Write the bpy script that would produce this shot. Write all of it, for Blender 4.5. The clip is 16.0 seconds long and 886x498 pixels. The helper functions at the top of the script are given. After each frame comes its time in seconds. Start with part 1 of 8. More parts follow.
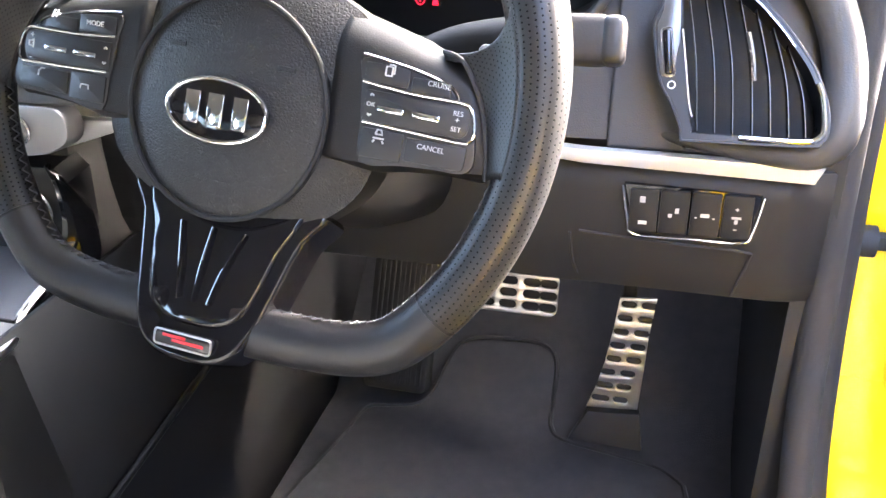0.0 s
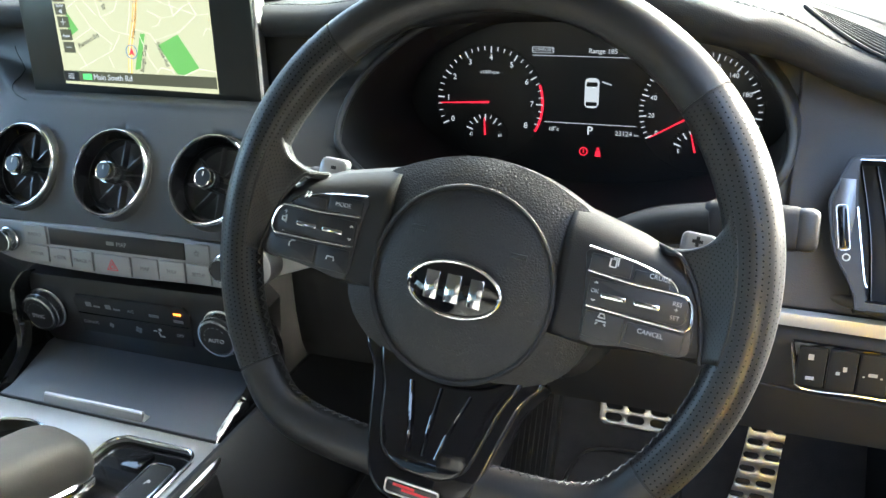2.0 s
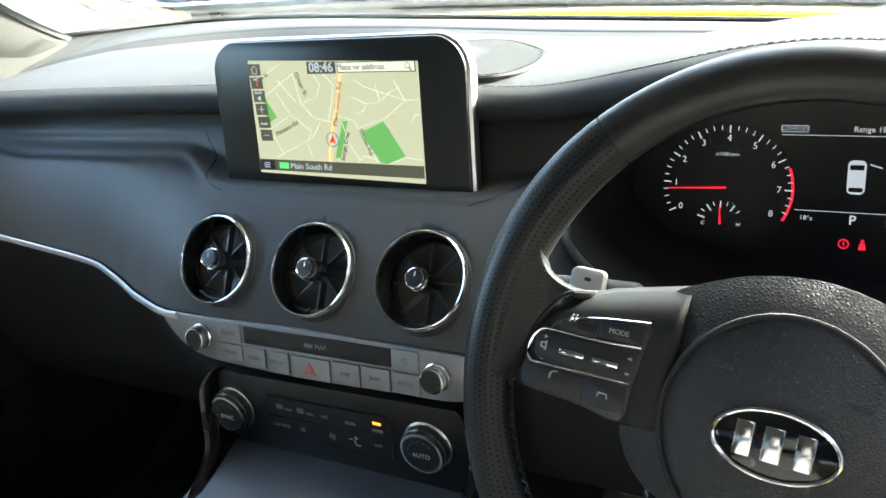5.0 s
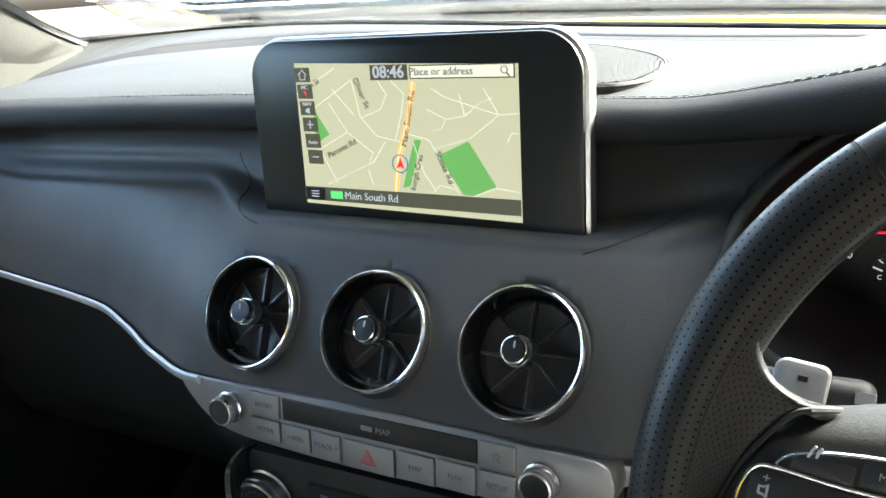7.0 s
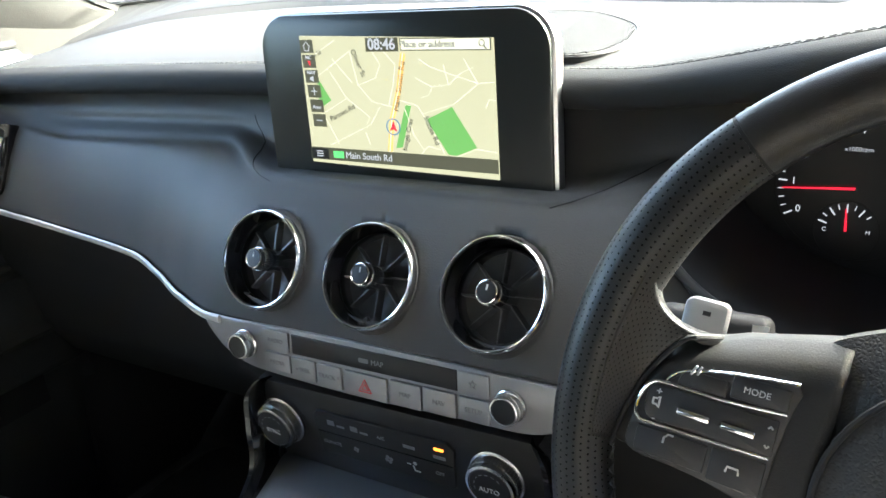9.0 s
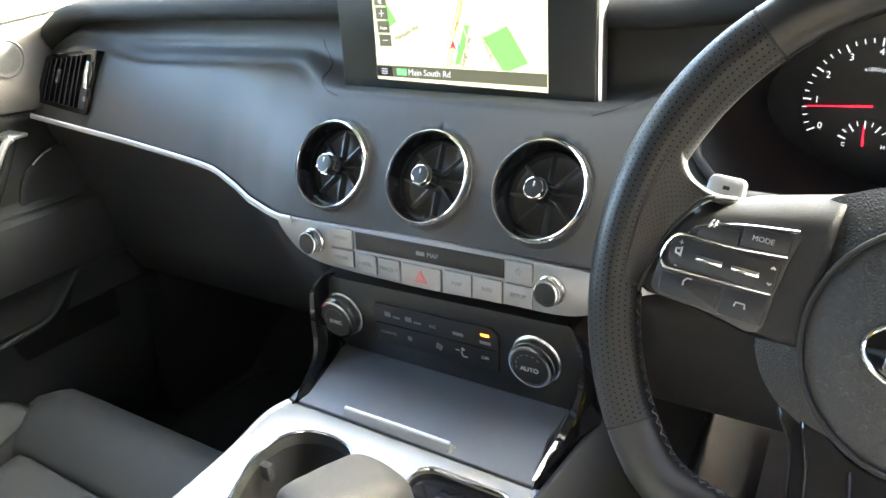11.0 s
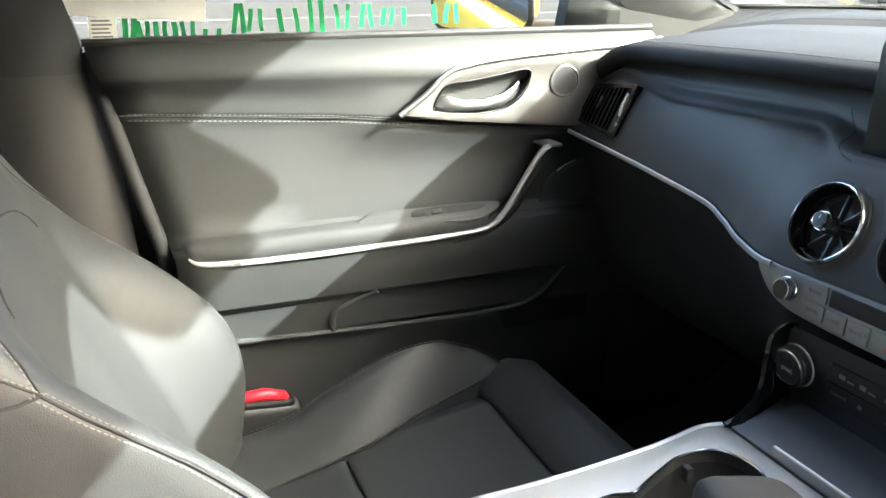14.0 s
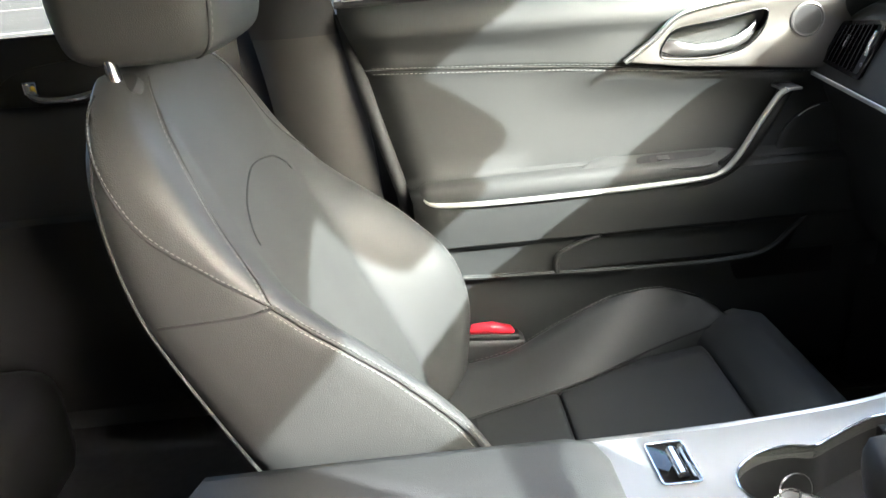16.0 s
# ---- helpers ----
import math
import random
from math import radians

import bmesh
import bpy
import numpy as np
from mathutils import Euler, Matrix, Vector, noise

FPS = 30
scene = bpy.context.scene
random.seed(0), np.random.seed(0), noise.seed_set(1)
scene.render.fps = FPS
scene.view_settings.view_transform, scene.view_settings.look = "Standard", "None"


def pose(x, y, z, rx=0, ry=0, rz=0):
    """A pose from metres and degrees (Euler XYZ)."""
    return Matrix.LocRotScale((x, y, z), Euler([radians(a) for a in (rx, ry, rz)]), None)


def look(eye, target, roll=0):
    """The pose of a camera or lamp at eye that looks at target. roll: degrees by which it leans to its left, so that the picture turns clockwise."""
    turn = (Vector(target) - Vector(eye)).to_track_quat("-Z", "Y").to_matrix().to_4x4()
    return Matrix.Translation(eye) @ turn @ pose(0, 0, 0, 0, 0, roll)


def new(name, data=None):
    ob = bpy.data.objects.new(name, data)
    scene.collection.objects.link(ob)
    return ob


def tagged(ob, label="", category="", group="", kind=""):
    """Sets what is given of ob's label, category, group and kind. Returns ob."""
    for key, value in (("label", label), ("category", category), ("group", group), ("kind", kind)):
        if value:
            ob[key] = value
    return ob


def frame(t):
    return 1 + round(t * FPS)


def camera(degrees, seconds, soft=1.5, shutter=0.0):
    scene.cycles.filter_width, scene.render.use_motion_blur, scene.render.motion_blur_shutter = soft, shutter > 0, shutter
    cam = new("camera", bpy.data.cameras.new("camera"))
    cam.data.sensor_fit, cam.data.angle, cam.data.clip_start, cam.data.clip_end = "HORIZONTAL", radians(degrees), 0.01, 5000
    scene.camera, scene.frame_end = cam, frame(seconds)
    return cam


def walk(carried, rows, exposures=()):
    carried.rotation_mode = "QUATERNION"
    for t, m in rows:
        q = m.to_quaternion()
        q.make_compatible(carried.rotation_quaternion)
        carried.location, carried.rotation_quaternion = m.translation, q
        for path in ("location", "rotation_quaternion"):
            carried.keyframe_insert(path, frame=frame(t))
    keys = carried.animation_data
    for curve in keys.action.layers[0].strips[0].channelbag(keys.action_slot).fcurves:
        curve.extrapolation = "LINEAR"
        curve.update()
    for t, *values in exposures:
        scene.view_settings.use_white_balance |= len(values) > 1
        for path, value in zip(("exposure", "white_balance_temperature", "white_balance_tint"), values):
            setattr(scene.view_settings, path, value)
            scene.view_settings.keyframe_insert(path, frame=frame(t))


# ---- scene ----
from mathutils.geometry import delaunay_2d_cdt

cam = camera(55.8, 16.0)
PATH = [
    (0, (0.618, -0.373, 0.941), (0.121, 1.316, -0.008), -1.9),
    (0.5, (0.61, -0.397, 0.97), (0.096, 1.298, 0.041), -0.9),
    (1, (0.596, -0.418, 0.993), (0.065, 1.3, 0.117), -0.5),
    (1.5, (0.575, -0.424, 1.008), (-0.002, 1.315, 0.206), -0.6),
    (2, (0.545, -0.42, 1.02), (-0.12, 1.291, 0.226), -2.3),
    (2.5, (0.51, -0.41, 1.026), (-0.21, 1.296, 0.272), -3.6),
    (3, (0.492, -0.404, 1.032), (-0.309, 1.289, 0.331), -4.5),
    (3.5, (0.47, -0.402, 1.037), (-0.371, 1.272, 0.337), -5.5),
    (4, (0.455, -0.391, 1.037), (-0.413, 1.268, 0.332), -6.0),
    (4.2, (0.446, -0.387, 1.038), (-0.44, 1.264, 0.339), -6.1),
    (6.3, (0.371, -0.309, 1.022), (-0.601, 1.327, 0.407), -4.0),
    (6.5, (0.35, -0.292, 1.02), (-0.639, 1.333, 0.403), -4.5),
    (7, (0.304, -0.257, 1.01), (-0.669, 1.378, 0.391), -4.7),
    (7.5, (0.288, -0.252, 1.034), (-0.658, 1.39, 0.394), -5.2),
    (8, (0.298, -0.269, 1.034), (-0.635, 1.373, 0.375), -5.3),
    (8.5, (0.336, -0.29, 1.031), (-0.628, 1.327, 0.354), -5.1),
    (8.7, (0.354, -0.293, 1.033), (-0.653, 1.291, 0.342), -5.8),
    (10.8, (0.396, -0.362, 1.006), (-0.683, 1.127, 0.22), -4.9),
    (11, (0.404, -0.38, 1.01), (-0.687, 1.102, 0.228), -5.0),
    (11.5, (0.419, -0.427, 1.02), (-0.848, 0.934, 0.282), -6.0),
    (12, (0.423, -0.439, 1.017), (-0.953, 0.826, 0.307), -5.6),
    (12.5, (0.431, -0.44, 1.015), (-1.037, 0.734, 0.332), -4.4),
    (13, (0.444, -0.443, 1.02), (-1.146, 0.579, 0.366), -3.6),
    (13.5, (0.458, -0.447, 1.021), (-1.261, 0.351, 0.382), -2.2),
    (14, (0.473, -0.466, 1.017), (-1.296, 0.228, 0.393), -0.1),
    (14.5, (0.491, -0.465, 1.01), (-1.295, 0.182, 0.384), 1.1),
    (15, (0.502, -0.436, 1.023), (-1.337, -0.04, 0.343), -0.9),
    (15.5, (0.518, -0.414, 1.023), (-1.353, -0.246, 0.337), -3.1),
    (16, (0.542, -0.405, 1.031), (-1.323, -0.352, 0.31), -5.0),
]
walk(cam, [(t, look(eye, target, roll)) for t, eye, target, roll in PATH], exposures=[(0, 6.5, 6150, 16), (1, 6.0, 6050, 8), (2, 5.6, 5900, 3), (3.5, 5.4, 5950, 2), (8, 5.2, 6050, 8), (10.9, 6.5, 6350, 8), (11.5, 5.6, 6450, 8), (12, 5.25, 6400, 9), (13, 4.85, 6100, 9), (14.5, 4.75, 5950, 9), (16, 4.75, 5850, 10)])

# world, sun and exposure
SUN_TO = Vector((0.62, 0.64, 0.52)).normalized()
world = bpy.data.worlds.new("sky")
scene.world = world
world.use_nodes = True
wn = world.node_tree
sky = wn.nodes.new("ShaderNodeTexSky")
sky.sky_type = "NISHITA"
sky.sun_disc = False
sky.sun_elevation = math.asin(SUN_TO.z)
sky.sun_rotation = math.atan2(SUN_TO.x, SUN_TO.y)
sky.dust_density = 8.0
sky.air_density = 0.8
sky.ozone_density = 0.4
wn.links.new(sky.outputs[0], wn.nodes["Background"].inputs[0])
wn.nodes["Background"].inputs[1].default_value = 0.15
sun = new("sun", bpy.data.lights.new("sun", "SUN"))
sun.data.energy, sun.data.angle, sun.data.color = 1.75, radians(0.6), (1.0, 0.97, 0.91)
sun.matrix_world = look(SUN_TO * 20, (0, 0, 0))


# ---- materials
def material(name, color, rough=0.5, metal=0.0, grain=0.0, scale=400.0, vary=0.0, vscale=6.0, emit=0.0, coat=0.0, spec=0.5, rvary=0.0, kind="noise"):
    """A principled material with fine relief (grain, at scale) and slow colour and gloss variation."""
    m = bpy.data.materials.new(name)
    m.use_nodes = True
    t = m.node_tree
    b = t.nodes["Principled BSDF"]
    b.inputs["Base Color"].default_value = (*[c * (0.12 if emit else 1) for c in color], 1)
    b.inputs["Roughness"].default_value = rough
    b.inputs["Metallic"].default_value = metal
    b.inputs["Coat Weight"].default_value = coat
    b.inputs["Coat Roughness"].default_value = 0.05
    b.inputs["Specular IOR Level"].default_value = spec
    if emit:
        b.inputs["Emission Color"].default_value = (*color, 1)
        b.inputs["Emission Strength"].default_value = emit
    co = t.nodes.new("ShaderNodeTexCoord")
    if vary or rvary:
        n = t.nodes.new("ShaderNodeTexNoise")
        n.inputs["Scale"].default_value, n.inputs["Detail"].default_value = vscale, 6
        t.links.new(co.outputs["Object"], n.inputs["Vector"])
        if vary:
            mix = t.nodes.new("ShaderNodeMix")
            mix.data_type = "RGBA"
            mix.inputs[6].default_value = (*[c * (1 - vary) for c in color], 1)
            mix.inputs[7].default_value = (*[min(1, c * (1 + vary)) for c in color], 1)
            t.links.new(n.outputs["Fac"], mix.inputs[0])
            t.links.new(mix.outputs[2], b.inputs["Base Color"])
        if rvary:
            r = t.nodes.new("ShaderNodeMapRange")
            r.inputs["To Min"].default_value, r.inputs["To Max"].default_value = max(0.02, rough - rvary), rough + rvary
            t.links.new(n.outputs["Fac"], r.inputs["Value"])
            t.links.new(r.outputs[0], b.inputs["Roughness"])
    if grain:
        if kind == "cell":
            g = t.nodes.new("ShaderNodeTexVoronoi")
            g.feature = "DISTANCE_TO_EDGE"
            out = g.outputs["Distance"]
        else:
            g = t.nodes.new("ShaderNodeTexNoise")
            g.inputs["Detail"].default_value = 4
            out = g.outputs["Fac"]
        g.inputs["Scale"].default_value = scale
        t.links.new(co.outputs["Object"], g.inputs["Vector"])
        bump = t.nodes.new("ShaderNodeBump")
        bump.inputs["Strength"].default_value = grain
        bump.inputs["Distance"].default_value = 0.0006
        t.links.new(out, bump.inputs["Height"])
        t.links.new(bump.outputs[0], b.inputs["Normal"])
    return m


def dotted(name, color, rough, pitch, radius, depth=0.7):
    """Leather with small punched holes in a staggered grid, laid out by the surface's own lengths."""
    m = material(name, color, rough)
    t = m.node_tree
    b = t.nodes["Principled BSDF"]
    uv = t.nodes.new("ShaderNodeUVMap")
    sep = t.nodes.new("ShaderNodeSeparateXYZ")
    t.links.new(uv.outputs[0], sep.inputs[0])

    def op(kind, a, c=None):
        n = t.nodes.new("ShaderNodeMath")
        n.operation = kind
        for i, v in enumerate((a, c)):
            if v is None:
                continue
            if isinstance(v, (int, float)):
                n.inputs[i].default_value = v
            else:
                t.links.new(v, n.inputs[i])
        return n.outputs[0]

    u, v = op("DIVIDE", sep.outputs[0], pitch), op("DIVIDE", sep.outputs[1], pitch)
    row = op("FLOOR", v)
    u = op("ADD", u, op("MULTIPLY", op("MODULO", row, 2.0), 0.5))
    du, dv = op("SUBTRACT", op("FRACT", u), 0.5), op("SUBTRACT", op("FRACT", v), 0.5)
    far = op("SQRT", op("ADD", op("MULTIPLY", du, du), op("MULTIPLY", dv, dv)))
    hole = op("LESS_THAN", far, radius)
    mix = t.nodes.new("ShaderNodeMix")
    mix.data_type = "RGBA"
    mix.inputs[6].default_value = (*color, 1)
    mix.inputs[7].default_value = (*[c * (1 - depth) for c in color], 1)
    t.links.new(hole, mix.inputs[0])
    t.links.new(mix.outputs[2], b.inputs["Base Color"])
    bump = t.nodes.new("ShaderNodeBump")
    bump.invert = True
    bump.inputs["Distance"].default_value = 0.0005
    bump.inputs["Strength"].default_value = 1.0
    t.links.new(op("ADD", 0.08, op("MULTIPLY", op("SUBTRACT", 1.0, hole), 0.34)), b.inputs["Specular IOR Level"])
    t.links.new(hole, bump.inputs["Height"])
    t.links.new(bump.outputs[0], b.inputs["Normal"])
    return m


SOFT = material("dash_skin", (0.044, 0.0444, 0.0448), 0.5, grain=0.35, scale=900, vary=0.15, rvary=0.06, spec=0.35)
SOFT_TOP = material("dash_top_skin", (0.0235, 0.0243, 0.0254), 0.72, grain=0.4, scale=700, vary=0.15, rvary=0.06, kind="cell", spec=0.12)
HARD = material("hard_plastic", (0.0145, 0.0145, 0.0148), 0.55, grain=0.3, scale=1100, vary=0.15, spec=0.25)
DARK = material("dark_plastic", (0.021, 0.021, 0.022), 0.65, grain=0.2, scale=900, vary=0.2, spec=0.3)
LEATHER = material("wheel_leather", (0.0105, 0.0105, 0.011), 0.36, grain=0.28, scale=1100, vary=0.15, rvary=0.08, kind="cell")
COVER = material("airbag_skin", (0.019, 0.019, 0.0192), 0.45, grain=0.9, scale=520, vary=0.12, rvary=0.06, kind="cell", spec=0.4)
PERF = dotted("punched_leather", (0.0105, 0.0105, 0.011), 0.4, 0.0034, 0.16, 0.7)
SEAT = material("seat_leather", (0.036, 0.0372, 0.0368), 0.5, grain=0.5, scale=520, vary=0.12, rvary=0.08, kind="cell", spec=0.32)
DOORSKIN = material("door_skin", (0.034, 0.0354, 0.0352), 0.62, grain=0.4, scale=800, vary=0.1, rvary=0.05, kind="cell", spec=0.28)
PIANO = material("gloss_black", (0.006, 0.006, 0.007), 0.05, vary=0.2)
CHROME = material("chrome", (0.72, 0.72, 0.73), 0.13, 1.0, rvary=0.04, vscale=30)
SATIN = material("satin_silver", (0.55, 0.55, 0.55), 0.34, 1.0, grain=0.1, scale=1500, vary=0.06, rvary=0.06)
SILVERPAINT = material("silver_paint", (0.26, 0.26, 0.268), 0.4, 0.6, grain=0.08, scale=1800, vary=0.06, rvary=0.05)
TRIM = material("silver_trim", (0.5, 0.5, 0.495), 0.38, 0.45, grain=0.1, scale=1500, vary=0.06, rvary=0.05)
TRAY = material("graphite_lid", (0.14, 0.15, 0.165), 0.4, 0.5, grain=0.15, scale=1600, vary=0.1, rvary=0.05)
SCREEN = material("screen_glass", (0.014, 0.016, 0.0155), 0.3, spec=0.35)
BUTTON = material("button_plastic", (0.016, 0.016, 0.017), 0.42, grain=0.15, scale=1200, vary=0.1)
BRUSHED = material("brushed_trim", (0.105, 0.1, 0.094), 0.48, 0.7, grain=0.3, scale=500, vary=0.15, vscale=25)
STEEL = material("pedal_steel", (0.6, 0.58, 0.55), 0.33, 1.0, grain=0.25, scale=600, vary=0.1, rvary=0.1, vscale=40)
RUBBER = material("rubber", (0.016, 0.016, 0.017), 0.75, grain=0.4, scale=500, vary=0.2)
CARPET = material("carpet", (0.034, 0.034, 0.036), 0.95, grain=1.0, scale=700, vary=0.3, vscale=60, spec=0.1)
YELLOW = material("yellow_paint", (0.85, 0.52, 0.004), 0.25, coat=0.8, vary=0.04)
DASHTHREAD = material("dark_thread", (0.085, 0.087, 0.089), 0.85, spec=0.1)
THREAD = material("thread", (0.14, 0.14, 0.137), 0.8)
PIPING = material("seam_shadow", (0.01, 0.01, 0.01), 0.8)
PRINT = material("white_print", (0.45, 0.45, 0.45), 0.6)
DIMPRINT = material("grey_print", (0.16, 0.16, 0.17), 0.6)
REDMARK = material("red_mark", (0.6, 0.02, 0.03), 0.4)
REDBELT = material("red_button", (0.65, 0.02, 0.04), 0.35, vary=0.1)
LIT = material("lit_white", (0.9, 0.92, 0.95), 0.5, emit=0.016)
LITDIM = material("lit_grey", (0.5, 0.52, 0.55), 0.5, emit=0.022)
LITRED = material("lit_red", (0.95, 0.02, 0.05), 0.5, emit=0.032)
LITAMBER = material("lit_amber", (1.0, 0.2, 0.02), 0.5, emit=0.13)
LITBLUE = material("lit_blue", (0.1, 0.3, 0.5), 0.5, emit=0.02)
LITGREEN = material("lit_green", (0.1, 0.5, 0.12), 0.5, emit=0.05)
MAPLAND = material("map_land", (0.6, 0.57, 0.36), 0.3, emit=0.03)
MAPROAD = material("map_road", (0.76, 0.74, 0.55), 0.3, emit=0.036)
MAPMAIN = material("map_main_road", (0.85, 0.45, 0.1), 0.3, emit=0.042)
MAPPARK = material("map_park", (0.16, 0.42, 0.1), 0.3, emit=0.032)
MAPINK = material("map_ink", (0.05, 0.05, 0.04), 0.4)
MAPBAR = material("map_bar", (0.1, 0.1, 0.06), 0.3, emit=0.024)
CLUSTER = material("dial_face", (0.006, 0.006, 0.007), 0.35, vary=0.2)
MARKER = material("green_marker", (0.005, 0.2, 0.055), 0.5)
PAPER = material("sticker_paper", (0.7, 0.7, 0.66), 0.7)
CONCRETE = material("road_surface", (0.036, 0.0353, 0.0335), 0.95, spec=0.0, grain=0.5, scale=60, vary=0.25, vscale=0.8)
LINE = material("road_line", (0.13, 0.127, 0.12), 0.9, spec=0.0, vary=0.1)
HEADLINER = material("headliner", (0.3, 0.3, 0.29), 0.95, grain=0.4, scale=500, vary=0.05)
GRASS = material("grass_green", (0.08, 0.14, 0.03), 0.95, spec=0.0, grain=0.8, scale=30, vary=0.4, vscale=2.0)
PILLAR = material("pillar_trim", (0.034, 0.033, 0.032), 0.6, grain=0.3, scale=900, vary=0.12, spec=0.3)
CUP = material("cup_plastic", (0.02, 0.02, 0.021), 0.5, grain=0.2, scale=900, vary=0.12)
GRAPHITE = material("dark_chrome", (0.06, 0.06, 0.062), 0.3, 1.0, rvary=0.05, vscale=30)
KNOBFACE = material("knob_face", (0.012, 0.012, 0.013), 0.35, vary=0.1, spec=0.4)
BLOCKERWALL = material("blocker_wall", (0.1, 0.097, 0.092), 0.9, grain=0.6, scale=40, vary=0.15, vscale=1.2, spec=0.1)
BOWL = material("handle_bowl", (0.16, 0.16, 0.158), 0.32, 0.8, vary=0.1, rvary=0.05)
DECK = material("console_silver", (0.3, 0.3, 0.298), 0.4, 0.45, grain=0.1, scale=1500, vary=0.06, rvary=0.05)
KNURLED = material("knurled_silver", (0.66, 0.66, 0.66), 0.24, 1.0, rvary=0.05, vscale=40)
VANE_EDGE = material("vane_gloss", (0.14, 0.14, 0.142), 0.3, 0.8)
VANE = material("vane_plastic", (0.055, 0.055, 0.056), 0.38, vary=0.1, spec=0.5)
PILLARCLOTH = material("pillar_cloth", (0.037, 0.0366, 0.035), 0.95, grain=0.5, scale=500, vary=0.08, vscale=40, spec=0.1)
MIRROR = material("mirror", (0.9, 0.9, 0.9), 0.02, 1.0)
CARD = material("card_paper", (0.5, 0.45, 0.42), 0.6, vary=0.1)



def window_glass(name, tint):
    """Thin window glass: tinted straight-through light and a mirror-like sheen at its surface."""
    m = bpy.data.materials.new(name)
    m.use_nodes = True
    t = m.node_tree
    t.nodes.remove(t.nodes["Principled BSDF"])
    clear, gloss, mix, fres = t.nodes.new("ShaderNodeBsdfTransparent"), t.nodes.new("ShaderNodeBsdfGlossy"), t.nodes.new("ShaderNodeMixShader"), t.nodes.new("ShaderNodeFresnel")
    clear.inputs["Color"].default_value = (*tint, 1)
    gloss.inputs["Roughness"].default_value = 0.02
    fres.inputs["IOR"].default_value = 1.15
    t.links.new(fres.outputs[0], mix.inputs[0])
    t.links.new(clear.outputs[0], mix.inputs[1])
    t.links.new(gloss.outputs[0], mix.inputs[2])
    t.links.new(mix.outputs[0], t.nodes["Material Output"].inputs[0])
    return m


GLASS = window_glass("glass", (0.8, 0.825, 0.8))
TINTED = window_glass("tinted_glass", (0.2, 0.21, 0.2))


# ---- building helpers
def finish(me, mats, angle=38):
    for p in me.polygons:
        p.use_smooth = True
    me.set_sharp_from_angle(angle=radians(angle))
    for m in mats if isinstance(mats, (list, tuple)) else [mats]:
        me.materials.append(m)
    return me


def to_mesh(bm, name, mat, angle=38):
    bmesh.ops.recalc_face_normals(bm, faces=bm.faces)
    me = bpy.data.meshes.new(name)
    bm.to_mesh(me)
    bm.free()
    return finish(me, mat, angle)


def part(name, bm, mat, parent=None, label="", m=None, angle=38):
    """Links a bmesh or mesh as one object, under a thing or a part where one is given."""
    me = to_mesh(bm, name, mat, angle) if isinstance(bm, bmesh.types.BMesh) else bm
    ob = new(name, me)
    if m is not None:
        ob.matrix_basis = m
    if parent:
        ob.parent = parent
    if label:
        tagged(ob, label)
    return ob


def thing(name, label, category, m=None, group="", kind=""):
    ob = new(name)
    ob.empty_display_size = 0.02
    if m is not None:
        ob.matrix_basis = m
    return tagged(ob, label, category, group, kind)


def shell(ob, depth, front):
    """Gives an open surface its thickness, behind the side that faces front."""
    n = sum((p.normal * p.area for p in ob.data.polygons), Vector())
    ob.modifiers.new("thickness", "SOLIDIFY").thickness = depth if n.dot(Vector(front)) > 0 else -depth


def structure(name, bm, mat, label, category="car interior", angle=38):
    return tagged(part(name, bm, mat, angle=angle), label, category, kind="structure")


def box(x0, x1, y0, y1, z0, z1, bevel=0.0, seg=2, m=None):
    bm = bmesh.new()
    bmesh.ops.create_cube(bm, size=1)
    for v in bm.verts:
        v.co = Vector(((x0 + x1) / 2 + v.co.x * (x1 - x0), (y0 + y1) / 2 + v.co.y * (y1 - y0), (z0 + z1) / 2 + v.co.z * (z1 - z0)))
    if bevel:
        bmesh.ops.bevel(bm, geom=bm.edges[:], offset=bevel, segments=seg, affect="EDGES", profile=0.5)
    if m is not None:
        bm.transform(m)
    return bm


def grid(rows, close_u=False, close_v=False, cap=False, uv=False):
    """A surface through rows of points; close_v joins each row's ends, close_u the first row to the last."""
    bm = bmesh.new()
    vs = [[bm.verts.new(p) for p in r] for r in rows]
    n, k = len(vs), len(vs[0])
    lay = bm.loops.layers.uv.new("lengths") if uv else None
    us = [0.0]
    for i in range(n):
        us.append(us[-1] + (Vector(rows[(i + 1) % n][0]) - Vector(rows[i][0])).length)
    vv = [0.0]
    for j in range(k):
        vv.append(vv[-1] + (Vector(rows[0][(j + 1) % k]) - Vector(rows[0][j])).length)
    for i in range(n if close_u else n - 1):
        for j in range(k if close_v else k - 1):
            a, b, c, d = vs[i][j], vs[(i + 1) % n][j], vs[(i + 1) % n][(j + 1) % k], vs[i][(j + 1) % k]
            f = bm.faces.new((a, b, c, d))
            if uv:
                for lp, q in zip(f.loops, ((us[i], vv[j]), (us[i + 1], vv[j]), (us[i + 1], vv[j + 1]), (us[i], vv[j + 1]))):
                    lp[lay].uv = q
    if cap and close_v:
        bm.faces.new(vs[0])
        bm.faces.new(vs[-1][::-1])
    return bm


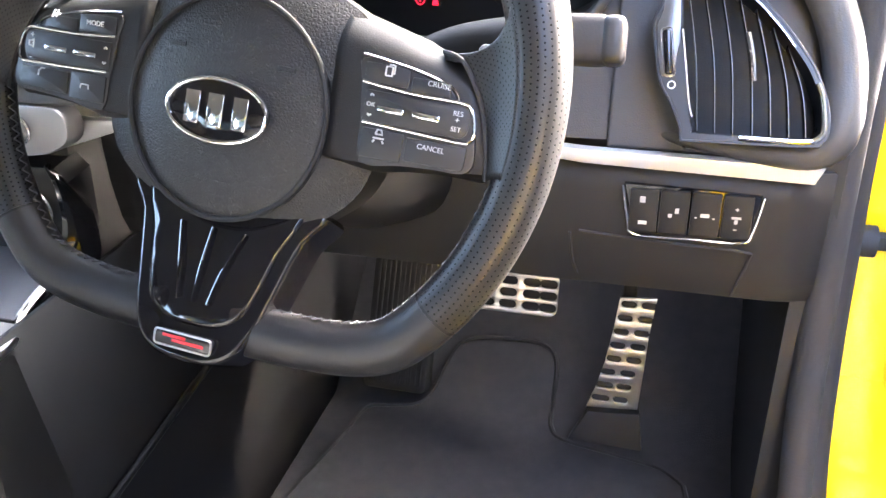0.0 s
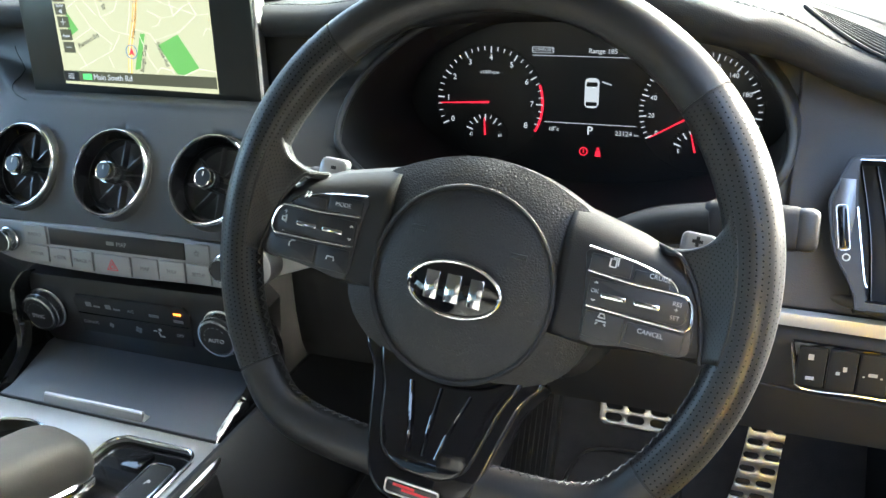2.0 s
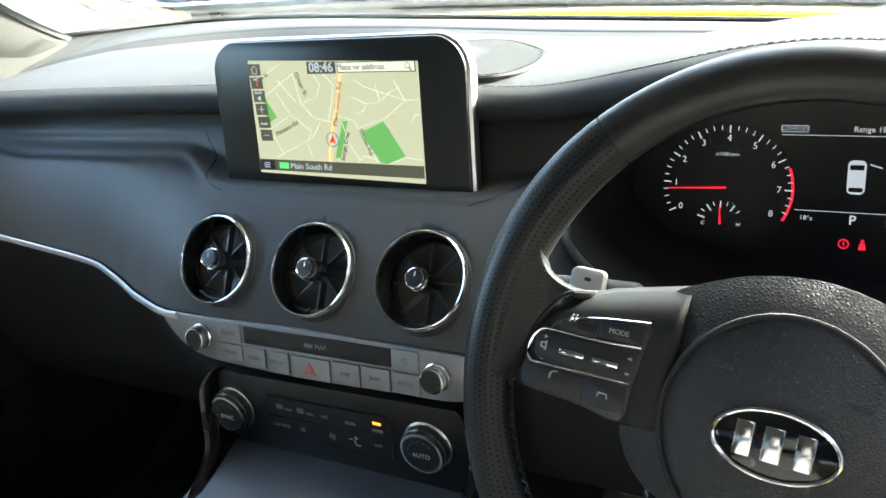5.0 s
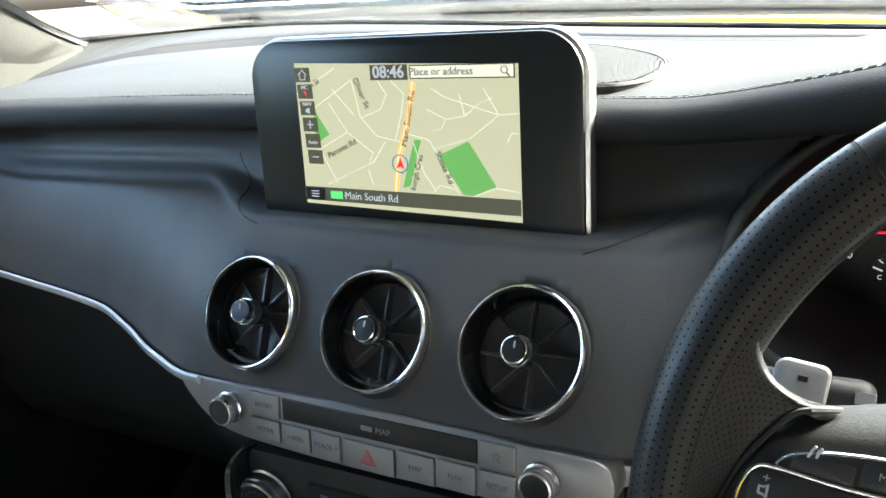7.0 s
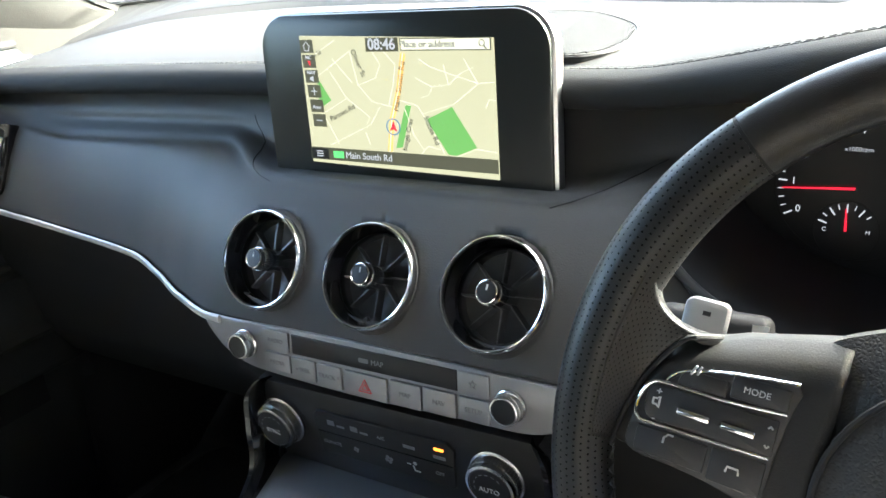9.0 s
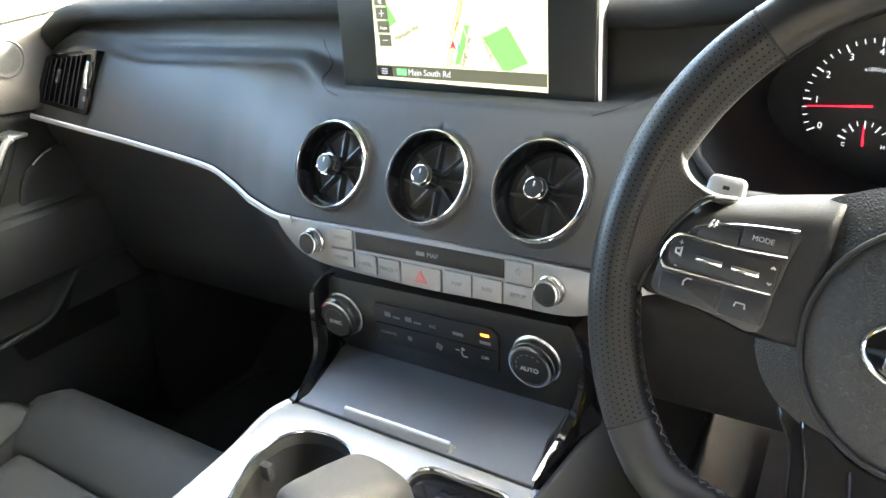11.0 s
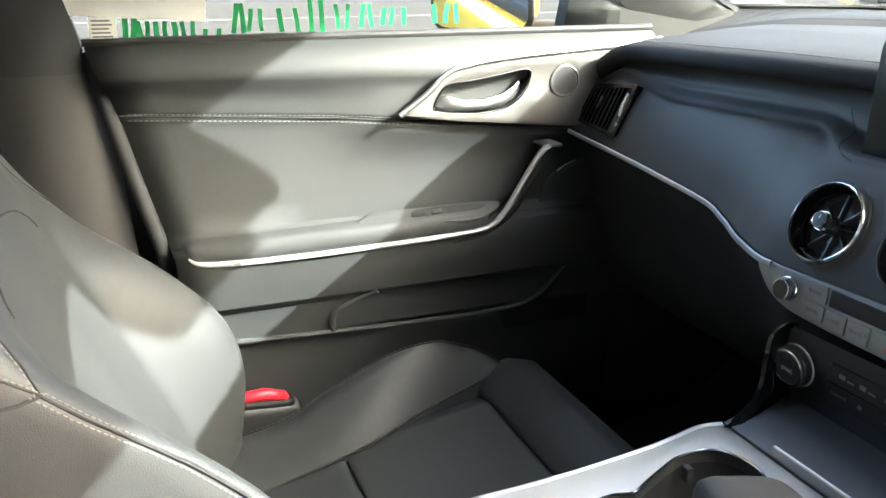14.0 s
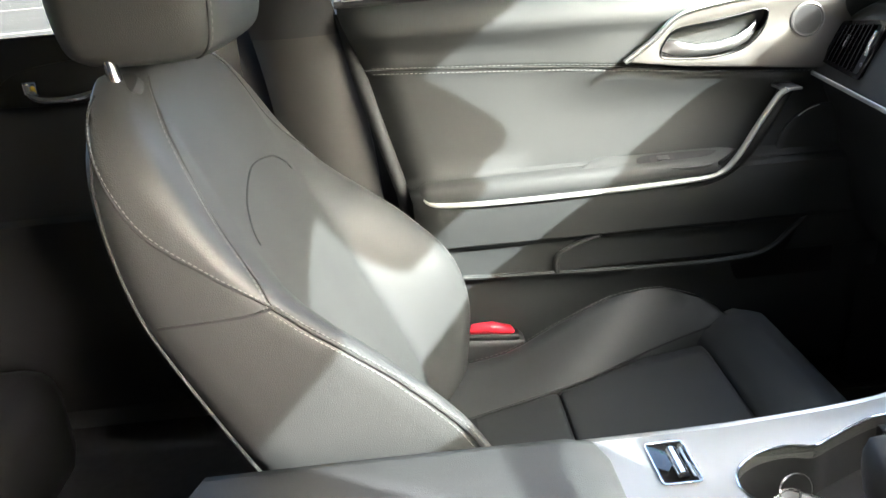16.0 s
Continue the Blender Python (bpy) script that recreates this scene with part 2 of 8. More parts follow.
def smooth_line(pts, n=8, closed=False):
    """Catmull-Rom through points of any dimension."""
    P = [Vector(p) for p in pts]
    out = []
    k = len(P)
    for i in range(k if closed else k - 1):
        if closed:
            a, b, c, d = P[i - 1], P[i], P[(i + 1) % k], P[(i + 2) % k]
        else:
            a, b, c, d = P[max(i - 1, 0)], P[i], P[i + 1], P[min(i + 2, k - 1)]
        for s in range(n):
            t = s / n
            out.append(0.5 * (2 * b + (c - a) * t + (2 * a - 5 * b + 4 * c - d) * t * t + (3 * b - a - 3 * c + d) * t ** 3))
    if not closed:
        out.append(P[-1].copy())
    return out


def tube(pts, r, sides=10, closed=False, flat=1.0, up=(0, 0, 1), uv=False, ends=True):
    """A sweep of an ellipse along points; r may be a number or one per point; flat squeezes it along the side axis."""
    P = [Vector(p) for p in pts]
    n = len(P)
    rows = []
    for i, p in enumerate(P):
        if closed:
            t = (P[(i + 1) % n] - P[i - 1]).normalized()
        else:
            t = (P[min(i + 1, n - 1)] - P[max(i - 1, 0)]).normalized()
        s = t.cross(Vector(up))
        s = s.normalized() if s.length > 1e-5 else Vector((1, 0, 0))
        u = s.cross(t).normalized()
        rr = r[i] if isinstance(r, (list, tuple)) else r
        rows.append([p + s * math.cos(a) * rr * flat + u * math.sin(a) * rr for a in [2 * math.pi * j / sides for j in range(sides)]])
    return grid(rows, close_u=closed, close_v=True, cap=ends and not closed, uv=uv)


def lathe(profile, seg=32, m=None, close=False, cap=True):
    """Turns (radius, height) pairs round z."""
    rows = [[Vector((r * math.cos(2 * math.pi * j / seg), r * math.sin(2 * math.pi * j / seg), h)) for j in range(seg)] for r, h in profile]
    bm = grid(rows, close_u=close, close_v=True, cap=cap and not close)
    if m is not None:
        bm.transform(m)
    return bm


def inside(p, loop):
    odd = False
    for a, b in zip(loop, [*loop[1:], loop[0]]):
        if (a[1] > p[1]) != (b[1] > p[1]) and p[0] < (b[0] - a[0]) * (p[1] - a[1]) / (b[1] - a[1]) + a[0]:
            odd = not odd
    return odd


def plate(outer, depth, holes=(), bevel=0.0, m=None, seg=2):
    """A flat plate from a 2D outline with holes: its face at z = 0, its back at -depth."""
    pts, loops = [], []
    for lp in (outer, *holes):
        loops.append(list(range(len(pts), len(pts) + len(lp))))
        pts += [Vector(p[:2]) for p in lp]
    bm = bmesh.new()
    if holes:
        edges = [(lp[i], lp[(i + 1) % len(lp)]) for lp in loops for i in range(len(lp))]
        verts, _, faces, *_ = delaunay_2d_cdt(pts, edges, [], 0, 1e-6)
        top = [bm.verts.new((v.x, v.y, 0)) for v in verts]
        for f in faces:
            c = sum((verts[i] for i in f), Vector((0, 0))) / len(f)
            if not inside(c, outer) or any(inside(c, h) for h in holes):
                continue
            try:
                bm.faces.new([top[i] for i in f])
            except ValueError:
                pass
    else:
        bm.faces.new([bm.verts.new((p.x, p.y, 0)) for p in pts])
    bmesh.ops.recalc_face_normals(bm, faces=bm.faces)
    if bm.faces[:] and sum(f.normal.z for f in bm.faces) < 0:
        bmesh.ops.reverse_faces(bm, faces=bm.faces)
    rim = [e for e in bm.edges if len(e.link_faces) == 1]
    ext = bmesh.ops.extrude_face_region(bm, geom=bm.faces[:])
    moved = [g for g in ext["geom"] if isinstance(g, bmesh.types.BMVert)]
    bmesh.ops.translate(bm, vec=(0, 0, -depth), verts=moved)
    bmesh.ops.recalc_face_normals(bm, faces=bm.faces)
    if bevel:
        edge = [e for e in bm.edges if len(e.link_faces) == 2 and all(abs(v.co.z) < 1e-7 for v in e.verts) and e.calc_face_angle(0) > 0.8]
        bmesh.ops.bevel(bm, geom=edge, offset=bevel, segments=seg, affect="EDGES", profile=0.5)
    if m is not None:
        bm.transform(m)
    return bm


def rounded(x0, x1, y0, y1, r, n=5):
    """A rounded rectangle; r may be four radii (bottom left, bottom right, top right, top left)."""
    rs = r if isinstance(r, (list, tuple)) else (r,) * 4
    out = []
    for (cx, cy, a0), q in zip(((x0, y0, 180), (x1, y0, 270), (x1, y1, 0), (x0, y1, 90)), rs):
        ox = cx + q if cx == x0 else cx - q
        oy = cy + q if cy == y0 else cy - q
        if q < 1e-6:
            out.append((cx, cy))
            continue
        for i in range(n + 1):
            a = radians(a0 + 90 * i / n)
            out.append((ox + q * math.cos(a), oy + q * math.sin(a)))
    return out


def oval(cx, cy, rx, ry, n=32):
    return [(cx + rx * math.cos(2 * math.pi * i / n), cy + ry * math.sin(2 * math.pi * i / n)) for i in range(n)]


def strip2d(pts, w, z=0.0, closed=False):
    """A flat ribbon of width w along 2D points."""
    P = [Vector(p) for p in pts]
    n = len(P)
    rows = []
    for i, p in enumerate(P):
        a, b = (P[i - 1], P[(i + 1) % n]) if closed else (P[max(i - 1, 0)], P[min(i + 1, n - 1)])
        t = (b - a).normalized()
        s = Vector((-t.y, t.x)) * w / 2
        rows.append([Vector((*(p - s), z)), Vector((*(p + s), z))])
    return grid(rows, close_u=closed)


def thick(bm, depth):
    """Gives a flat sheet in the xy plane its thickness, downwards."""
    bmesh.ops.recalc_face_normals(bm, faces=bm.faces)
    ext = bmesh.ops.extrude_face_region(bm, geom=bm.faces[:])
    bmesh.ops.translate(bm, vec=(0, 0, -depth), verts=[g for g in ext["geom"] if isinstance(g, bmesh.types.BMVert)])
    return bm


def joined(*bms):
    out = bmesh.new()
    for b in bms:
        me = bpy.data.meshes.new("tmp")
        b.to_mesh(me)
        b.free()
        out.from_mesh(me)
        bpy.data.meshes.remove(me)
    return out


def text(body, size, mat, parent, x=0.0, y=0.0, z=0.0005, turn=0.0, name="lettering", label="", align="CENTER", bold=0.0, m=None):
    """Raised lettering in the parent's xy plane."""
    cu = bpy.data.curves.new("lettering", "FONT")
    cu.body, cu.size, cu.align_x, cu.align_y, cu.extrude, cu.offset, cu.resolution_u = body, size, align, "CENTER", 0.0002, bold, 3
    tmp = bpy.data.objects.new("lettering", cu)
    me = bpy.data.meshes.new_from_object(tmp)
    bpy.data.objects.remove(tmp)
    bpy.data.curves.remove(cu)
    me.materials.clear()
    me.materials.append(mat)
    mm = Matrix.Translation((x, y, z)) @ Matrix.Rotation(radians(turn), 4, "Z")
    return part(name, me, mat, parent, label, m=(m @ mm) if m is not None else mm)


def facing(o, a, u):
    """The pose with its origin at o, x along a, y along u, z towards the viewer."""
    a, u = Vector(a).normalized(), Vector(u).normalized()
    n = a.cross(u).normalized()
    u = n.cross(a)
    return Matrix(((a.x, u.x, n.x, o[0]), (a.y, u.y, n.y, o[1]), (a.z, u.z, n.z, o[2]), (0, 0, 0, 1)))


def stitches(pts, parent, length=0.0035, gap=0.0022, r=0.00045, mat=None, lift=(0, 0, 0), name="stitching"):
    """Short threads along a line, joined as one part."""
    P = [Vector(p) + Vector(lift) for p in pts]
    bms, carry = [], 0.0
    acc = 0.0
    out = bmesh.new()
    for a, b in zip(P, P[1:]):
        d = (b - a).length
        if d < 1e-6:
            continue
        t = (b - a) / d
        s = -acc
        while s < d:
            if s >= 0:
                q = a + t * (s + length / 2)
                rot = t.to_track_quat("X", "Z").to_matrix().to_4x4()
                bmesh.ops.create_cube(out, size=1, matrix=Matrix.Translation(q) @ rot @ Matrix.Diagonal((length, r * 2, r * 2, 1)))
            s += length + gap
        acc = d - (s - (length + gap)) if s > d else 0.0
        acc = (length + gap) - (s - d) if s >= d else 0.0
    return tagged(part(name, out, mat or THREAD, parent), kind="stuff")


def lerp(table, x):
    """Linear interpolation in a table of (x, value) pairs."""
    if x <= table[0][0]:
        return table[0][1]
    for (a, p), (b, q) in zip(table, table[1:]):
        if x <= b:
            return p + (q - p) * (x - a) / (b - a)
    return table[-1][1]


def ease(table, x):
    """As lerp, but along a smooth curve without overshoot."""
    if x <= table[0][0]:
        return table[0][1]
    n = len(table)
    sl = [(q[1] - p[1]) / (q[0] - p[0]) for p, q in zip(table, table[1:])]

    def tangent(i):
        if i == 0 or i == n - 1:
            return sl[0] if i == 0 else sl[-1]
        a, b = sl[i - 1], sl[i]
        return 0.0 if a * b <= 0 else 2 * a * b / (a + b)

    for i in range(n - 1):
        (a, p), (b, q) = table[i], table[i + 1]
        if x <= b:
            h = b - a
            t = (x - a) / h
            return p * (1 + 2 * t) * (1 - t) ** 2 + tangent(i) * h * t * (1 - t) ** 2 + q * t * t * (3 - 2 * t) + tangent(i + 1) * h * t * t * (t - 1)
    return table[-1][1]




# ---- the ground outside
ground = bmesh.new()
bmesh.ops.create_grid(ground, x_segments=8, y_segments=8, size=600)
structure("ground", ground, CONCRETE, "pale sunlit asphalt yard and road round the car", "ground")
for i, (x, y, w, l, a) in enumerate(((-13.5, 0.5, 0.14, 70, 3), (-20.5, 0.5, 0.14, 90, 3), (2.0, 9.0, 0.12, 6, 80), (-3.5, 12.0, 0.12, 5, 70))):
    bm = box(-w / 2, w / 2, -l / 2, l / 2, 0.0, 0.006)
    tagged(part("road_marking", bm, LINE, m=pose(x, y, 0, 0, 0, a)), "worn white painted line on the asphalt", "road marking", kind="structure")
verge = box(-120, -42, -160, 160, 0, 0.12, 0.05)
structure("verge", verge, GRASS, "green grass verge behind a kerb across the road", "verge")
structure("verge_behind", box(-40, 12, -110, -20, 0, 0.1, 0.04), GRASS, "green grass bank behind the car", "verge")
structure("kerb", box(-42, -41.8, -160, 160, 0, 0.14, 0.02), CONCRETE, "pale concrete kerb along the grass verge", "kerb")

# added wall, never in view: holds back sky light from the driver's side
structure("wall_side_blocker", box(2.5, 2.75, -9.0, 0.8, 0.0, 3.5, 0.02), BLOCKERWALL, "plain grey wall added out of view to cut light from the driver's side", "wall")

# ---- body shell
# floor pan with footwells and the tunnel between them
floor_rows = []
for y in (-1.6, -0.9, -0.45, 0.3, 0.5, 0.62, 0.75, 0.82):
    lift = ease([(0.5, 0.0), (0.82, 0.22)], y)
    floor_rows.append([Vector((x, y, 0.2 + lift + (0.12 if abs(x) < 0.1 else 0.0) + (0.06 if abs(x) > 0.77 else 0.0))) for x in (-0.86, -0.77, -0.74, -0.13, -0.1, 0.1, 0.13, 0.74, 0.77, 0.86)])
fl = structure("floor", grid(floor_rows), CARPET, "black carpeted footwell floor of the car", "car floor")
fl.modifiers.new("thickness", "SOLIDIFY").thickness = -0.02

# firewall, kick panels and side sills
structure("wall_front", box(-0.8, 0.78, 0.82, 0.86, 0.2, 0.88, 0.01), DARK, "dark firewall behind the pedals", "bulkhead")


def roof_z(x, y):
    return 1.36 - 0.10 * (x / 0.6) ** 2 - 0.05 * ((y + 0.7) / 0.6) ** 2


rr = []
for y in np.linspace(-1.5, 0.12, 12):
    rr.append([Vector((x, y, roof_z(x, y))) for x in np.linspace(-0.6, 0.6, 13)])
rf = structure("ceiling", grid(rr), HEADLINER, "pale grey fabric headliner under the roof", "headliner")
rf.modifiers.new("thickness", "SOLIDIFY").thickness = 0.03

for side in (-1, 1):
    a_line = smooth_line([(side * 0.79, 0.66, 0.9), (side * 0.747, 0.53, 0.95), (side * 0.722, 0.42, 1.0), (side * 0.667, 0.22, 1.115), (side * 0.61, 0.08, 1.205)], 6)
    rws = [[q + Vector((side * 0.03, 0.03, 0.0)), q + Vector((-side * 0.012, 0.026, 0.006)), q + Vector((-side * 0.022, 0.0, 0.0)), q + Vector((-side * 0.016, -0.04, -0.02)), q + Vector((side * 0.004, -0.085, -0.042)), q + Vector((side * 0.03, -0.085, -0.042))] for q in a_line]
    structure("wall_pillar", grid(rws, close_v=True, cap=True), PILLARCLOTH, "pale grey fabric trim on the windscreen pillar", "pillar")
    edge = [[q + Vector((side * 0.036, 0.034, 0.003)), q + Vector((-side * 0.004, 0.034, 0.008)), q + Vector((-side * 0.0165, 0.028, 0.009)), q + Vector((-side * 0.019, 0.02, 0.006))] for q in a_line]
    structure("pillar_seal", thick(grid(edge), 0.004), RUBBER, "black edge where the windscreen meets the pillar", "seal")
    sail = plate([(0.20, 0.90), (0.545, 0.90), (0.54, 0.957), (0.47, 0.985), (0.36, 1.05), (0.24, 1.10)], 0.03, bevel=0.004, m=facing((side * 0.724, 0, 0), (0, 1, 0), (0, 0, 1)))
    if side < 0:
        structure("wall_sail_panel", sail, PILLARCLOTH, "pale grey trim at the foot of the windscreen pillar", "trim")
    rail = smooth_line([(side * 0.61, 0.08, 1.21), (side * 0.6, -0.15, 1.265), (side * 0.6, -0.5, 1.28), (side * 0.6, -1.0, 1.25), (side * 0.62, -1.5, 1.15)], 6)
    structure("wall_roof_rail", tube(rail, [0.05] * len(rail), 10), HEADLINER, "padded roof rail over the doors", "roof rail")
    bp = smooth_line([(side * 0.61, -0.62, 1.28), (side * 0.66, -0.6, 1.1), (side * 0.71, -0.56, 0.93), (side * 0.73, -0.53, 0.7), (side * 0.74, -0.52, 0.28)], 6)
    rows = []
    for i, p in enumerate(bp):
        w = 0.055 + 0.02 * i / len(bp)
        rows.append([p + Vector((0, w, 0)), p + Vector((-side * 0.018, w * 0.6, 0)), p + Vector((-side * 0.024, 0, 0)), p + Vector((-side * 0.018, -w * 0.6, 0)), p + Vector((0, -w, 0)), p + Vector((side * 0.05, -w, 0)), p + Vector((side * 0.05, w, 0))])
    structure("wall_b_pillar", grid([[q + Vector((-side * 0.003, 0, 0)) for q in r] for r in rows if r[0].z > 0.885], close_v=True, cap=True), DARK, "black upper trim on the pillar between the doors", "pillar")
    structure("wall_b_pillar_lower", grid([r for r in rows if r[0].z < 0.93], close_v=True, cap=True), PILLAR, "dark grey lower trim on the pillar between the doors", "pillar")
structure("wall_rear", box(-0.8, 0.8, -1.62, -1.56, 0.2, 0.94, 0.02), DARK, "dark rear bulkhead closing the cabin", "bulkhead")
structure("parcel_shelf", box(-0.78, 0.78, -2.1, -1.6, 0.9, 0.94, 0.01), HARD, "dark parcel shelf under the rear screen", "shelf")
rs = tagged(part("window_rear", grid([[Vector((x, -1.5 - 0.6 * s, 1.24 - 0.3 * s)) for x in np.linspace(-0.6 - 0.1 * s, 0.6 + 0.1 * s, 7)] for s in np.linspace(0, 1, 5)]), TINTED), "dark tinted sloping rear screen", "window", kind="structure")
rs.modifiers.new("thickness", "SOLIDIFY").thickness = 0.004
structure("wall_header", tube([(-0.61, 0.05, 1.225), (-0.3, 0.108, 1.277), (0, 0.135, 1.29), (0.3, 0.108, 1.277), (0.61, 0.05, 1.225)], 0.043, 12), HEADLINER, "padded header over the windscreen", "roof rail")

# windscreen
wr = []
for s in np.linspace(0, 1.14, 9):
    row = []
    for x in np.linspace(-1, 1, 13):
        hw = 0.8 + (0.6 - 0.8) * s
        y = 0.86 + (0.18 - 0.86) * s - 0.13 * x * x * (1 - 0.6 * s)
        z = 0.93 - 0.032 * x * (1 - s) + (1.258 - 0.93) * s - 0.05 * x * x * s
        row.append(Vector((x * hw, y, z)))
    wr.append(row)
ws = tagged(part("window_windscreen", grid(wr), GLASS), "clear curved windscreen over the dashboard", "windscreen", kind="structure")
ws.modifiers.new("thickness", "SOLIDIFY").thickness = 0.005
# black sensor cover on the glass round the mirror's foot
frit_out = smooth_line([(-0.19, 0.125), (-0.172, 0.295), (-0.12, 0.312), (-0.085, 0.322), (-0.05, 0.338), (0.05, 0.338), (0.085, 0.322), (0.12, 0.312), (0.172, 0.295), (0.19, 0.125)], 4)
frit_rows = []
for k in np.linspace(0, 1, 6):
    frit_rows.append([Vector((p.x * (0.98 + 0.02 * k), 0.125 + (p.y - 0.125) * k, 1.336 - 0.482 * (0.125 + (p.y - 0.125) * k) - 0.05 * (p.x / 0.62) ** 2)) for p in frit_out])
structure("windscreen_cover", thick(grid(frit_rows), 0.008), DARK, "black sensor cover at the top of the windscreen", "trim")

# bonnet and wing outside the windscreen
hood_rows = []
for y in np.linspace(0.93, 1.9, 10):
    hood_rows.append([Vector((x, y + 0.1 - 0.22 * (x / 0.8) ** 2, 0.922 - 0.035 * x - 0.06 * (abs(x) / 0.85) ** 3 - 0.035 * (y - 0.93) - 0.1 * (y - 0.93) ** 2)) for x in np.linspace(-0.85, 0.85, 17)])
car = thing("car_body", "bright yellow painted car body with open driver's door frame", "car")
hood = part("bonnet", grid(hood_rows), YELLOW, car, "yellow painted bonnet")
hood.modifiers.new("thickness", "SOLIDIFY").thickness = 0.01
part("cowl", box(-0.78, 0.78, 0.84, 0.99, 0.86, 0.895, 0.01), DARK, car, "black plastic cowl under the windscreen")
for side in (-1,):
    part("outer_door_skin", box(-0.93, -0.86, -0.55, 0.75, 0.25, 0.9, 0.03, 3), YELLOW, car, "yellow outer skin of the passenger door")
    part("outer_rear_skin", box(-0.93, -0.86, -1.5, -0.56, 0.25, 0.9, 0.03, 3), YELLOW, car)
    part("front_wing", box(-0.93, -0.84, 0.76, 1.9, 0.25, 0.86, 0.04, 3), YELLOW, car, "yellow front wing")
skin = [[Vector((x, y, roof_z(x, y) + 0.045)) for x in np.linspace(-0.64, 0.64, 13)] for y in np.linspace(-1.55, 0.15, 12)]
rk_skin = part("roof_skin", grid(skin), YELLOW, car, "yellow roof")
shell(rk_skin, 0.008, (0, 0, 1))
for side in (-1, 1):
    ol = smooth_line([(side * 0.84, 0.5, 0.9), (side * 0.78, 0.34, 1.05), (side * 0.72, 0.2, 1.17), (side * 0.66, 0.08, 1.24), (side * 0.655, -0.5, 1.31), (side * 0.655, -1.0, 1.28), (side * 0.67, -1.55, 1.18), (side * 0.74, -2.1, 0.94)], 6)
    part("side_frame", tube(ol, 0.024, 8), YELLOW, car, "yellow roof side frame")
part("boot_lid", box(-0.86, 0.86, -2.5, -2.08, 0.3, 0.93, 0.05, 3), YELLOW, car, "yellow boot")
for side in (-1, 1):
    part("rear_wing", box(min(side * 0.8, side * 0.93), max(side * 0.8, side * 0.93), -2.4, -1.5, 0.25, 0.93, 0.04, 3), YELLOW, car, "yellow rear wing")
# hinge pillar of the open driver's door
part("hinge_pillar", box(0.79, 0.92, 0.47, 0.8, 0.1, 0.93, 0.015, 3), YELLOW, car, "yellow door frame beside the dashboard")
part("sill", box(0.76, 0.92, -1.4, 0.5, 0.1, 0.27, 0.02, 3), YELLOW, car, "yellow door sill")
part("front_wing", box(0.84, 0.93, 0.62, 1.9, 0.25, 0.86, 0.04, 3), YELLOW, car, "yellow front wing")
part("rear_skin", box(0.8, 0.93, -1.5, -0.62, 0.25, 0.93, 0.03, 3), YELLOW, car, "yellow rear door skin")
part("lower_jamb", box(0.785, 0.92, 0.22, 0.8, 0.1, 0.36, 0.015, 3), YELLOW, car, "yellow lower door frame")
seal = smooth_line([(0.74, 0.27, 0.99), (0.736, 0.235, 0.85), (0.735, 0.215, 0.7), (0.738, 0.20, 0.55), (0.744, 0.17, 0.42), (0.753, 0.11, 0.33), (0.765, 0.0, 0.285), (0.77, -0.4, 0.28)], 8)
part("door_seal", tube(seal, 0.013, 10), RUBBER, car, "black rubber door seal")
part("seal_carrier", tube([Vector(p) + Vector((0.012, 0.05, 0)) for p in seal], 0.02, 10), DARK, car)

# open driver's door, hinged at the pillar
DOOR_M = pose(0.9, 0.5, 0, 0, 0, 24)
odoor = thing("driver_door", "yellow driver's door standing ajar", "car door", DOOR_M)
part("shell", box(-0.01, 0.06, -1.1, -0.02, 0.22, 0.92, 0.03, 3), YELLOW, odoor, "yellow painted door shell")
part("inner_panel", box(-0.06, -0.012, -1.02, -0.1, 0.3, 0.9, 0.03, 3), HARD, odoor, "dark inner door trim")
strap = joined(box(0.79, 0.97, 0.435, 0.45, 0.535, 0.552, 0.004), lathe([(0.0, -0.01), (0.016, -0.008), (0.016, 0.008), (0.0, 0.01)], 16, pose(0.815, 0.442, 0.543, 0, 90, 0)))
part("check_strap", strap, RUBBER, car, "black door check strap")
# passenger side glass and quarter
pg = tagged(part("window_passenger", grid([[Vector((-0.715, y, 0.925)), Vector((-0.70, y, 1.05)), Vector((-0.64, y, 1.25))] for y in np.linspace(-0.52, 0.30, 4)]), GLASS), "clear passenger door window with green marker strokes", "window", kind="structure")
pg.modifiers.new("thickness", "SOLIDIFY").thickness = 0.004
# the driver's side pane is out of view, its dark tint added to dim the cabin
for side in (-1, 1):
    rg = tagged(part("window_rear_door", grid([[Vector((side * 0.715, y, 0.925)), Vector((side * 0.70, y, 1.05)), Vector((side * 0.64, y, 1.25))] for y in np.linspace(-1.5, -0.64, 4)]), GLASS if side < 0 else TINTED), "clear rear door window" if side < 0 else "unseen rear door window, tinted dark to cut incoming light", "window", kind="structure")
    rg.modifiers.new("thickness", "SOLIDIFY").thickness = 0.004

# inside mirror under the header
rm = thing("rear_view_mirror", "black rear-view mirror hanging under the windscreen header", "mirror", pose(-0.015, 0.275, 1.185))
part("housing", box(-0.135, 0.135, -0.012, 0.02, -0.034, 0.034, 0.012, 3), DARK, rm, "black mirror housing")
part("glass", box(-0.125, 0.125, -0.0135, -0.012, -0.028, 0.028, 0.0005), MIRROR, rm, "mirror glass")
part("stem", box(-0.03, 0.03, 0.0, 0.06, 0.02, 0.07, 0.008), DARK, rm, "black mirror stem")


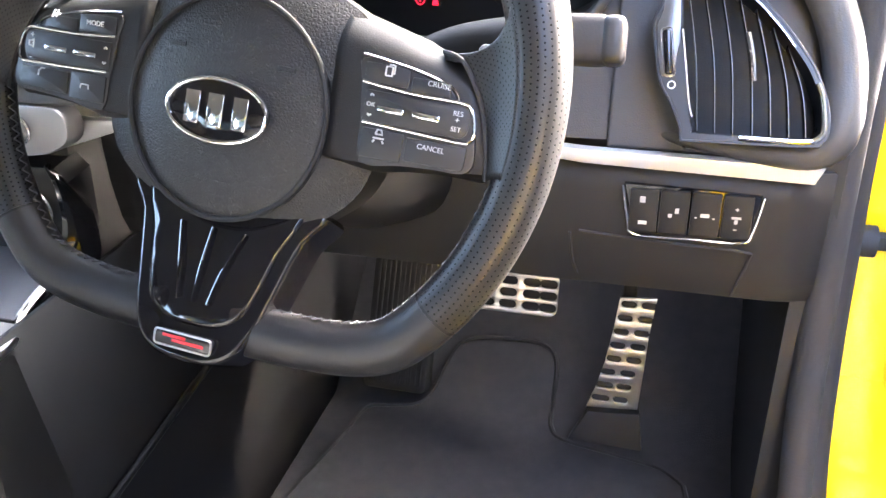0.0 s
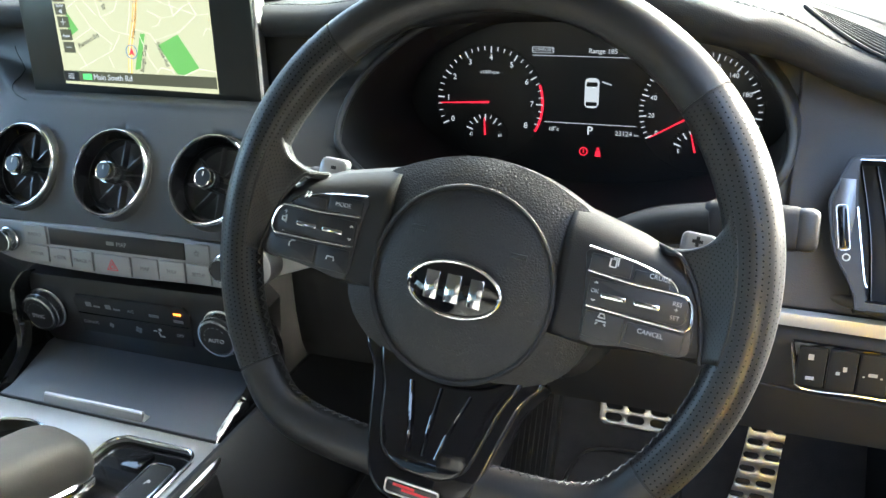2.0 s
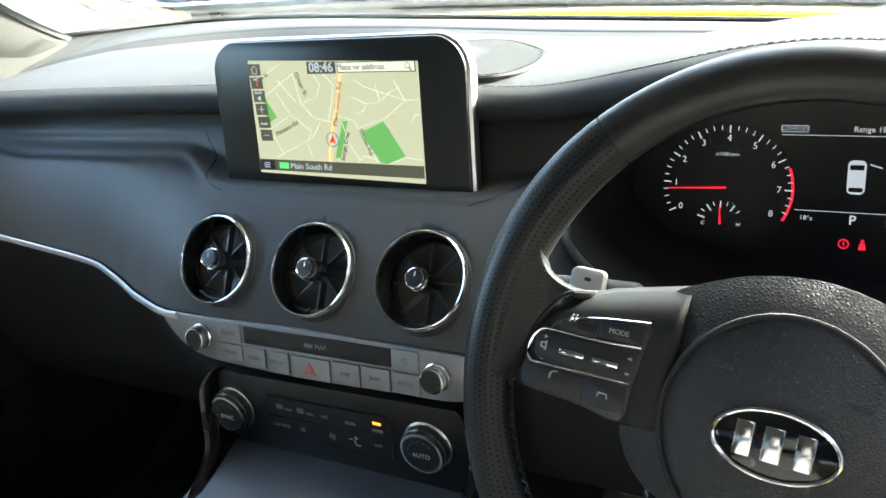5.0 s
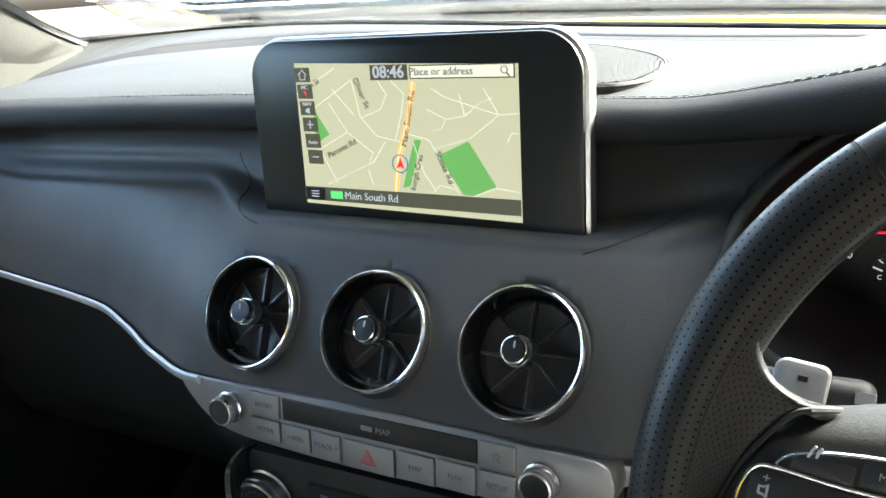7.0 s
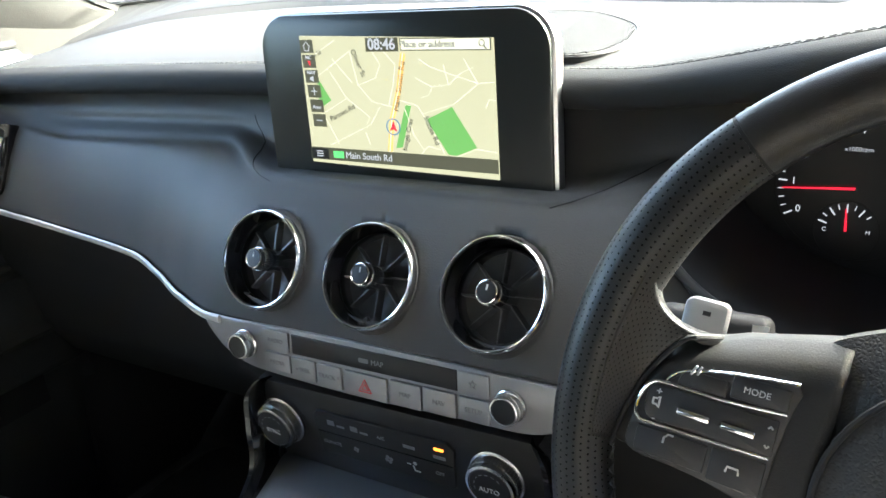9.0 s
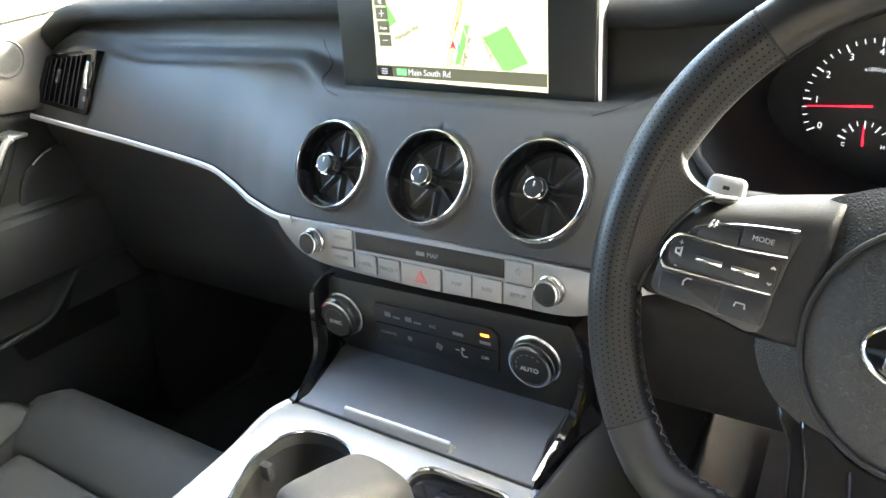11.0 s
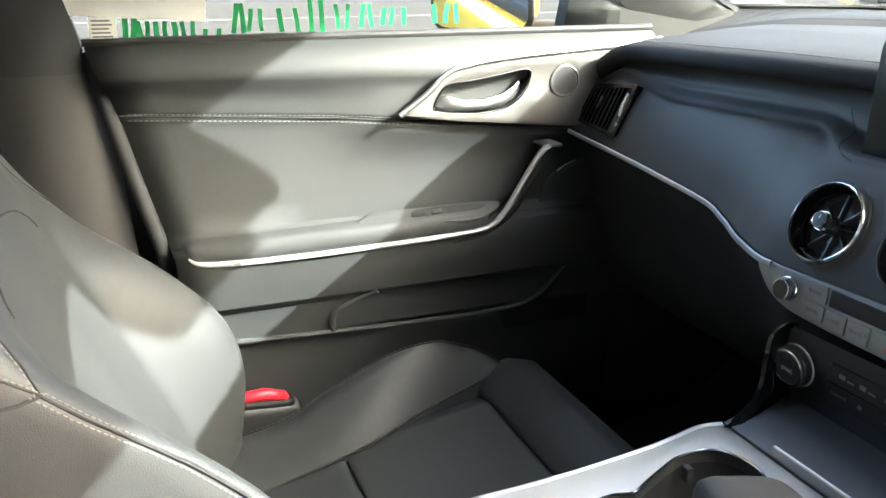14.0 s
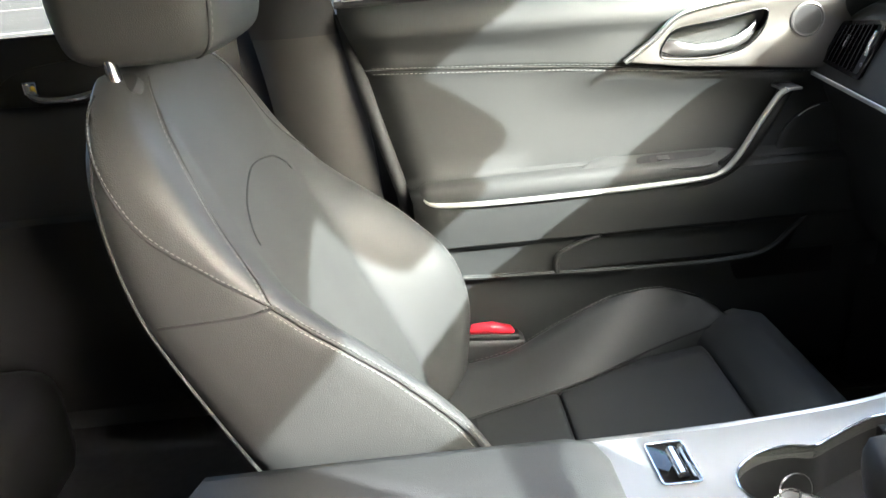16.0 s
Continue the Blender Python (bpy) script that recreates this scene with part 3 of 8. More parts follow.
# ---- dashboard
TOPZ = [(-0.74, 0.845), (-0.71, 0.866), (-0.685, 0.885), (-0.65, 0.905), (-0.61, 0.92), (-0.58, 0.926), (-0.5, 0.929), (-0.15, 0.934), (0.15, 0.931), (0.22, 0.931), (0.55, 0.918), (0.6, 0.904), (0.64, 0.893), (0.67, 0.88), (0.692, 0.86), (0.712, 0.834), (0.724, 0.812), (0.735, 0.785)]


def bump(x):
    d = abs(x - 0.4) / 0.235
    return 0.037 * (math.cos(d * math.pi / 2) ** 1.7) if d < 1 else 0.0


dash = thing("dashboard", "charcoal soft-touch car dashboard with stitched top pad", "dashboard")
rows, band, gutter = [], [], []
for x in [*np.linspace(-0.742, -0.55, 17), *np.linspace(-0.53, 0.14, 24), *np.linspace(0.15, 0.735, 72)]:
    z, h = ease(TOPZ, x), bump(x)
    fade = min(1, h / 0.026)
    fade = fade * fade * (3 - 2 * fade)
    end = min(1, max(0, (-0.6 - x) / 0.1))
    end = end * end * (3 - 2 * end)
    yn = 0.231 - 0.027 * fade - 0.02 * max(0, (abs(x) - 0.55) / 0.2) + 0.016 * end
    fat = 0.0055 * (1 - fade)
    yr = ease([(-0.742, 0.355), (-0.7, 0.388), (-0.65, 0.43), (-0.6, 0.484), (-0.548, 0.534), (-0.48, 0.588), (-0.4, 0.61), (-0.15, 0.6), (0.05, 0.55), (0.2, 0.51), (0.35, 0.47), (0.6, 0.39), (0.735, 0.30)], x)
    und = 0.03 * fade
    rear = ease([(-0.742, 0.056), (-0.7, 0.042), (-0.68, 0.036), (-0.65, 0.026), (-0.6, 0.018), (-0.45, 0.013), (0.0, 0.006), (0.3, 0.004)], x)
    step = ease([(-0.7, 0.009), (-0.4, 0.008), (-0.1, 0.001)], x)
    prof = [(yr, z + rear - 0.004), (yr - 0.004, z + rear), ((yr + 0.30) / 2, z + (rear + 0.005) / 2 + 0.001 + h * 0.75), (0.31, z + 0.005 + h), (0.27 - 0.02 * fade, z + 0.001 + h), (0.252 - 0.026 * fade, z - 0.002 + h), (yn + 0.010, z - 0.005 + h), (yn + 0.003, z - 0.010 + h), (yn, z - 0.0155 - 0.6 * fat + h - 0.006 * fade)]
    prof += [(yn + 0.004, z - 0.021 - fat + h - 0.01 * fade - 0.006 * end), (yn + 0.016 - 0.009 * end + und * 0.3, z - 0.0245 - fat + h * 0.9 - 0.01 * fade - 0.014 * end), (yn + 0.04 - 0.028 * end + und, z - 0.027 - fat + h * 0.8 - 0.01 * fade - 0.026 * end), (yn + 0.055 - 0.036 * end + und * 2.4, z - 0.03 - fat + h * 0.5 - 0.01 * fade - 0.04 * end)]
    rows.append([Vector((x, a, b)) for a, b in prof])
    ye = ease([(-0.742, 0.48), (-0.735, 0.53), (-0.72, 0.6), (-0.7, 0.66), (-0.656, 0.735), (-0.517, 0.8), (-0.3, 0.835), (0.0, 0.855), (0.3, 0.834), (0.735, 0.73)], x)
    ze = ease([(-0.742, 0.962), (-0.517, 0.955), (-0.3, 0.942), (0.0, 0.925), (0.735, 0.893)], x)
    gutter.append([Vector((x, yr + 0.045, z + rear + step - 0.002)), Vector((x, yr + 0.035, z + rear - 0.009)), Vector((x, yr + 0.01, z + rear - 0.012)), Vector((x, yr - 0.002, z + rear - 0.006))])
    band.append([Vector((x, ye, ze)), Vector((x, yr + 0.6 * (ye - yr), 0.5 * (ze + z + rear + step))), Vector((x, yr + 0.055, z + rear + step)), Vector((x, yr + 0.044, z + rear + step - 0.005))])
pad = part("top_pad", grid(rows), SOFT_TOP, dash, "grained charcoal top pad with stitched front edge", angle=60)
shell(pad, 0.006, (0, -0.3, 1))
bd = part("defroster_band", grid(band), SOFT_TOP, dash, "charcoal band along the windscreen", angle=60)
gt = part("defroster_gutter", grid(gutter), DARK, dash, "black defroster slot", angle=60)
shell(gt, 0.003, (0, 0, 1))
part("frit_line", tube([r[0] + Vector((0, 0.0, 0.003)) for r in band], 0.004, 6), RUBBER, dash, "black edge along the glass")
shell(bd, 0.006, (0, 0, 1))
# double row of stitching along the front edge, and the seam between
st = [r[5] for r in rows if -0.66 < r[5].x < 0.70]
for off in (-0.003, 0.003):
    stitches([p + Vector((0, off, 0.0005)) for p in st], dash, 0.0042, 0.0024, 0.00032, DASHTHREAD)
part("seam", tube([p + Vector((0, 0, -0.0002)) for p in st], 0.0006, 6), PIPING, dash)

# speaker grille in the top pad
gm = facing((0.05, 0.41, ease(TOPZ, 0.05) + 0.005), (1, 0, 0), (0, 1, 0.014))
g_out = [(p.x - 0.05, p.y - 0.41) for p in smooth_line([(-0.1, 0.262), (0.0, 0.26), (0.11, 0.26), (0.136, 0.268), (0.147, 0.295), (0.143, 0.35), (0.12, 0.41), (0.08, 0.463), (0.042, 0.5), (0.0, 0.512), (-0.1, 0.512), (-0.125, 0.48), (-0.13, 0.38), (-0.125, 0.285)], 5, True)]
grille = part("speaker_grille", plate(g_out, 0.004, bevel=0.0006, m=gm), SOFT_TOP, dash, "fine ribbed speaker grille in the top pad")
part("rim", tube([gm @ Vector((*p, 0.0)) for p in g_out], 0.0009, 6, closed=True), SOFT_TOP, dash)
part("rim_groove", tube([gm @ Vector((p[0] * 0.965, p[1] * 0.965, 0.0002)) for p in g_out], 0.0012, 6, closed=True), PIPING, dash)
ribs = bmesh.new()
g_in = [(a * 0.93, b * 0.93) for a, b in g_out]
along, across = Vector((0.55, 0.835)), Vector((0.835, -0.55))
for i in range(-44, 45):
    keep = [t for t in np.arange(-0.24, 0.24, 0.004) if inside((along * float(t) + across * (i * 0.0042)), g_in)]
    if len(keep) > 2:
        mid = along * float((keep[0] + keep[-1]) / 2) + across * (i * 0.0042)
        bmesh.ops.create_cube(ribs, size=1, matrix=gm @ Matrix.Translation((mid.x, mid.y, 0.0004)) @ Matrix.Rotation(math.atan2(along.y, along.x), 4, "Z") @ Matrix.Diagonal((float(keep[-1] - keep[0]), 0.0022, 0.0018, 1)))
tagged(part("rib", ribs, SOFT_TOP, dash), kind="stuff")


pad_cols = [[q.copy() for q in r] for r in sorted(rows, key=lambda r: r[0].x)]


def pad_z(x, y):
    """The height of the top pad at a place, between its two nearest columns."""
    def along(col):
        for a, b in zip(col[:8], col[1:9]):
            if b.y <= y <= a.y:
                return b.z + (a.z - b.z) * (y - b.y) / max(1e-6, a.y - b.y)
        return col[5].z

    for c, d in zip(pad_cols, pad_cols[1:]):
        if c[0].x <= x <= d[0].x:
            k = (x - c[0].x) / max(1e-6, d[0].x - c[0].x)
            return along(c) * (1 - k) + along(d) * k
    return along(pad_cols[-1])


# side demister grille at the driver's end: a leaf with lengthwise slats, sunk into the pad
rear_edge_d = smooth_line([(0.572, 0.292), (0.6, 0.315), (0.632, 0.303), (0.655, 0.272), (0.668, 0.24)], 5)
front_edge_d = smooth_line([(0.572, 0.292), (0.59, 0.274), (0.615, 0.256), (0.642, 0.245), (0.668, 0.24)], 5)


def leaf_line(k, lift):
    return [Vector((*(f + (r - f) * k), pad_z(*(f + (r - f) * k)) + lift)) for f, r in zip(front_edge_d, rear_edge_d)]


dem = part("demister", grid([leaf_line(k, 0.0016) for k in np.linspace(0, 1, 9)]), DARK, dash, "black slotted demister outlet")
shell(dem, 0.003, (0, 0, 1))
part("demister_rim", tube([*leaf_line(0, 0.0018), *leaf_line(1, 0.0018)[-2:0:-1]], 0.0017, 6, closed=True), SOFT_TOP, dash, "raised rim of the demister")
for k in (0.14, 0.28, 0.42, 0.56, 0.7, 0.84):
    part("demister_slat", tube(leaf_line(k, 0.0026)[1:-1], 0.0011, 6), SOFT_TOP, dash)

# soft mid face, passenger end to the instrument binnacle
BOT = [(-0.74, (0.207, 0.786)), (-0.5, (0.2, 0.77)), (-0.4, (0.2, 0.760)), (-0.33, (0.197, 0.753)), (-0.28, (0.183, 0.746)), (-0.22, (0.158, 0.740)), (-0.155, (0.139, 0.739)), (0.16, (0.139, 0.743)), (0.2, (0.155, 0.742)), (0.26, (0.175, 0.737)), (0.6, (0.188, 0.72)), (0.76, (0.188, 0.72))]
LOW_Y, LOW_Z = [(x, p[0]) for x, p in BOT], [(x, p[1]) for x, p in BOT]


def low(x):
    return Vector((ease(LOW_Y, x), ease(LOW_Z, x)))


def opened(bm, holes):
    """Takes out the faces of a dash surface that lie within round holes, seen from the front."""
    gone = []
    for f in bm.faces:
        c = f.calc_center_median()
        if any(math.hypot(c.x - o.x, (c.z - o.y) * 1.16) < r for o, r in holes):
            gone.append(f)
    bmesh.ops.delete(bm, geom=gone, context="FACES")
    for v in {v for e in bm.edges if len(e.link_faces) == 1 for v in e.verts}:
        for o, r in holes:
            d = Vector((v.co.x - o.x, (v.co.z - o.y) * 1.16))
            if d.length < r * 1.2:
                k = r / d.length
                dy = (v.co.z - o.y) * (k - 1)
                v.co = Vector((o.x + (v.co.x - o.x) * k, v.co.y + dy * 0.6, v.co.z + dy))
    return bm


face = []
for x in np.linspace(-0.71, 0.262, 278):
    b = low(x)
    zt = ease(TOPZ, x) - 0.025 - 0.006 * min(1, max(0, (-0.45 - x) / 0.1))
    mon = max(0.0, 1 - max(0, abs(x + 0.003) - 0.128) / 0.1)
    mon = mon * mon * (3 - 2 * mon)
    ch = min(1, max(0, (x + 0.6) / 0.15))
    ch = ch * ch * (3 - 2 * ch)
    round_off = 0.05 * max(0, (-0.662 - x) / 0.048) ** 2
    yt = 0.274 * ch + 0.258 * (1 - ch) + round_off
    zmid = 0.846 * mon + (zt - 0.012 - 0.03 * ch) * (1 - mon)
    ymid = 0.2 * mon + (0.244 * ch + 0.236 * (1 - ch) + round_off) * (1 - mon)
    p = [(yt, zt), (yt - 0.004, zt - 0.003 - 0.009 * ch), (yt - 0.012 - 0.004 * mon, zt - 0.006 - 0.02 * ch - 0.012 * mon), (ymid + (0.006 + 0.010 * ch) * (1 - mon) + 0.046 * mon, zmid + (0.0035 + 0.0035 * ch) * (1 - mon) + 0.004 * mon), (ymid + 0.008 * mon + 0.007 * (1 - mon), zmid + 0.0015 * mon - 0.002 * (1 - mon)), (ymid + 0.001 * (1 - mon), zmid - 0.004 - 0.0045 * (1 - mon))]
    ye, ze = b.x, b.y
    bulge = 0.12 + 0.1 * max(0.0, 1 - max(0, abs(x) - 0.15) / 0.15)
    for t in (0.12, 0.3, 0.5, 0.7, 0.86, 1.0):
        zz = zmid - 0.002 + (ze - zmid + 0.002) * t
        yy = ymid + (ye - ymid) * (t + bulge * math.sin(math.pi * t) * (1 - t * 0.4))
        p.append((yy, zz))
    face.append([Vector((x, q.x, q.y)) for q in smooth_line(p, 4)])
VENTS = ((-0.1065, 0.7905, 0.5), (0.0005, 0.7913, 0.58), (0.107, 0.793, 0.62))
face_mesh = opened(grid(face), [(Vector((vx, vz)), 0.0395) for vx, vz, _ in VENTS])
bmesh.ops.delete(face_mesh, geom=[f for f in face_mesh.faces if math.hypot((f.calc_center_median().x - 0.392) / 0.184, (f.calc_center_median().z - 0.842) / (0.098 if f.calc_center_median().z > 0.842 else 0.086)) < 1], context="FACES")
fc = part("mid_face", face_mesh, SOFT, dash, "smooth charcoal moulded dashboard face", angle=60)
shell(fc, 0.008, (0, -1, 0.5))


def face_y(x, z):
    """The y of the whole face of the dash at a place, from its nose down."""
    col = min(face, key=lambda r: abs(r[0].x - x))
    for a, b in zip(col, col[1:]):
        if b.z <= z <= a.z:
            return a.y + (b.y - a.y) * (a.z - z) / max(1e-6, a.z - b.z)
    return col[0].y if z > col[0].z else col[-1].y


# soft crease round the recess in which the screen stands, its edge shading drawn as a thin darker tube
for s in (-1, 1):
    crease_shade = [(s * 0.196, 0.882), (s * 0.189, 0.871), (s * 0.175, 0.858), (s * 0.155, 0.848), (s * 0.13, 0.842)] if s < 0 else [(0.196, 0.866), (0.18, 0.8585), (0.16, 0.851), (0.13, 0.8425)]
    part("crease_shade", tube([(p.x, face_y(p.x, p.y) + 0.0002, p.y) for p in smooth_line(crease_shade, 6)], 0.0006, 6), SOFT_TOP, dash)

# bright trim line along the lower edge
trim = [Vector((x, low(x).x - 0.004, low(x).y - 0.001)) for x in np.linspace(-0.7, -0.15, 90)]
part("trim_strip", tube(trim, 0.0038, 8, flat=0.6), TRIM, dash, "slim satin silver trim line")

# dark lower dashboard and glovebox
lowrows = []
for x in np.linspace(-0.72, -0.13, 24):
    b = low(x)
    c = ease([(-0.3, 0.0), (-0.13, 1.0)], x)
    lowrows.append([Vector((x, b.x + 0.004, b.y - 0.005)), Vector((x, b.x + 0.02, b.y - 0.02)), Vector((x, b.x + 0.045 - 0.02 * c, b.y - 0.07)), Vector((x, 0.28 - 0.06 * c, 0.58)), Vector((x, 0.33 - 0.06 * c, 0.5)), Vector((x, 0.5, 0.46)), Vector((x, 0.8, 0.46))])
gl = part("lower_face", grid(lowrows), DARK, dash, "black lower dashboard with glovebox", angle=60)
shell(gl, 0.01, (0, -1, 0))

# ---- instrument binnacle
bc = Vector((0.392, 0.838))
outer, root, ring, lip, deep, inner = [], [], [], [], [], []
N = 128
for i in range(N):
    a = 2 * math.pi * i / N
    ca, sa = math.cos(a), math.sin(a)
    k = 1 / max(abs(ca) / (0.194 if ca < 0 else 0.195), abs(sa) / (0.115 if sa < 0 else 0.08))
    x, z = bc.x + ca * k, bc.y + sa * k
    side_r = 0.192 + 0.42 * (z - 0.72)
    t = min(1, max(0, (x - 0.205) / 0.37))
    up = 0.014 * max(0, sa)
    rz = bc.y + 0.004 + (0.088 + up) * sa
    root.append(Vector((bc.x + 0.187 * ca, 0.006 + (face_y(0.205, rz) * (1 - t) + (0.192 + 0.42 * (rz - 0.72)) * t), rz)))
    outer.append(root[-1].copy() if x < 0.25 else Vector((x, 0.006 + face_y(0.25, z) * (1 - t) + side_r * t, z)))
    ring.append(Vector((bc.x + 0.181 * ca, 0.19 + max(0, 0.09 * sa + 0.02), bc.y + 0.004 + (0.083 + up) * sa)))
    lip.append(Vector((bc.x + 0.176 * ca, 0.198 + max(0, 0.09 * sa + 0.02), bc.y + 0.004 + (0.079 + up) * sa)))
    deep.append(Vector((0.396 + 0.174 * ca, 0.27 + 0.03 * max(0, sa), 0.834 + (0.076 + up) * sa)))
    inner.append(Vector((0.4 + 0.174 * ca, 0.336, 0.832 + (0.074 + 0.008 * max(0, sa)) * sa)))
shoulder = [r.lerp(q, 0.55) + Vector((0.002 * (1 if q.x > bc.x else -1), -0.001, 0)) for r, q in zip(root, ring)]
part("binnacle_surround", grid([outer, root, shoulder, ring], close_v=True), SOFT, dash, "smooth charcoal surround of the instruments", angle=50)
part("binnacle_lip", tube([p + Vector((0, 0.001, 0)) for p in ring], 0.0034, 10, closed=True), SOFT, dash, "rounded charcoal lip round the instruments")
part("binnacle_tunnel", grid([ring, lip, deep, inner], close_v=True), HARD, dash, "matt black oval instrument cowl")

cl = thing("instrument_cluster", "black instrument cluster with white dial markings and red needles", "instrument cluster", facing((0.4, 0.334, 0.832), (1, 0, 0), (0, 0.06, 1)))
part("dial_plate", plate(oval(0, 0.003, 0.18, 0.082, 48), 0.006), CLUSTER, cl, "black dial plate")


def dial(cx, cy, r, marks, numbers, needle, red_from=None, size=0.0075, minor=4):
    d = part("dial", joined(thick(strip2d(oval(cx, cy, r + 0.0012, r + 0.0012, 48), 0.0006, 0.0012, True), 0.0008)), HARD, cl, "thin grey dial ring")
    ticks = bmesh.new()
    for i, (a, b) in enumerate(zip(marks, marks[1:])):
        for k in range(minor):
            ang = radians(a + (b - a) * k / minor)
            l = 0.0062 if k == 0 else 0.0036
            w = 0.0011 if k == 0 else 0.0007
            q = Matrix.Translation((cx, cy, 0.0012)) @ Matrix.Rotation(ang, 4, "Z") @ Matrix.Translation((r - l / 2 - 0.001, 0, 0)) @ Matrix.Diagonal((l, w, 0.0006, 1))
            bmesh.ops.create_cube(ticks, size=1, matrix=q)
    tagged(part("tick", ticks, LIT, d), "white scale ticks", kind="stuff")
    for a, s in numbers:
        rr = r - 0.0115
        text(s, size, LIT, d, cx + rr * math.cos(radians(a)), cy + rr * math.sin(radians(a)), 0.001, name="numeral")
    if red_from is not None:
        arc = [(cx + (r - 0.001) * math.cos(radians(t)), cy + (r - 0.001) * math.sin(radians(t))) for t in np.linspace(*red_from, 12)]
        part("red_band", thick(strip2d(arc, 0.0022, 0.0014), 0.0006), LITRED, d, "red limit band")
    n = Matrix.Translation((cx, cy, 0.003)) @ Matrix.Rotation(radians(needle), 4, "Z")
    part("needle", plate([(0.0, -0.0009), (r - 0.004, -0.0004), (r - 0.004, 0.0004), (0.0, 0.0009)], 0.0007, m=n), LITRED, d, "glowing red needle")
    return d


tach_angles = [206 - 29.5 * i for i in range(9)]
tach = dial(-0.094, -0.002, 0.053, tach_angles, [(a, str(i)) for i, a in enumerate(tach_angles)], 206 - 29.5 * 0.78, (20, -30))
text("x1000rpm", 0.0045, LITDIM, tach, -0.094, 0.026, 0.001)
sp = [(0, 210), (20, 187), (40, 165), (60, 143), (80, 121), (100, 99), (120, 76), (140, 52), (180, 24), (220, -4), (260, -32)]
speed = dial(0.099, -0.002, 0.053, [a for _, a in sp], [(a, str(v)) for v, a in sp], 211, size=0.0058)
for cx, cy, letters, ang in ((-0.098, -0.034, "CH", 92), (0.098, -0.038, "EF", 105)):
    d = dial(cx, cy, 0.021, [160 - 35 * i for i in range(5)], [], ang, minor=2)
    text(letters[0], 0.0045, LIT, d, cx - 0.0145, cy + 0.0, 0.001)
    text(letters[1], 0.0045, LIT, d, cx + 0.0145, cy + 0.0, 0.001)
for y, x0, x1 in ((0.043, -0.053, 0.068), (-0.018, -0.04, 0.045)):
    part("display_rule", thick(strip2d([(x0, y), (x1, y)], 0.0006, 0.001), 0.0004), LITDIM, cl, "thin white display line")
text("COMFORT", 0.0042, LITDIM, cl, -0.043, 0.048)
part("mode_frame", thick(strip2d(rounded(-0.053, -0.033, 0.0455, 0.0505, 0.001, 3), 0.0005, 0.001, True), 0.0004), LITDIM, cl)
text("Range 185", 0.0062, LIT, cl, 0.012, 0.048)
text("km", 0.0038, LITDIM, cl, 0.032, 0.0475)
text("18°c", 0.0055, LIT, cl, -0.031, -0.0245)
text("P", 0.0105, LIT, cl, 0.003, -0.0245, bold=0.0002)
text("23124", 0.0062, LIT, cl, 0.034, -0.0255)
text("km", 0.0035, LITDIM, cl, 0.0455, -0.0262)
for x, c in ((-0.002, "oval"), (0.0115, "belt")):
    if c == "oval":
        ic = joined(thick(strip2d(oval(x, -0.044, 0.0036, 0.0036, 20), 0.0009, 0.0012, True), 0.0005), thick(strip2d([(x, -0.042), (x, -0.0455)], 0.0009, 0.0012), 0.0005))
    else:
        ic = joined(plate(oval(x, -0.0408, 0.0013, 0.0013, 12), 0.0005, m=pose(0, 0, 0.0012)), plate([(x - 0.0028, -0.048), (x + 0.0028, -0.048), (x + 0.0018, -0.0425), (x - 0.0018, -0.0425)], 0.0005, m=pose(0, 0, 0.0012)))
    part("warning_light", ic, LITRED, cl, "glowing red warning symbol")
icon = plate(rounded(-0.006, 0.007, -0.007, 0.02, 0.004, 5), 0.0006, m=pose(0.003, 0.004, 0.001))
ci = part("car_symbol", icon, LIT, cl, "white top-view car symbol on the display")
part("symbol_glass", plate(rounded(-0.0045, 0.0055, 0.0125, 0.0165, 0.001, 3), 0.0004, m=pose(0.003, 0.004, 0.0016)), CLUSTER, ci)
part("symbol_glass", plate(rounded(-0.0045, 0.0055, -0.005, -0.0015, 0.001, 3), 0.0004, m=pose(0.003, 0.004, 0.0016)), CLUSTER, ci)
part("symbol_door", thick(strip2d([(0.0125, 0.021), (0.021, 0.0185)], 0.0012, 0.001), 0.0004), LITDIM, ci)

# ---- screen on the dashboard
MON = facing((-0.0065, 0.2205, 0.8545), (1, 0, 0), (0, 0.05, 1))
mon = thing("infotainment_screen", "black-framed navigation screen with silver edge standing on the dashboard", "screen", MON)
outline = rounded(-0.131, 0.131, -0.008, 0.120, (0.002, 0.002, 0.028, 0.028), 8)
part("housing", plate(rounded(-0.1332, 0.1345, -0.0085, 0.1225, (0.003, 0.003, 0.03, 0.03), 8), 0.009, bevel=0.003, m=pose(0, 0, -0.003)), SATIN, mon, "satin silver housing edge")
part("back_shell", plate(rounded(-0.128, 0.129, -0.0085, 0.116, (0.003, 0.003, 0.028, 0.028), 8), 0.014, bevel=0.003, m=pose(0, 0, -0.0115)), HARD, mon, "black back of the screen")
part("bezel", plate(outline, 0.006, bevel=0.0012), SCREEN, mon, "gloss black glass front")
SX, SY = 0.0885, 0.1
sc = part("display", plate([(-SX, 0.0015), (SX, -0.0015), (SX, 0.1005), (-SX, 0.104)], 0.0008, m=pose(0, 0, 0.0006)), MAPLAND, mon, "lit road map display")


def sxy(u, v):
    """From map fractions (0..1 across, 0..1 down) to the screen's plane."""
    return (-SX + 2 * SX * u, 0.1022 - v * 0.102)


def road(pts, w=0.0005, mat=None, z=0.0012, name="map_road"):
    part(name, thick(strip2d([sxy(*p) for p in pts], w, z), 0.0002), mat or MAPROAD, sc)


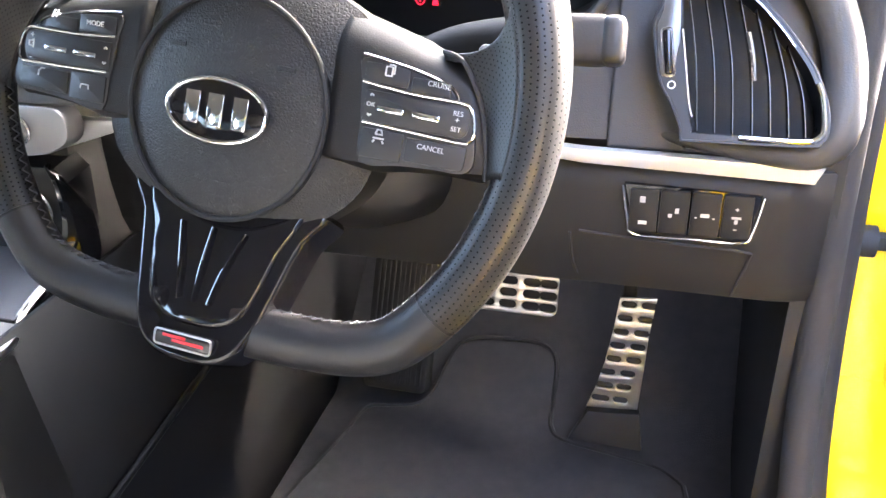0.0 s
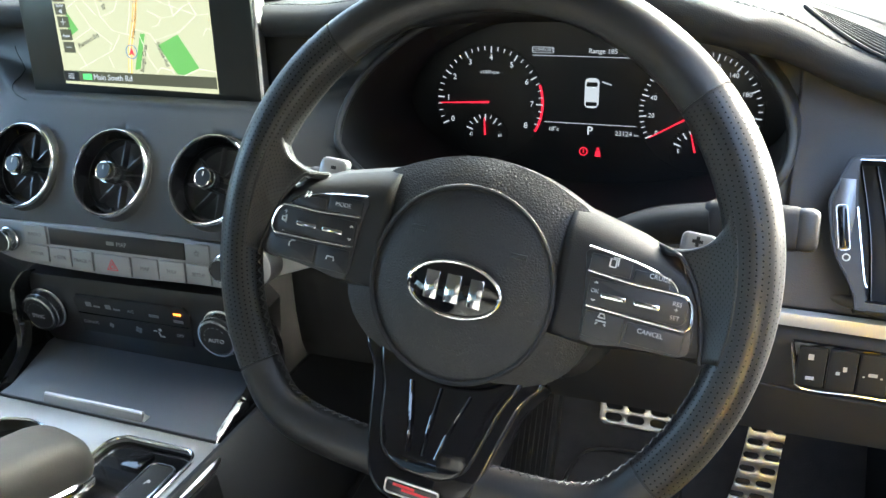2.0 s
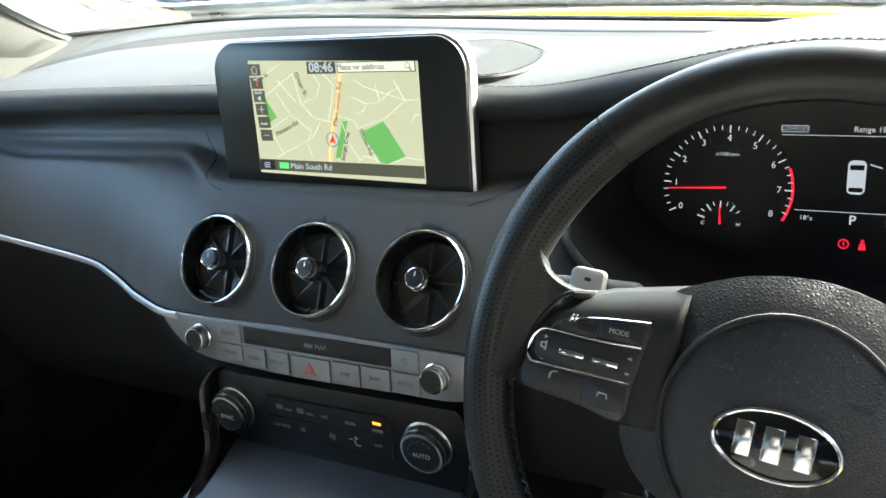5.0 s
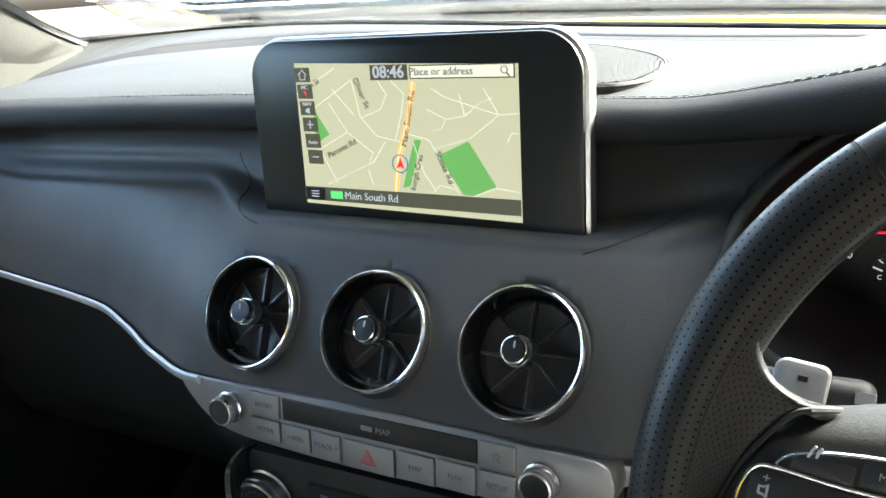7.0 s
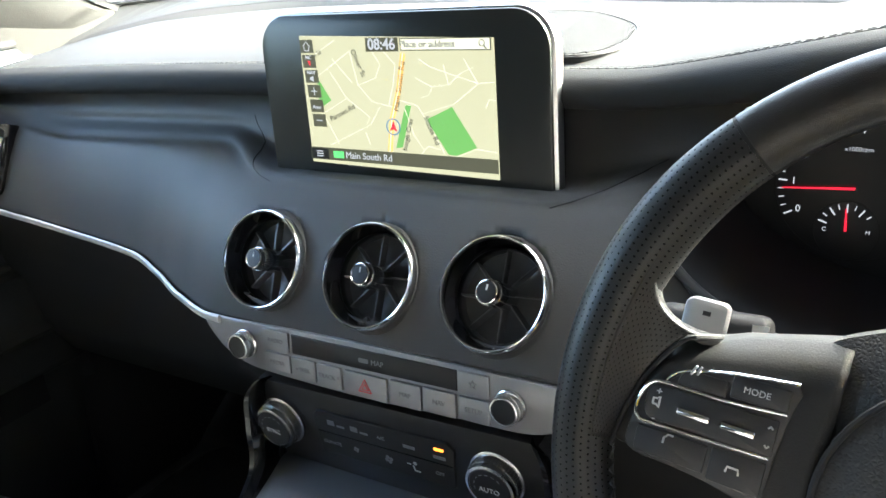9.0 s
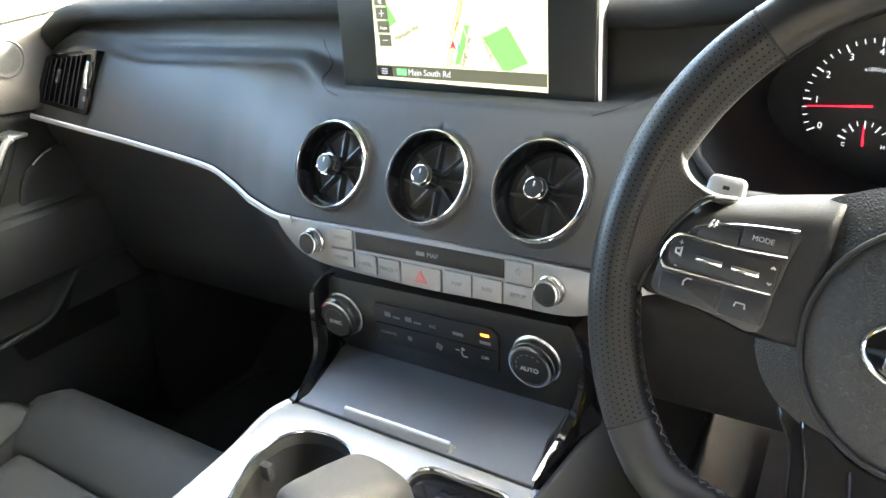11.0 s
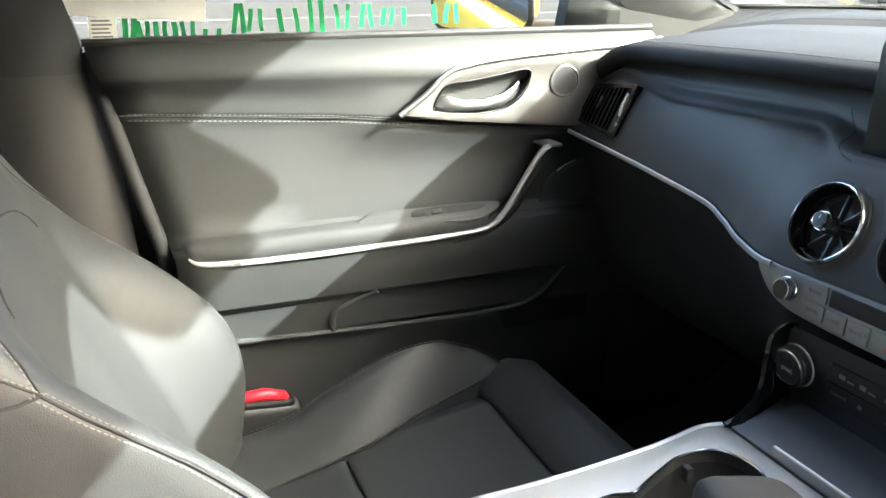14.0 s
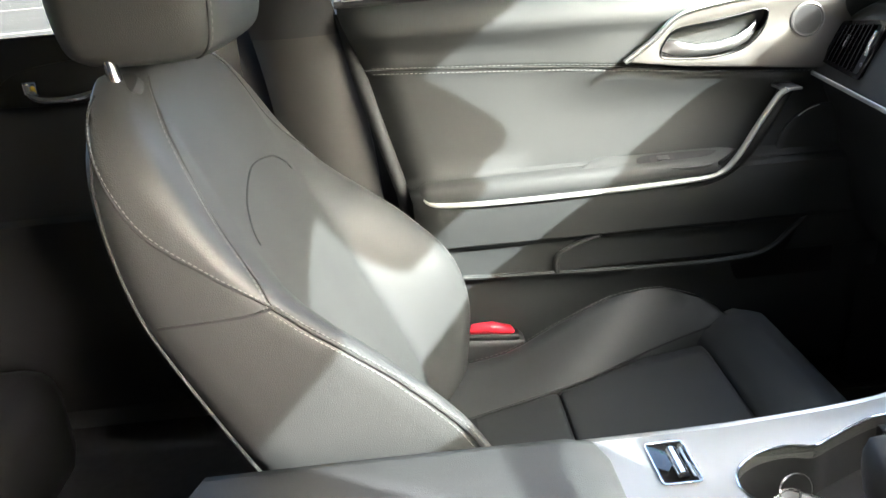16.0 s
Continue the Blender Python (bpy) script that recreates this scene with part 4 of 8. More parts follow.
def patch(pts, mat, z=0.001, name="map_patch", label=""):
    part(name, plate([sxy(*p) for p in pts], 0.0003, m=pose(0, 0, z)), mat, sc, label)


patch([(0.66, 0.60), (0.79, 0.50), (0.90, 0.79), (0.80, 0.86), (0.76, 0.855)], MAPPARK, label="green park on the map")
patch([(0.555, 0.50), (0.585, 0.50), (0.525, 0.82), (0.49, 0.83)], MAPPARK)
patch([(0.08, 0.30), (0.15, 0.48), (0.08, 0.55)], MAPPARK)
for r in ([(0.0, 0.2), (0.2, 0.02)], [(0.08, 0.3), (0.28, 0.1)], [(0.08, 0.6), (0.24, 0.46), (0.16, 0.26)], [(0.24, 0.46), (0.36, 0.6), (0.34, 0.66)], [(0.1, 0.6), (0.17, 0.82)], [(0.12, 0.84), (0.36, 0.66), (0.42, 0.52)], [(0.28, 0.1), (0.31, 0.35), (0.38, 0.48), (0.5, 0.52)],
          [(0.31, 0.36), (0.41, 0.3), (0.44, 0.2), (0.4, 0.1)], [(0.46, 0.1), (0.52, 0.2), (0.5, 0.35), (0.47, 0.5)], [(0.52, 0.46), (0.62, 0.5), (0.68, 0.66), (0.74, 0.85)], [(0.64, 0.56), (0.8, 0.48), (0.92, 0.33), (1.0, 0.32)], [(0.92, 0.33), (0.86, 0.16)], [(0.92, 0.33), (0.7, 0.22), (0.64, 0.16)], [(0.62, 0.3), (0.7, 0.36), (0.68, 0.42), (0.64, 0.44)], [(0.7, 0.36), (0.78, 0.34), (0.84, 0.26), (0.9, 0.22)], [(0.78, 0.34), (0.76, 0.2)],
          [(0.6, 0.9), (0.66, 0.8), (0.72, 0.82)], [(0.33, 0.72), (0.35, 0.82)], [(0.78, 0.88), (0.9, 0.8), (1.0, 0.82)], [(0.95, 0.5), (0.97, 0.44), (1.0, 0.45)], [(0.18, 0.16), (0.28, 0.34)], [(0.55, 0.52), (0.59, 0.72), (0.64, 0.84)]):
    road(r)
road([(0.565, 0.12), (0.53, 0.38), (0.48, 0.62), (0.457, 0.86)], 0.0042, MAPMAIN, 0.0014, "map_main_road")
road([(0.565, 0.12), (0.53, 0.38), (0.48, 0.62), (0.457, 0.86)], 0.001, MAPROAD, 0.0018, "map_main_road")
for s, u, v, a, size in (("Main South Rd", 0.535, 0.36, 76, 0.0066), ("Parsons Rd", 0.21, 0.575, 24, 0.0062), ("Oliver St", 0.325, 0.19, -66, 0.0062), ("States Rd", 0.685, 0.68, -66, 0.0062), ("burgh Cres", 0.56, 0.72, 72, 0.0058), ("n St", 0.1, 0.12, 25, 0.0055)):
    x, y = sxy(u, v)
    text(s, size, MAPINK, sc, x, y, 0.0016, a)
patch([(0.0, 0.86), (1.0, 0.865), (1.0, 0.97), (0.0, 0.96)], MAPBAR, 0.0018, "map_bar", "dark street name bar")
patch([(0.135, 0.885), (0.195, 0.885), (0.195, 0.94), (0.135, 0.94)], LITGREEN, 0.0022, "route_shield", "green route shield")
x, y = sxy(0.315, 0.913)
text("Main South Rd", 0.0078, LIT, sc, x + 0.004, y, 0.0023)
patch([(0.375, 0.005), (0.545, 0.005), (0.545, 0.105), (0.375, 0.105)], MAPBAR, 0.0018, "clock_box")
x, y = sxy(0.46, 0.055)
text("08:46", 0.0115, LIT, sc, x, y, 0.0022, bold=0.0002)
patch([(0.555, 0.01), (0.99, 0.01), (0.99, 0.1), (0.555, 0.1)], MAPBAR, 0.0016, "search_frame")
patch([(0.56, 0.018), (0.985, 0.018), (0.985, 0.092), (0.56, 0.092)], MAPROAD, 0.002, "search_box", "pale search box")
x, y = sxy(0.69, 0.055)
text("Place or address", 0.0072, DIMPRINT, sc, x, y, 0.0022)
x, y = sxy(0.95, 0.05)
part("search_symbol", joined(thick(strip2d(oval(x, y, 0.0022, 0.0022, 16), 0.0006, 0.0022, True), 0.0002), thick(strip2d([(x + 0.0015, y - 0.0018), (x + 0.0036, y - 0.004)], 0.0009, 0.0022), 0.0002)), MAPINK, sc)
for i, s in enumerate(("home", "NC", "NAV", "+", "Auto", "-")):
    v = 0.012 + i * 0.116
    u0 = 0.004 + 0.006 * i
    patch([(u0, v), (u0 + 0.075, v), (u0 + 0.077, v + 0.1), (u0 + 0.002, v + 0.1)], MAPBAR, 0.0018, "menu_button", "dark square map button")
    x, y = sxy(u0 + 0.039, v + 0.05)
    if s == "home":
        part("menu_symbol", thick(strip2d([(x - 0.0035, y), (x, y + 0.0035), (x + 0.0035, y)], 0.0008, 0.0022), 0.0002), LIT, sc)
        part("menu_symbol", thick(strip2d([(x - 0.0024, y - 0.0002), (x - 0.0024, y - 0.0034), (x + 0.0024, y - 0.0034), (x + 0.0024, y - 0.0002)], 0.0008, 0.0022), 0.0002), LIT, sc)
    elif s in "+-":
        part("menu_symbol", joined(*([thick(strip2d([(x - 0.003, y), (x + 0.003, y)], 0.0008, 0.0022), 0.0002)] + ([thick(strip2d([(x, y - 0.003), (x, y + 0.003)], 0.0008, 0.0023), 0.0002)] if s == "+" else []))), LIT, sc)
    else:
        text(s, 0.0042, LIT, sc, x, y + (0.003 if s != "Auto" else -0.001), 0.0022)
        if s == "NC":
            patch([(u0 + 0.03, v + 0.045), (u0 + 0.045, v + 0.045), (u0 + 0.045, v + 0.085)], LITRED, 0.0022, "compass_needle")
        if s == "NAV":
            patch([(u0 + 0.028, v + 0.06), (u0 + 0.048, v + 0.045), (u0 + 0.048, v + 0.09), (u0 + 0.028, v + 0.075)], LIT, 0.0022, "menu_symbol")
patch([(0.005, 0.87), (0.105, 0.87), (0.105, 0.955), (0.005, 0.955)], CLUSTER, 0.002, "menu_button")
for k in range(3):
    x, y = sxy(0.055, 0.892 + 0.02 * k)
    part("menu_symbol", thick(strip2d([(x - 0.0035, y), (x + 0.0035, y)], 0.0008, 0.0024), 0.0002), LIT, sc)
x, y = sxy(0.487, 0.665)
part("position_ring", thick(strip2d(oval(x, y, 0.0062, 0.0062, 28), 0.0009, 0.002, True), 0.0002), LITBLUE, sc, "blue position ring")
part("position_arrow", plate([(x - 0.0032, y - 0.0036), (x, y - 0.0018), (x + 0.0032, y - 0.0036), (x + 0.0004, y + 0.0045)], 0.0003, m=pose(0, 0, 0.0022)), LITRED, sc, "red position arrow")


# ---- round air vents
def round_vent(x, y, z, tilt):
    v = thing("air_vent", "round gloss black air vent with chrome ring and knurled hub", "air vent", facing((x, y, z), (1, 0, 0), (0, tilt, 1)), group="round centre air vents")
    part("chrome_ring", lathe([(0.0398, -0.014), (0.0412, -0.002), (0.0414, 0.001), (0.0412, 0.0034), (0.0405, 0.0052), (0.0396, 0.0058), (0.0387, 0.0054), (0.0381, 0.0038), (0.0379, 0.001), (0.038, -0.014)], 80, close=True), CHROME, v, "polished chrome ring")
    part("collar", lathe([(0.0408, 0.0), (0.0418, -0.003), (0.0432, -0.008), (0.0446, -0.014)], 56, cap=False), SOFT, v, "charcoal collar behind the ring")
    part("bowl", lathe([(0.0381, 0.003), (0.0374, 0.0), (0.0363, -0.006), (0.0348, -0.0105), (0.034, -0.012), (0.0336, -0.02)], 56, cap=False), PIANO, v, "gloss black inner bowl")
    part("throat", lathe([(0.0337, -0.014), (0.033, -0.022), (0.018, -0.025), (0.0, -0.025)], 40, cap=False), VANE, v, "dark vent throat")
    part("inner_ring", lathe([(0.0346, -0.0112), (0.0344, -0.0096), (0.0338, -0.0092), (0.0332, -0.0104), (0.0333, -0.015), (0.0342, -0.015)], 64, close=True), GRAPHITE, v, "thin dark chrome inner ring")
    for i in range(8):
        a = radians(45 * i + 2)
        turn = Matrix.Rotation(a, 4, "Z")
        vane = part("vane", box(0.006, 0.0332, -0.0007, 0.0007, -0.021, -0.0132, 0.0003, 1, m=turn @ pose(0, 0, 0, 6, 0, 0)), VANE, v)
        part("vane_edge", tube([turn @ Vector((0.010, 0.0014, -0.0129)), turn @ Vector((0.02, 0.0014, -0.0127)), turn @ Vector((0.0325, 0.0014, -0.0129))], [0.0008, 0.0006, 0.0004], 6), VANE_EDGE, vane, "thin glossy vane edge")
    hub = part("hub", lathe([(0.0094, -0.02), (0.0094, 0.0), (0.0088, 0.001), (0.0088, 0.0105), (0.0084, 0.0122), (0.0077, 0.0126), (0.0072, 0.0118), (0.0, 0.0118)], 40), CHROME, v, "chrome hub")
    kn = bmesh.new()
    for i in range(40):
        a = 2 * math.pi * i / 40
        bmesh.ops.create_cube(kn, size=1, matrix=Matrix.Rotation(a, 4, "Z") @ Matrix.Translation((0.0093, 0, 0.0035)) @ Matrix.Diagonal((0.0009, 0.0008, 0.0075, 1)))
    tagged(part("knurl", kn, CHROME, hub), kind="stuff")
    part("cap", lathe([(0.0072, 0.0118), (0.0069, 0.0123), (0.0, 0.0125)], 32), KNOBFACE, hub, "black hub cap")
    part("marker", box(-0.0005, 0.0005, 0.0012, 0.0052, 0.0123, 0.0129), PRINT, hub)
    return v


for vx, vz, tilt in VENTS:
    round_vent(vx, face_y(vx, vz) - 0.003, vz, tilt)


# ---- slatted side vents
def side_vent(m, flip, name_label, lean=0.0, tall=1.0):
    v = thing("side_air_vent", name_label, "air vent", m)
    sx = -1 if flip else 1

    def sk(a, b, *c):
        return (sx * a + lean * b, b * tall, *c)

    top_line = [(-0.047, 0.044), (-0.027, 0.0435), (-0.006, 0.033), (0.011, 0.017), (0.023, 0.003), (0.034, -0.012)]
    shape = [(-0.0465, 0.0435), (-0.04, 0.044), (-0.027, 0.0435), (-0.006, 0.033), (0.011, 0.017), (0.023, 0.003), (0.034, -0.012), (0.042, -0.03), (0.0445, -0.045), (0.041, -0.051), (0.034, -0.053), (-0.028, -0.0535), (-0.033, -0.051), (-0.036, -0.042), (-0.0415, -0.01), (-0.046, 0.02)]
    rim = [(-0.0515, 0.046), (-0.0565, 0.036), (-0.0595, 0.027), (-0.0635, 0.015), (-0.0605, -0.005), (-0.0555, -0.023), (-0.047, -0.037), (-0.041, -0.05), (-0.0395, -0.0575), (-0.033, -0.0585), (0.036, -0.0572), (0.0445, -0.0545), (0.048, -0.047), (0.0455, -0.03), (0.0365, -0.0095), (0.025, 0.006), (0.0125, 0.0205), (-0.005, 0.0365), (-0.026, 0.0468), (-0.04, 0.0475)]
    S = [Vector(sk(a, b)) for a, b in smooth_line(shape, 5, True)]
    big = [sk(a, b) for a, b in smooth_line(rim, 5, True)]
    if not flip:
        S, big = S[::-1], big[::-1]
    part("frame", plate(big, 0.012, holes=[[(p.x, p.y) for p in S]], m=pose(0, 0, 0.002)), KNOBFACE, v, "black vent frame")
    part("frame_edge", tube([(a, b, 0.0016) for a, b in big], 0.0011, 6, closed=True), KNOBFACE, v)
    part("cavity", plate([(p.x * 1.02, p.y * 1.02) for p in S], 0.004, m=pose(0, 0, -0.03)), DARK, v)
    part("tunnel", grid([[Vector((p.x, p.y, 0.001)) for p in S], [Vector((p.x, p.y, -0.03)) for p in S]], close_v=True), KNOBFACE, v, "dark vent wall")
    for x in (-0.030, -0.019, -0.008, 0.004, 0.015, 0.026, 0.036):
        tx = x - 0.016
        top = lerp(top_line, max(-0.046, tx)) - 0.002
        pts = smooth_line([sk(max(-0.045, tx), top, -0.012), sk(x - 0.0055, (top - 0.052) / 2, -0.005), sk(x, -0.052, -0.007)], 5)
        sl = part("slat", tube(pts, 0.0062, 8, flat=0.14, up=(0, 0, 1)), PIANO, v)
        part("slat_edge", tube([(a, b, c + 0.0062) for a, b, c in pts], 0.00028, 6), VANE_EDGE, sl, "thin grey slat edge")
    pts = [sk(-0.0055, 0.011, 0.002), sk(-0.0015, -0.004, 0.0035), sk(0.001, -0.0185, 0.002)]
    part("slider", tube(smooth_line(pts, 5), 0.0026, 8, flat=0.8), CHROME, v, "bright vent slider")
    edge = [sk(-0.004, -0.0548, 0.0025), sk(0.034, -0.0548, 0.0025), sk(0.0425, -0.052, 0.0025), sk(0.0455, -0.0455, 0.0025), sk(0.0425, -0.027, 0.0025), sk(0.039, -0.018, 0.002)]
    part("edge_trim", tube(smooth_line(edge, 6), 0.0019, 8), CHROME, v, "bright lower edge")
    part("top_trim", tube(smooth_line([sk(a, b + 0.0008, 0.0024) for a, b in top_line[:-1]], 6), 0.0005, 6), CHROME, v, "hairline bright upper edge")
    part("wheel_trim", tube(smooth_line([sk(-0.0455, 0.012, 0.0025), sk(-0.041, -0.012, 0.0025), sk(-0.0365, -0.036, 0.0025), sk(-0.034, -0.043, 0.0025)], 6), 0.0009, 6), CHROME, v, "thin bright line beside the thumbwheel")
    part("thumb_plate", plate([sk(a, b) for a, b in [(-0.0585, 0.031), (-0.0585, 0.024), (-0.0615, 0.014), (-0.0595, -0.004), (-0.056, -0.018), (-0.049, -0.0185), (-0.0465, 0.006), (-0.0485, 0.031)]], 0.001, bevel=0.0003, m=pose(0, 0, 0.0028)), VANE_EDGE, v, "grey plate round the thumbwheel")
    slot = Matrix.Translation((*sk(-0.0532, -0.003), 0)) @ Matrix.Rotation(sx * 0.16 - math.atan(lean / tall), 4, "Z")
    tw_part = part("thumbwheel", box(-0.0028, 0.0028, -0.0145 * tall, 0.0145 * tall, 0.0, 0.0058, 0.002, m=slot), PIANO, v, "gloss black thumbwheel")
    part("wheel_rim", tube([slot @ Vector((a, b, 0.0032)) for a, b in rounded(-0.0036, 0.0036, -0.0158 * tall, 0.0158 * tall, 0.0022, 4)], 0.0003, 6, closed=True), CHROME, tw_part, "thin chrome rim")
    part("symbol", thick(strip2d(oval(*sk(-0.049, -0.0235), 0.0023, 0.0023, 16), 0.0009, 0.0022, True), 0.0003), PRINT, v)
    part("symbol", thick(strip2d(oval(*sk(-0.0565, 0.019), 0.0022, 0.0022, 16), 0.0009, 0.0022, True), 0.0003), DIMPRINT, v)
    return v


side_vent(facing((0.664, 0.1845, 0.794), (1, 0.0, 0), (0, 0.42, 1)), False, "gloss black slatted side vent with chrome edge")


# the passenger's side vent is a slanted four-sided grille with its thumbwheel towards the middle of the car
pv = thing("side_air_vent", "gloss black slanted slatted vent beside the passenger door", "air vent", facing((-0.606, face_y(-0.606, 0.8265) + 0.001, 0.8265), (1, 0.0, 0.06), (0, 0.3, 1)))
PV = [Vector(c) for c in ((-0.037, 0.033), (0.074, 0.039), (0.051, -0.041), (-0.062, -0.024))]
PV_MID = sum(PV, Vector((0, 0))) / 4


def slanted(k):
    """The vent's outline with softened corners, scaled about its middle."""
    pts = []
    for a, b, c in zip(PV[-1:] + PV[:-1], PV, PV[1:] + PV[:1]):
        pts += [b.lerp(a, 0.14), b.lerp(a, 0.03).lerp(c, 0.03), b.lerp(c, 0.1)]
    return [PV_MID + (p - PV_MID) * k for p in smooth_line(pts, 4, True)]


pv_out, pv_in = [(p.x, p.y) for p in slanted(1.0)], [(p.x, p.y) for p in slanted(0.86)]
part("frame", plate(pv_out[::-1], 0.012, holes=[pv_in[::-1]], m=pose(0, 0, 0.004)), PIANO, pv, "gloss black vent frame")
part("frame_edge", tube([(a, b, 0.0035) for a, b in pv_out], 0.0012, 6, closed=True), PIANO, pv)
part("cavity", plate(pv_in[::-1], 0.004, m=pose(0, 0, -0.002)), DARK, pv)
for k in (0.1, 0.22, 0.34, 0.46, 0.58, 0.7, 0.8):
    hi, lo = PV_MID + (PV[0].lerp(PV[1], k) - PV_MID) * 0.85, PV_MID + (PV[3].lerp(PV[2], k) - PV_MID) * 0.85
    sl = part("slat", tube([(hi.x, hi.y, 0.002), ((hi.x + lo.x) / 2 + 0.001, (hi.y + lo.y) / 2, 0.003), (lo.x, lo.y, 0.002)], 0.004, 8, flat=0.2, up=(0, 0, 1)), PIANO, pv)
    part("slat_edge", tube([(hi.x, hi.y, 0.0058), ((hi.x + lo.x) / 2 + 0.001, (hi.y + lo.y) / 2, 0.0068), (lo.x, lo.y, 0.0058)], 0.0004, 6), GRAPHITE, sl, "thin dark chrome slat edge")
    if 0.3 < k < 0.4:
        part("slider", tube([hi.lerp(lo, 0.25).to_3d() + Vector((0, 0, 0.006)), hi.lerp(lo, 0.55).to_3d() + Vector((0, 0, 0.006))], 0.0022, 8), CHROME, sl, "bright vent slider")
tw0, tw1 = Vector((0.064, 0.024, 0.0075)), Vector((0.056, -0.008, 0.0075))
part("thumbwheel", tube([tw0, (tw0 + tw1) / 2 + Vector((0, 0, 0.002)), tw1], 0.0032, 10), CHROME, pv, "ribbed chrome thumbwheel")
part("symbol", thick(strip2d(oval(0.051, -0.021, 0.0023, 0.0023, 16), 0.0009, 0.0074, True), 0.0003), PRINT, pv)

# face round the driver's side vent: a thick soft ring, and the panel beside the binnacle
rf_rows = []
for x in np.linspace(0.575, 0.728, 80):
    zt = ease(TOPZ, x) - 0.02
    b = low(x)
    end = max(0, (x - 0.705) / 0.027)
    rf_rows.append([Vector((x, b.x + 0.004 + (zt - b.y) * 0.42 * t + 0.03 * end * end, b.y + (zt - b.y) * t)) for t in np.linspace(0, 1, 72)])
vent_hole = [(-0.047, 0.044), (-0.027, 0.0445), (-0.006, 0.034), (0.011, 0.018), (0.034, -0.011), (0.043, -0.03), (0.0455, -0.047), (0.036, -0.054), (-0.033, -0.0545), (-0.0365, -0.042), (-0.042, -0.01)]


VENT_INV = facing((0.664, 0.1845, 0.794), (1, 0.0, 0), (0, 0.42, 1)).inverted()


def in_vent(p):
    """Whether a place on the driver's face lies within the side vent's opening."""
    a, b, _ = VENT_INV @ p
    hit = False
    for (x0, y0), (x1, y1) in zip(vent_hole, vent_hole[1:] + vent_hole[:1]):
        if (y0 > b) != (y1 > b) and a < x0 + (x1 - x0) * (b - y0) / (y1 - y0):
            hit = not hit
    return hit


rf_mesh = grid(rf_rows)
bmesh.ops.delete(rf_mesh, geom=[f for f in rf_mesh.faces if in_vent(f.calc_center_median())], context="FACES")
rfp = part("driver_face", rf_mesh, SOFT, dash, "charcoal panel round the side vent")
shell(rfp, 0.008, (0, -1, 0.4))
bez = [(0.612, 0.2, 0.729), (0.68, 0.182, 0.727), (0.712, 0.182, 0.731), (0.7225, 0.187, 0.75), (0.719, 0.205, 0.79), (0.703, 0.217, 0.827), (0.672, 0.228, 0.859), (0.635, 0.24, 0.879), (0.6, 0.255, 0.889)]
bl = smooth_line(bez, 6)
part("vent_surround", tube(bl, [0.0135 * min(1, 0.3 + 0.045 * i, 0.2 + 0.07 * (len(bl) - 1 - i)) for i in range(len(bl))], 12), SOFT, dash, "rounded charcoal surround of the side vent")
gap = [(0.6065, 0.79), (0.609, 0.779), (0.62, 0.753), (0.628, 0.722)]
part("panel_gap", tube([(p.x, low(p.x).x + 0.0035 + 0.42 * (p.y - low(p.x).y), p.y) for p in smooth_line(gap, 5)], 0.0012, 6), PIPING, dash)

# silver strip, switch panel and lower driver's panel
part("driver_strip", plate([(0.5, 0.7265), (0.56, 0.7225), (0.718, 0.7205), (0.713, 0.7085), (0.56, 0.712), (0.5, 0.718)][::-1], 0.008, bevel=0.0015, m=facing((0, 0.178, 0), (1, 0, 0), (0, 0, 1))), TRIM, dash, "satin silver strip under the vent")
part("driver_strip", plate([(0.145, 0.6965), (0.168, 0.703), (0.194, 0.7105), (0.203, 0.712), (0.203, 0.7165), (0.194, 0.7182), (0.168, 0.7195), (0.145, 0.7225)], 0.008, bevel=0.0015, m=facing((0, 0.131, 0), (1, 0.25, 0), (0, 0, 1))), TRIM, dash, "tapering satin silver strip behind the wheel")
kp = []
for x in np.linspace(0.16, 0.728, 20):
    w = 1 if x > 0.52 else 0
    end = 0.3 * max(0, (x - 0.70) / 0.035)
    kp.append([Vector((x, 0.185 + 0.03 * end, 0.712)), Vector((x, 0.183 + 0.03 * end, 0.69)), Vector((x, 0.183 + 0.03 * end, 0.66)), Vector((x, 0.187 + 0.03 * end, 0.625)), Vector((x, 0.193 + 0.03 * end, 0.608)), Vector((x, 0.21, 0.600)), Vector((x, 0.32, 0.585)), Vector((x, 0.5, 0.56))])
kpp = part("knee_panel", grid(kp), HARD, dash, "dark plastic knee panel under the steering column")
shell(kpp, 0.006, (0, -1, 0))
part("panel_gap", tube(smooth_line([(0.553, 0.183, 0.655), (0.556, 0.184, 0.63), (0.56, 0.187, 0.618)], 4), 0.0012, 6), PIPING, dash)
part("panel_gap", tube(smooth_line([(0.56, 0.182, 0.657), (0.62, 0.1825, 0.6535), (0.675, 0.1825, 0.652), (0.680, 0.184, 0.645), (0.672, 0.188, 0.612)], 4), 0.0012, 6), PIPING, dash)
part("knee_slot", plate(rounded(0.588, 0.644, 0.6105, 0.6185, 0.003, 4), 0.004, bevel=0.001, m=facing((0, 0.1895, 0), (1, 0.0, 0), (0, 0.2, 1))), SOFT, dash, "small ledge at the lower edge of the knee panel")
SWM = facing((0.637, 0.1815, 0.679), (1, 0.02, 0), (0, 0.0, 1))
swp = thing("switch_panel", "black switch panel with four buttons and chrome edge", "switch panel", SWM)
part("panel", plate([(-0.047, 0.0195), (-0.0385, -0.0185), (0.04, -0.0185), (0.0465, 0.0175)][::1], 0.008, bevel=0.002), PIANO, swp)
